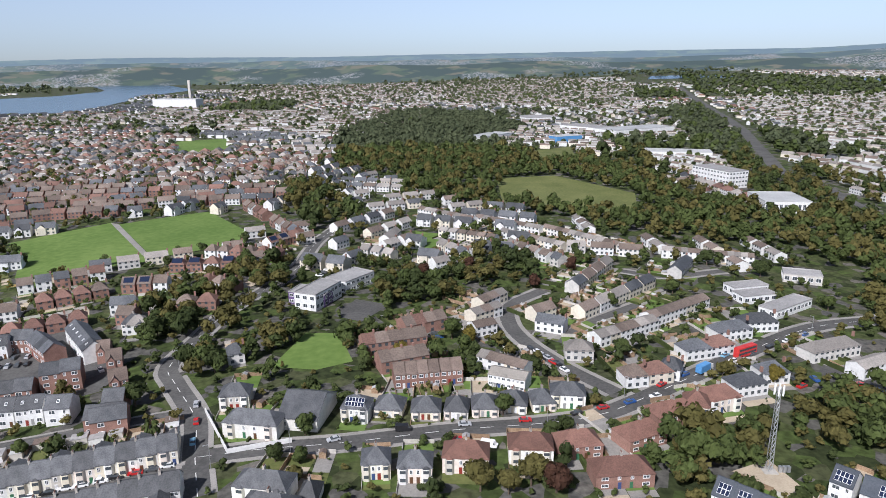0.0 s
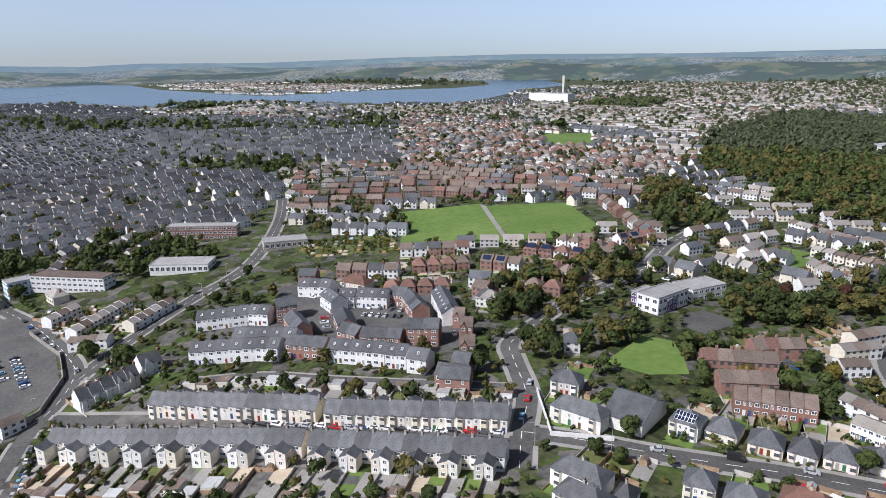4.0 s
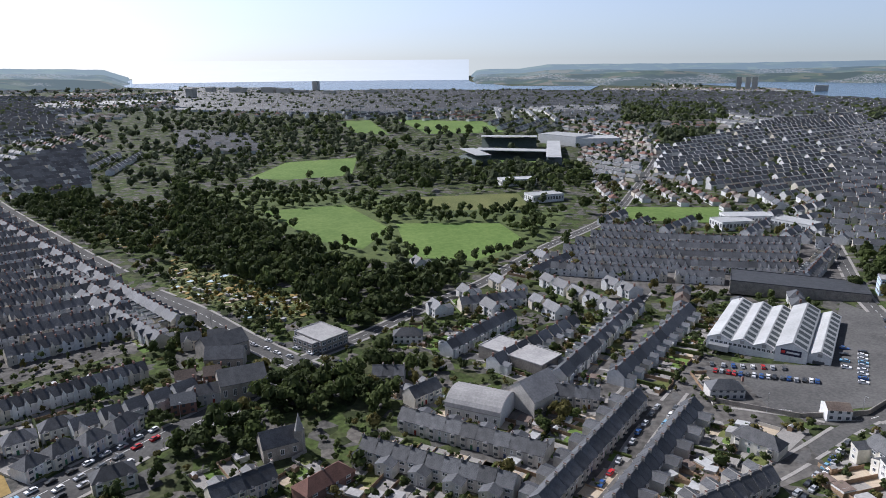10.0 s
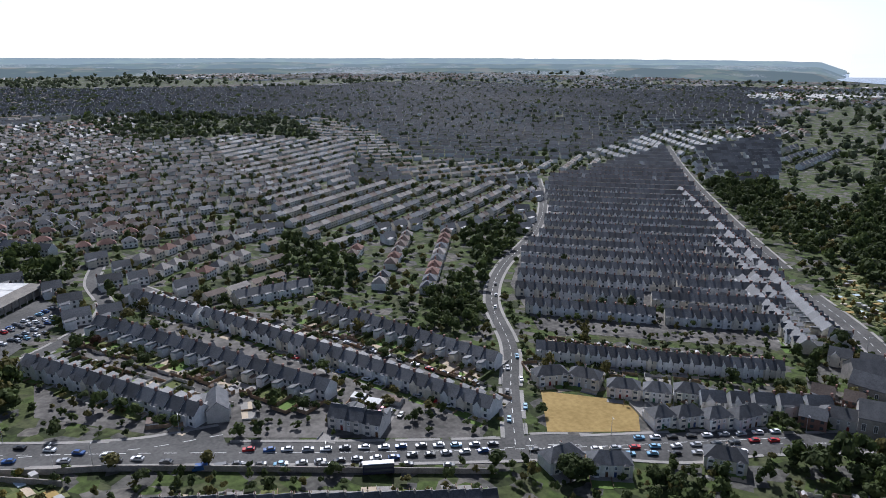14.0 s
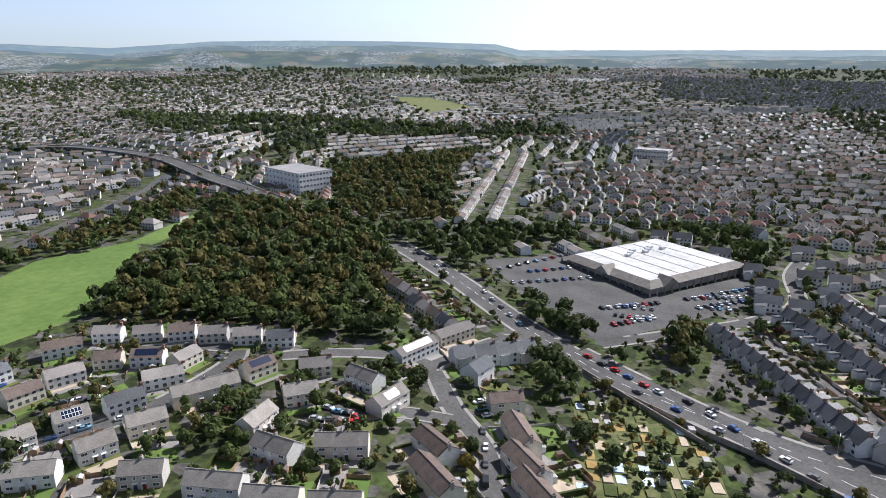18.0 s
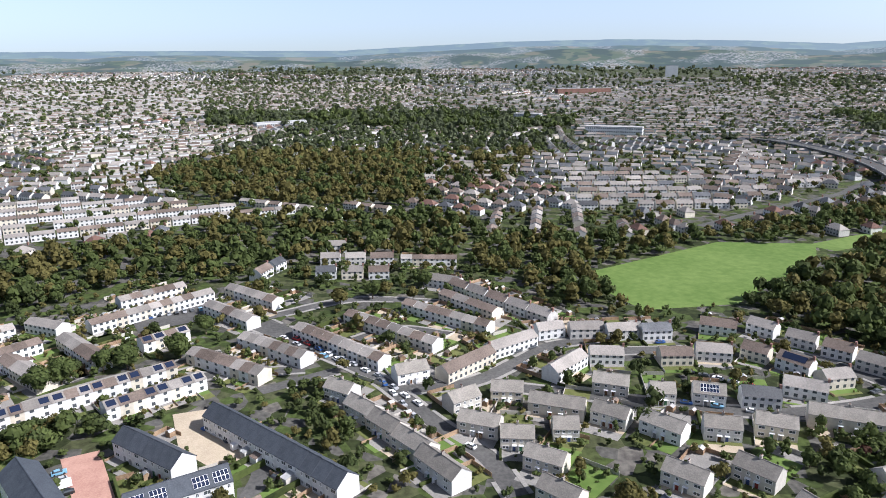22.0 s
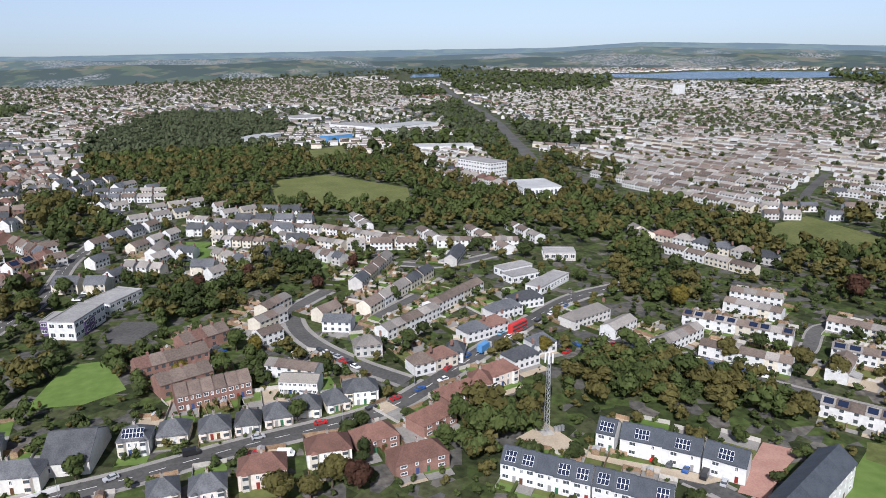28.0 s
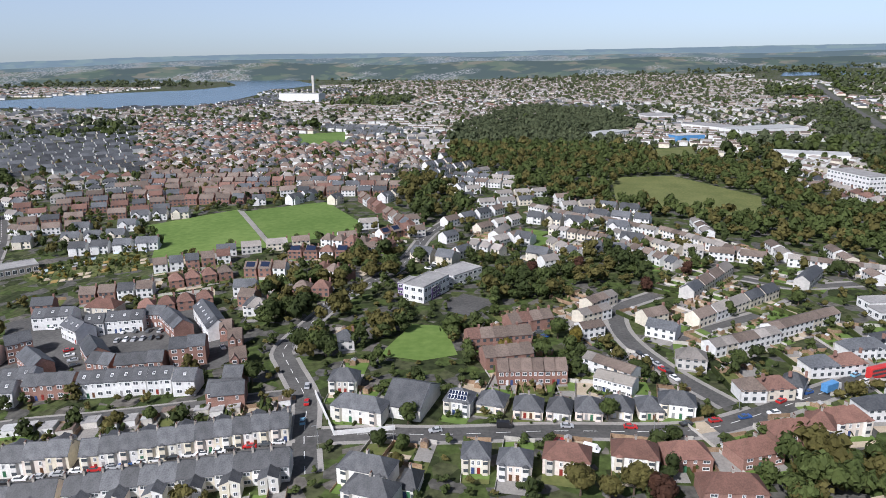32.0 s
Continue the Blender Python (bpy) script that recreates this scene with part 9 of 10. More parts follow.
suburb("suburban houses with gardens in the distance", "dark", [(-357.3, -200.5), (-323.4, -142.1), (-301.6, -158.4), (-292.1, -168.3)], 115, seed=60, pitch=26, unit=10, gap=3, trees_share=0.44)
suburb("suburban houses with gardens in the distance", "brick", [(-292.1, -168.3), (-299.6, -140.5), (-267.0, -116.3), (-243.8, -132.4), (-229.9, -137.7)], 117.4, seed=61, pitch=24, unit=9, gap=3, trees_share=0.5)
suburb("suburban houses with gardens in the distance", "dark", [(-223.9, -181.4), (-273.8, -157.0), (-273.7, -132.2), (-235.7, -140.9), (-219.7, -162.7)], 142.5, seed=62, pitch=22, unit=9, gap=2, trees_share=0.5)
suburb("suburban houses with gardens in the distance", "semis", [(437.1, -9.2), (412.3, -71.5), (377.6, -67.9), (346.2, -33.4), (358.7, -13.0), (394.3, 1.6)], -96.4, seed=63, pitch=28, unit=12, gap=3, trees_share=0.5)
far_row("streets of houses in the middle distance", "terrace", -425.2, -288.8, -594.7, -505.6, 34)
far_row("streets of houses in the middle distance", "terrace", -344.9, -187.6, -425.2, -288.8, 17)
far_row("streets of houses in the middle distance", "dark", -451.9, -347.3, -366.8, -233.4, 18)
far_row("streets of houses in the middle distance", "dark", -381.8, -268.8, -318.1, -183.3, 12)
gardens()


# ---- single trees ----
trees("olive", 5, 9.5, 166.3, 17.1, 164.9, 23.7, 168.7)
trees("red", 4.5, 30.3, 165.6)
trees("green", 4, -44.5, 196.6, 19.2, 208.4)
trees("green", 5, 3.0, 273.8, -15.3, 346.4, -108.8, 335.9, -110.6, 374.5, -86.5, 352.8, -75.1, 372.8)
trees("olive", 5, -123.6, 355.2, -96.4, 344.0, -95.6, 379.0)
trees("dark", 5, -124.2, 279.5, -101.4, 249.8, -88.2, 243.8, -108.5, 219.8, -254.5, 401.2, 150.4, 381.6, 172.3, 361.4)
trees("red", 4, 46.2, 340.4, 13.7, 370.8, -11.3, 360.9, 70.4, 369.8)
trees("yellow", 3.5, 10.0, 267.7, -83.1, 264.2, -17.4, 254.1, 121.2, 233.3)
trees("green", 4, 29.6, 418.1, 54.2, 417.4, 78.8, 311.1, 70.6, 256.2, 117.6, 404.4, 182.1, 310.3, 115.1, 332.1)
trees("green", 4.5, -285.4, 177.1, -267.9, 180.0, -275.9, 244.0, -259.9, 249.3)
trees("yellow", 6, 206.9, 262.6)
trees("olive", 5, 188.3, 206.9, 210.4, 190.2, 215.4, 178.1, 243.3, 132.9, 247.9, 121.6)
trees("green", 5.5, 256.1, 101.5, 261.7, 95.8, 270.2, 83.2, 270.4, 74.4, 278.1, 55.7, 302.3, 48.8)
trees("olive", 4.5, 316.1, 26.7, 334.4, -49.1, 342.5, -36.0, 330.5, -11.9)
trees("red", 7, 296.7, 242.9)
trees("green", 5, 375.3, -17.2, 338.9, -28.8, 353.2, -57.9)
trees("olive", 5, 151.9, -81.3)
trees("dark", 5, 111.2, -211.9, 47.1, -208.3)
trees("green", 3.5, 159.2, -142.9, 137.0, -163.5, 168.5, -135.5, 192.4, -106.9, 131.7, -126.0, 134.8, -179.5, 105.9, -180.7)
trees("dark", 4.5, -145.0, -159.7, -151.5, -158.9)
trees("green", 4, -171.2, -303.5, -178.9, -293.0)
trees("dark", 5, -427.7, 205.4, -409.2, 215.8, -340.8, -180.2)
trees("green", 5, -264.9, 180.2, -288.4, 178.1, -315.1, 238.4)
trees("olive", 4, -280.6, -64.5, -261.2, 20.3)
trees("dark", 4, -231.5, -119.2, -243.1, -109.1, -267.2, -98.4, -169.2, -143.9)
trees("dark", 5.5, -146.1, -161.8)


# ---- woods ----
wood("dense green woodland with olive and brown crowns", [(-118.9, 743.8), (-164.6, 1102.2), (-82.1, 1587.3), (78.1, 1491.2), (137.0, 1171.1), (60.5, 996.2), (122.3, 859.5), (194.4, 731.7), (212.4, 591.5), (244.6, 530.9), (269.6, 493.6), (312.4, 477.3), (250.1, 375.8), (213.0, 383.6), (217.4, 419.5), (141.5, 438.1), (121.1, 445.1), (89.1, 498.5), (28.8, 540.1), (-32.4, 596.6), (-48.8, 696.4)], 5.5, kinds="green green olive green", seed=1)
wood("dense green woodland with olive and brown crowns", [(401.1, 1493.1), (661.2, 1741.5), (409.9, 982.9), (387.7, 772.2), (409.1, 634.5), (314.6, 480.7), (276.2, 506.3), (261.3, 580.0), (318.0, 771.6), (430.4, 1289.5)], 5.5, kinds="green olive dark", seed=3, share=0.7)
wood("dense green woodland with olive and brown crowns", [(342.2, 633.2), (346.7, 487.3), (359.7, 386.0), (401.1, 313.5), (442.8, 246.2), (461.4, 202.6), (398.7, 172.5), (347.1, 195.8), (292.9, 257.1), (302.2, 292.7), (307.9, 329.4), (282.6, 376.5), (257.2, 417.9), (264.2, 490.2)], 5.5, kinds="green olive green dark", seed=4)
wood("dense green woodland with olive and brown crowns", [(318.1, 482.8), (380.6, 332.9), (432.2, 223.6), (468.9, 129.3), (502.0, 17.2), (535.4, -95.5), (461.1, -84.6), (407.2, 2.9), (399.1, 32.9), (385.3, 56.1), (390.5, 89.9), (328.4, 163.8), (312.0, 183.1), (318.2, 247.4), (307.3, 305.8), (282.2, 380.7), (272.7, 418.4)], 5.5, kinds="green olive green dark", seed=5)
wood("mixed trees beside the road", [(256.1, 394.9), (256.4, 352.8), (244.0, 295.4), (234.5, 264.0), (208.4, 262.5), (199.4, 266.0), (180.8, 288.1)], 5, kinds="olive green dark", seed=6)
wood("tall hedge of olive-brown trees behind the estate", [(141.0, 231.5), (165.1, 218.6), (190.0, 173.1), (185.0, 158.4), (171.0, 167.2), (151.5, 176.4), (129.5, 188.9), (112.8, 191.3)], 4.5, kinds="olive olive green", seed=7, gap=1.3)
wood("tall hedge of trees behind the estate", [(197.5, 149.9), (216.7, 128.9), (229.3, 77.0), (218.4, 71.1), (206.3, 94.9), (195.4, 121.4), (190.1, 143.4)], 4.5, kinds="olive green dark", seed=8, gap=1.3)
wood("row of trees below the mast", [(60.6, 186.4), (77.9, 200.9), (107.2, 203.2), (93.9, 178.8), (68.9, 167.3), (57.0, 167.7)], 5, kinds="green olive", seed=9, gap=1.3)
wood("row of trees behind the estate", [(109.0, 202.2), (131.4, 223.5), (166.5, 209.2), (199.3, 168.7), (186.3, 154.4), (159.2, 167.0), (135.7, 186.6), (114.1, 187.0)], 4.5, kinds="olive olive green", seed=10, gap=1.3)
wood("dense green woodland with olive and brown crowns", [(727.4, 159.3), (886.9, 84.0), (902.2, -149.0), (575.8, -101.4), (558.8, 0.2), (618.6, 94.4)], 6, kinds="green olive olive green", seed=11)
wood("dense dark wood beside the field", [(289.0, -208.4), (328.1, -273.3), (358.5, -343.9), (430.2, -448.7), (326.3, -451.7), (228.4, -398.1), (196.3, -348.1), (177.7, -299.1), (134.7, -254.8), (182.5, -230.3), (235.8, -227.3), (271.6, -209.9)], 6, kinds="dark green olive green olive", seed=12, gap=1.4)
wood("dense green woodland with olive and brown crowns", [(519.5, 79.2), (532.2, -6.5), (518.5, -88.1), (443.3, -135.0), (440.1, -175.4), (379.3, -169.7), (316.3, -151.3), (311.5, -123.3), (357.2, -114.4), (394.2, -84.6), (435.8, -18.6), (401.2, 12.7), (413.1, 66.7)], 5.5, kinds="green olive green olive", seed=13)
wood("dense green woodland with olive and brown crowns", [(917.6, 126.0), (1224.2, 8.3), (1142.7, -170.4), (1255.5, -328.6), (986.1, -360.0), (789.3, -258.7), (626.8, -182.1), (620.5, -117.3), (547.7, -93.6), (594.6, 19.7), (616.6, 90.7)], 6, kinds="green olive dark olive", seed=14, share=0.6, gap=1.7, free=False)
wood("dense green woodland with olive and brown crowns", [(429.2, -179.3), (418.4, -273.8), (462.2, -418.1), (463.7, -458.3), (422.1, -430.7), (396.8, -318.4), (379.4, -222.5), (370.4, -165.7)], 5, kinds="green olive", seed=15)
wood("dense green woodland with olive and brown crowns", [(434.1, -631.4), (403.3, -722.5), (345.7, -848.4), (304.2, -667.3), (213.7, -468.3), (243.1, -432.9), (292.4, -433.1)], 6, kinds="green olive dark", seed=16)
wood("dense green woodland with olive and brown crowns", [(241.7, -413.8), (192.6, -451.6), (122.8, -506.4), (112.7, -466.4), (156.0, -403.3), (163.7, -350.5)], 5.5, kinds="dark green", seed=17)
wood("dense green woodland with olive and brown crowns", [(125.0, -515.2), (17.9, -552.0), (-10.0, -458.7), (9.4, -458.6), (53.2, -508.2)], 5.5, kinds="dark green", seed=18)
wood("clump of tall dark trees by the car park", [(111.4, -334.6), (79.7, -375.3), (58.4, -305.4), (83.3, -279.6)], 6, kinds="dark dark green", seed=19, gap=1.3)
wood("clump of tall trees beside the road", [(90.7, -286.0), (77.7, -301.9), (54.9, -234.7), (67.0, -227.3)], 5, kinds="dark green", seed=20, gap=1.3)
wood("tall trees beside the slip road", [(38.4, -335.6), (20.7, -345.0), (17.9, -290.2), (28.0, -287.8)], 5.5, kinds="dark green olive", seed=21, gap=1.3)
wood("dense green woodland with olive and brown crowns", [(-1491.8, -755.0), (-1387.7, -448.5), (-1470.0, -238.8), (-1114.9, -202.0), (-1019.3, -233.5), (-982.7, -339.1), (-814.7, -352.7), (-799.5, -418.5)], 6, kinds="dark sage green", seed=22, gap=1.9, share=0.55)
wood("dark park woodland", [(-789.8, -413.8), (-714.3, -344.4), (-593.7, -235.2), (-489.0, -138.9), (-460.5, -98.0), (-460.4, -44.9), (-446.0, -28.7), (-351.5, -83.5), (-370.3, -108.7), (-400.7, -142.5), (-432.1, -196.8), (-480.2, -261.1)], 6, kinds="dark dark green", seed=23, gap=1.3)
wood("dark park woodland", [(-1010.6, -239.6), (-949.9, -83.9), (-1001.2, 57.5), (-835.3, 109.9), (-788.5, 18.8), (-806.8, -111.4), (-781.8, -182.6)], 6, kinds="dark green sage", seed=24, share=0.7)
wood("scattered park trees on grass", [(-722.9, -348.1), (-769.4, -257.8), (-719.3, -111.9), (-669.6, 48.7), (-551.9, 21.2), (-465.1, -29.7), (-487.5, -103.1), (-499.7, -145.7), (-603.9, -238.9), (-656.7, -318.4)], 5, kinds="dark green dark", seed=25, gap=1.7, share=0.5)
wood("dense green woodland with olive and brown crowns", [(-1813.6, 253.0), (-1762.2, 477.8), (-1416.0, 408.8), (-1374.6, 191.9)], 6, kinds="dark sage", seed=26, share=0.6)
wood("dark park woodland", [(-631.5, -515.8), (-728.0, -522.7), (-705.7, -462.5), (-517.9, -333.0), (-553.9, -397.5)], 5, kinds="dark dark green", seed=27)
wood("dense green woodland with olive and brown crowns", [(-70.4, -1565.2), (-214.6, -1392.3), (-465.0, -1459.4), (-393.2, -1034.4), (-323.2, -1178.8), (-131.2, -1150.4)], 6, kinds="dark green sage", seed=28, share=0.45)
wood("dense green woodland with olive and brown crowns", [(64.0, -550.1), (12.5, -513.4), (-13.7, -459.8), (-2.7, -438.2), (22.8, -484.5), (60.3, -504.9)], 5, kinds="dark green", seed=29, share=0.5)
wood("dark trees beside the street", [(-296.0, -471.4), (-360.9, -479.6), (-292.5, -396.4), (-220.4, -323.7), (-187.8, -282.2), (-170.3, -308.1), (-195.5, -347.2), (-243.4, -371.9)], 5, kinds="dark green", seed=30)
wood("dark trees among houses", [(-158.0, -507.8), (-187.6, -431.4), (-151.9, -366.8), (-136.0, -383.1), (-130.7, -435.3)], 5, kinds="dark green", seed=31)
wood("trees among flats", [(-469.2, 317.4), (-363.1, 324.9), (-321.7, 298.5), (-351.1, 266.2), (-403.8, 251.6), (-442.5, 275.1)], 5.5, kinds="dark green", seed=32)
wood("trees among flats", [(-515.5, 240.8), (-510.4, 272.3), (-431.0, 236.4), (-428.2, 210.2)], 5, kinds="dark green", seed=33)
wood("trees round the school", [(-125.7, 347.8), (-107.7, 395.6), (-87.6, 391.7), (-80.7, 321.7), (-91.4, 304.7), (-99.8, 269.7), (-125.5, 270.2), (-147.7, 309.9)], 5.5, kinds="green olive dark", seed=34, gap=1.5)
wood("dense green woodland with olive and brown crowns", [(-153.0, 674.0), (-93.7, 615.5), (-58.1, 488.1), (-87.3, 461.2), (-135.0, 563.6)], 6, kinds="dark olive green", seed=35)
wood("garden trees", [(-110.1, 257.2), (-101.7, 274.6), (-82.3, 242.9), (-97.6, 234.7)], 5, kinds="dark green olive", seed=36)
wood("garden trees round the lawn", [(-81.9, 282.1), (-64.7, 301.8), (-58.3, 274.9), (-65.2, 247.2), (-77.7, 253.0)], 5, kinds="green dark olive", seed=37)
wood("garden trees round the lawn", [(-46.0, 280.9), (-31.2, 280.7), (-27.4, 241.4), (-36.6, 246.5)], 4.5, kinds="green dark", seed=38)
wood("garden trees", [(-36.0, 361.5), (-5.0, 350.9), (-1.9, 315.8), (-18.1, 312.2), (-33.2, 301.2)], 5, kinds="green olive dark", seed=39)
wood("garden trees", [(1.3, 405.8), (47.8, 392.5), (48.9, 349.8), (12.7, 341.1), (-1.9, 315.8)], 5, kinds="green olive dark", seed=40)
wood("garden hedge trees", [(-15.0, 251.4), (18.3, 250.9), (19.4, 235.9), (-5.9, 238.7)], 4, kinds="green dark", seed=41)
wood("trees by the churchyard", [(-287.2, -123.6), (-291.9, -71.6), (-328.1, -67.8), (-289.7, -51.3), (-262.0, -70.1), (-253.0, -107.0)], 5.5, kinds="dark dark green", seed=42, gap=1.3)
wood("trees by the churchyard", [(-257.8, -151.5), (-263.8, -128.4), (-225.7, -97.4), (-221.0, -122.1), (-222.3, -133.9)], 5.5, kinds="dark green", seed=43)
wood("allotment hedges and shrubs", [(59.8, -240.9), (22.5, -245.4), (7.0, -226.5), (0.1, -202.3), (44.4, -177.6), (46.2, -204.9)], 1.8, kinds="green yellow dark", seed=44, gap=3, share=0.5)
wood("allotment hedges and shrubs", [(-480.2, -261.1), (-443.0, -197.8), (-388.1, -113.3), (-356.6, -128.6), (-400.7, -221.9)], 2.5, kinds="green yellow dark", seed=45, gap=2, share=0.6)
wood("allotment hedges and shrubs", [(-312.5, 345.2), (-263.6, 398.0), (-231.7, 356.1), (-282.7, 327.9)], 1.8, kinds="green yellow dark", seed=46, gap=2, share=0.6)
wood("distant woods", [(2036.6, 1906.3), (2542.7, 1540.2), (2603.6, 1233.9), (2208.9, 1040.6), (1689.1, 1263.3)], 9, kinds="dark green", seed=47, share=0.5)
wood("distant woods", [(929.2, 2825.2), (1473.5, 2371.9), (1126.0, 1801.5), (688.1, 1852.9)], 8, kinds="dark green", seed=48, share=0.4)
wood("distant woods", [(-1633.9, 731.3), (-1215.7, 851.5), (-679.9, 1046.9), (-630.0, 970.0), (-1086.8, 759.1), (-1397.4, 622.1)], 7, kinds="dark green", seed=49, share=0.4)
wood("distant woods", [(1520.1, 196.3), (1441.4, -378.4), (1161.0, -446.0), (1142.6, -298.3), (1276.9, 168.0)], 7, kinds="dark green", seed=50, share=0.8)
wood("distant woods", [(1232.1, -1022.5), (766.9, -1078.0), (428.2, -1050.8), (315.1, -1148.6), (286.7, -1047.1), (568.2, -851.7), (854.7, -808.5)], 7, kinds="dark green", seed=51, share=0.8)
wood("trees by the churchyard", [(-298.5, -130.3), (-297.1, -67.5), (-318.3, -38.9), (-256.2, -57.7), (-249.9, -78.2), (-265.2, -100.2)], 4.5, kinds="dark green olive", seed=81, gap=1.7, share=0.8)
wood("trees by the churchyard", [(-271.0, -153.5), (-276.7, -119.8), (-247.3, -92.4), (-222.1, -96.3), (-221.8, -122.5)], 4.5, kinds="dark green olive", seed=82, gap=1.7, share=0.6)
wood("garden trees", [(-183.1, -149.6), (-196.6, -143.3), (-187.0, -121.5), (-166.8, -122.2), (-158.7, -135.4)], 3.5, kinds="dark green", seed=83, gap=1.9, share=0.7)
wood("garden trees", [(-265.9, -111.3), (-286.9, -86.9), (-274.8, -65.5), (-254.4, -80.9)], 4.5, kinds="dark green", seed=84, gap=1.6, share=0.8)
wood("garden trees", [(-283.5, 4.3), (-280.4, 29.4), (-250.0, 33.1), (-244.1, 12.1)], 3, kinds="green olive", seed=85, gap=1.8, share=0.7)
wood("garden trees along the terrace", [(13.5, -339.8), (6.7, -316.2), (-24.7, -259.5), (-57.8, -230.7), (-33.8, -237.8), (-0.8, -277.9)], 3.5, kinds="dark green", seed=86, gap=1.8, share=0.8)
wood("garden trees", [(139.3, -217.1), (122.8, -234.3), (102.2, -212.9), (109.7, -187.4)], 3, kinds="dark green", seed=87, gap=1.8, share=0.6)
wood("garden trees", [(185.0, -168.9), (168.5, -180.6), (134.7, -160.5), (138.4, -138.0), (161.7, -145.4)], 3, kinds="dark green olive", seed=88, gap=1.8, share=0.7)
wood("garden trees", [(240.7, 14.3), (242.5, 0.9), (196.6, -10.6), (195.1, -1.4)], 3, kinds="green olive dark", seed=89, gap=1.7, share=0.8)
wood("trees between the main road and the park", [(-621.5, -477.7), (-664.0, -362.5), (-511.1, -197.8), (-439.7, -113.0), (-362.6, -93.5), (-370.4, -123.7), (-449.2, -180.7), (-445.2, -208.9), (-473.1, -277.2), (-499.8, -339.8)], 5, kinds="dark green dark olive", seed=91, gap=1.5, share=0.75)
wood("trees between the main road and the park", [(-469.2, -313.1), (-460.8, -264.7), (-396.3, -189.0), (-365.4, -145.0), (-337.3, -126.8), (-365.0, -177.2), (-418.3, -244.6)], 3.2, kinds="green dark olive", seed=92, gap=2.0, share=0.6)
wood("garden trees", [(-248.3, -146.2), (-262.7, -136.8), (-267.0, -122.0), (-242.2, -112.4), (-233.6, -123.6), (-232.0, -133.4)], 5, kinds="dark green", seed=93, gap=1.3, share=0.9)
infill()
woods_done()
districts()


# ---- vehicles ----
parked(-138.5, 166.0, -80.1, 181.7, 13)
parked(-211.0, 154.1, -144.0, 166.6, 11)
parked(-171.4, 157.8, -127.6, 167.8, 8)
parked(-206.3, 33.1, -277.3, 69.8, 11)
parked(-213.7, 29.3, -278.8, 62.4, 9)
parked(-198.0, 82.0, -243.6, 124.4, 9)
parked(-199.7, 87.5, -235.4, 118.4, 7)
parked(-311.6, 92.2, -295.3, 134.3, 16, across=True)
parked(-319.0, 92.1, -311.0, 126.3, 8, across=True)
parked(-329.8, 166.6, -290.8, 149.7, 9, across=True)
parked(-336.7, 161.0, -306.5, 149.1, 4, across=True)
parked(-375.2, 197.1, -303.9, 175.1, 6)
parked(-289.6, 170.4, -276.9, 164.8, 1)
parked(-322.3, -33.8, -342.6, -23.7, 3)
parked(-305.0, 4.9, -300.8, 37.0, 6)
parked(-238.1, -20.7, -233.9, 0.8, 4)
parked(-331.9, -147.9, -297.2, -85.2, 8)
parked(-333.8, -135.1, -301.8, -73.5, 7)
parked(-287.4, -46.0, -309.2, -32.8, 3)
parked(-30.5, -219.0, -130.7, -188.1, 16)
parked(-47.6, -224.6, -136.9, -189.9, 14)
parked(-38.4, -219.3, -117.8, -183.0, 6)
parked(45.0, -260.3, -17.0, -231.2, 4)
parked(-142.2, -183.1, -235.0, -139.6, 13)
parked(-156.9, -172.6, -218.0, -140.4, 8)
parked(-184.2, -170.4, -240.3, -143.4, 9)
parked(-143.4, -193.9, -184.7, -252.8, 3)
parked(-155.8, -198.3, -196.5, -262.5, 3)
parked(-213.4, -304.8, -249.6, -354.9, 3)
parked(-105.7, -232.9, -113.7, -223.2, 3, across=True)
parked(-90.1, -296.7, -137.9, -215.5, 14)
parked(-115.9, -311.0, -156.9, -232.1, 11)
parked(63.7, -336.4, 44.0, -338.8, 6, across=True)
parked(65.5, -350.8, 45.2, -353.7, 5, across=True)
parked(26.7, -383.7, 1.6, -398.4, 7, across=True)
parked(21.1, -368.4, 5.1, -375.6, 4, across=True)
parked(145.6, -367.4, 114.7, -429.8, 9, across=True)
parked(126.9, -355.0, 87.0, -391.7, 10, across=True)
parked(125.5, -381.0, 95.4, -412.5, 8, across=True)
parked(72.0, -341.6, 44.3, -365.9, 9, across=True)
parked(61.7, -321.0, 43.7, -343.2, 7, across=True)
parked(33.9, -376.3, 1.4, -414.6, 10, across=True)
parked(26.9, -365.7, 0.7, -394.3, 8, across=True)
parked(65.7, -281.5, 26.4, -258.7, 6)
parked(22.4, -260.9, -28.6, -224.2, 6)
parked(136.7, -336.6, 96.7, -295.8, 5)
parked(213.9, -395.5, 157.8, -345.4, 5)
parked(80.4, -180.6, 73.1, -163.8, 3, across=True)
parked(80.7, -202.0, 65.1, -166.5, 4)
parked(90.3, -217.3, 79.6, -207.4, 3, across=True)
parked(133.0, -172.2, 116.1, -179.4, 4)
parked(229.6, -140.5, 205.2, -163.9, 6)
parked(194.9, -194.4, 196.4, -202.7, 1)
parked(145.2, -218.0, 130.2, -224.0, 1)
parked(219.6, 39.6, 193.3, 16.4, 6, across=True)
parked(291.9, 11.0, 245.2, -24.5, 8)
parked(245.9, -22.5, 211.6, -32.3, 4)
parked(200.0, -42.7, 187.9, -50.4, 1)
parked(258.8, -71.6, 267.4, -94.7, 3)
parked(257.6, -140.1, 257.3, -151.7, 1)
parked(148.3, -109.6, 140.6, -106.2, 1)
parked(219.4, -104.7, 190.4, -151.8, 5)
parked(133.3, -181.6, 117.2, -181.4, 4)
parked(294.6, 17.3, 265.6, -4.5, 4)
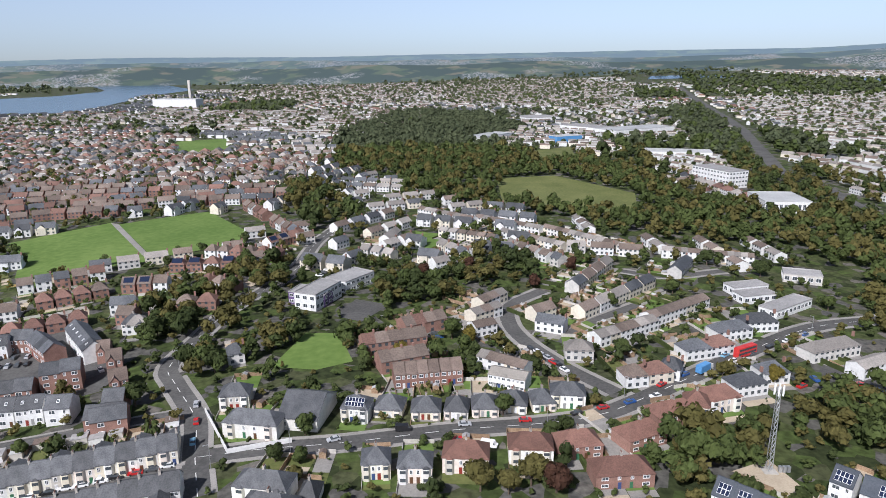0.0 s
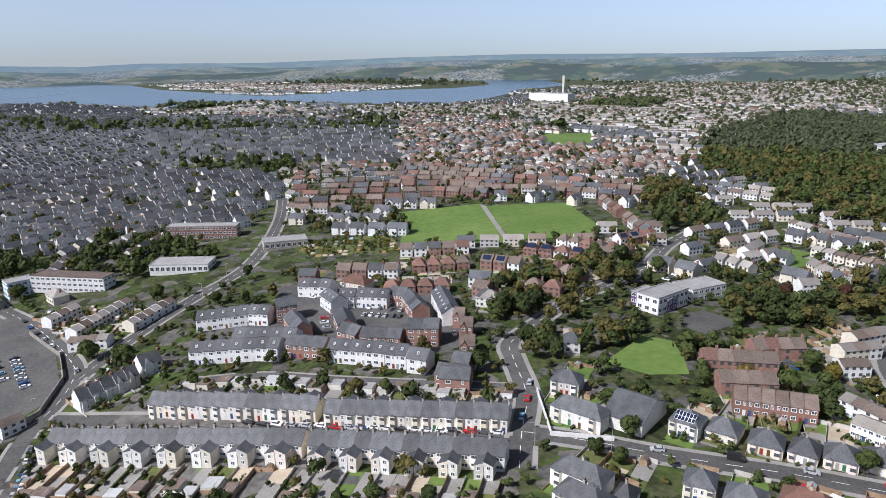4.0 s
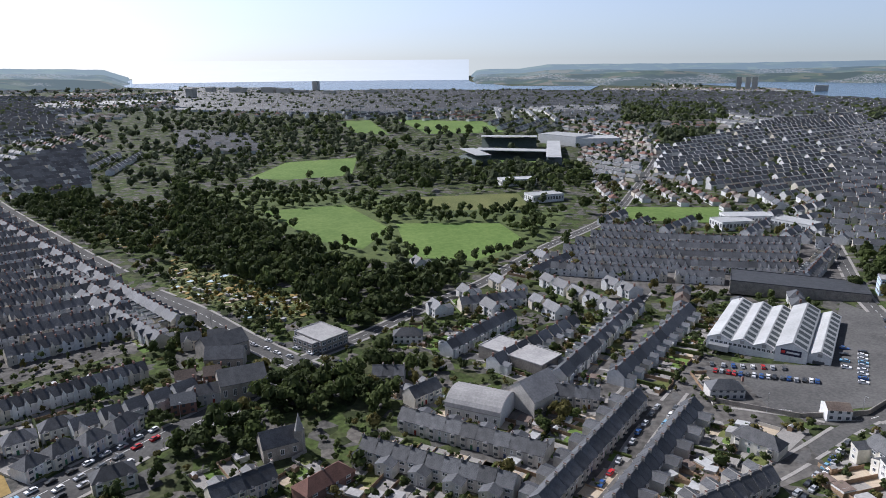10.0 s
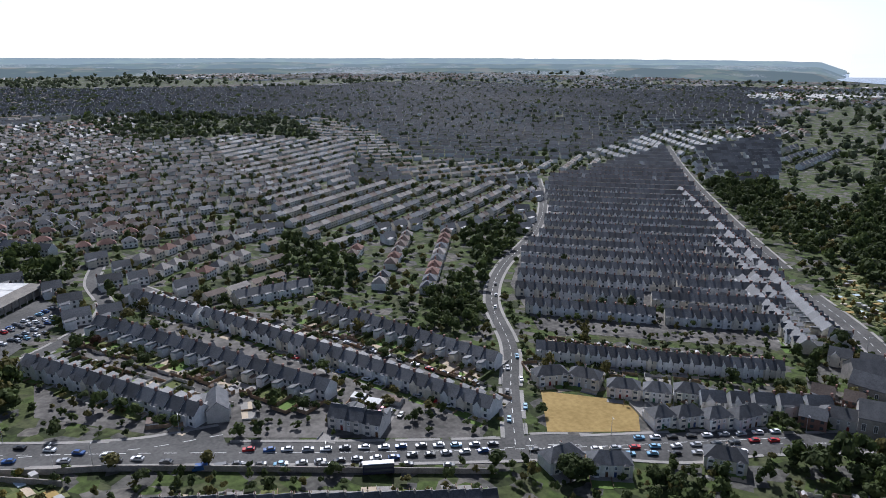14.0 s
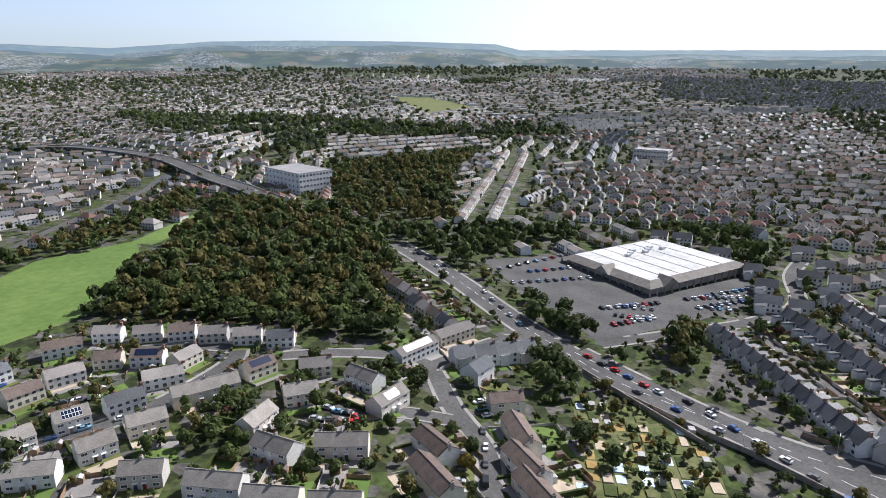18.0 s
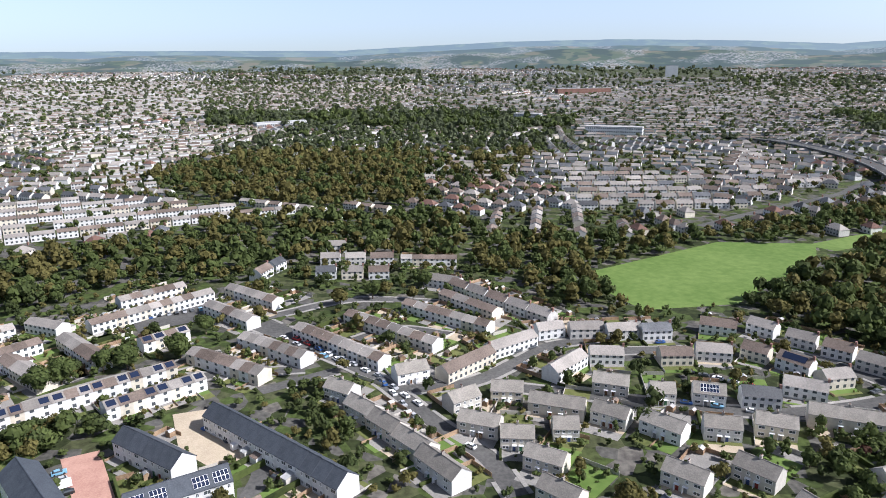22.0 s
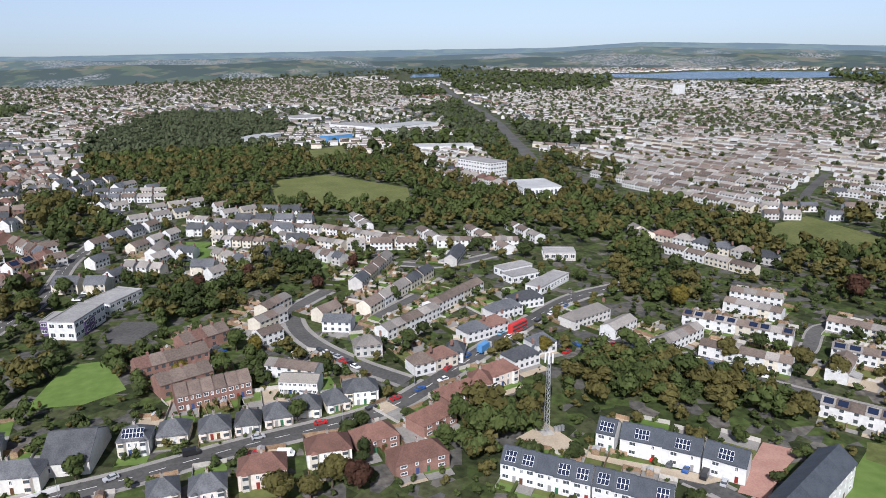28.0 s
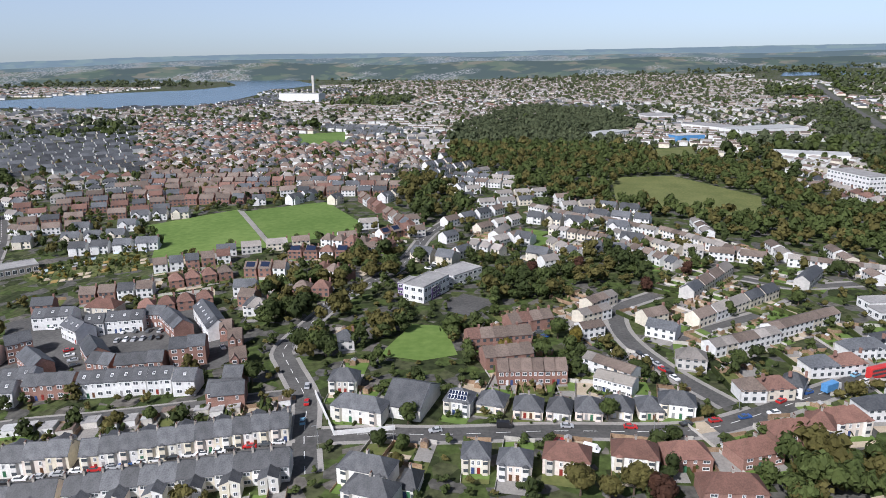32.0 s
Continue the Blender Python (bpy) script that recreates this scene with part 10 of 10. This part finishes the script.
parked(219.9, 36.7, 195.9, 21.6, 5, across=True)
parked(185.9, 15.3, 181.3, 10.9, 2, across=True)
parked(200.4, 78.4, 185.3, 71.5, 4, across=True)
parked(172.2, 61.4, 164.2, 58.4, 3, across=True)
parked(167.3, 47.3, 175.5, 28.0, 4, across=True)
parked(116.6, 156.9, 131.7, 136.4, 5, across=True)
parked(148.2, 238.5, 165.1, 218.5, 5)
parked(177.5, 208.9, 192.7, 186.3, 4)
parked(326.7, 86.1, 335.7, 53.5, 9, across=True)
parked(291.3, 7.9, 256.6, -11.9, 6)
parked(247.5, -21.1, 220.9, -36.1, 4)
parked(144.7, 87.9, 156.7, 57.1, 3)
parked(27.2, 185.1, -0.3, 193.4, 3)
parked(38.5, 206.6, 78.7, 223.4, 4)
parked(108.0, 248.3, 160.3, 282.7, 5)
parked(35.4, 261.9, 45.6, 244.1, 3)
parked(128.2, 236.6, 139.4, 237.0, 3, across=True)
parked(158.0, 229.9, 196.9, 187.8, 5)
parked(-23.1, 197.9, 35.6, 205.2, 3)
parked(73.1, 225.8, 117.9, 261.5, 4)
parked(24.1, 298.3, 30.6, 313.3, 1)
parked(33.3, 265.7, 47.1, 239.0, 4)
parked(-24.0, 430.6, -20.1, 385.9, 5, across=True)
parked(-69.7, 360.0, -63.7, 381.2, 4, across=True)
parked(-6.8, 285.1, -1.8, 272.3, 3, across=True)
parked(-77.4, 187.9, -88.1, 224.5, 3)
parked(-30.0, 195.2, -39.8, 190.3, 1)
parked(141.0, 318.6, 166.4, 344.9, 3)
parked(123.6, 227.6, 136.4, 234.7, 1)
parked(-206.7, 247.7, -188.9, 229.3, 4, across=True)
parked(-231.4, 267.7, -220.9, 268.6, 2)
parked(-193.7, 265.3, -170.4, 266.9, 4, across=True)
parked(-189.9, 255.5, -167.6, 259.8, 6, across=True)
parked(-168.1, 292.8, -130.3, 244.1, 4)
parked(-184, 298.1, -175.7, 301.6, 2)
lamps()
tagged(part("distant_car", FARCARS, CARMATS + [GLASS]), "parked and queueing cars farther off", "cars", kind="stuff")
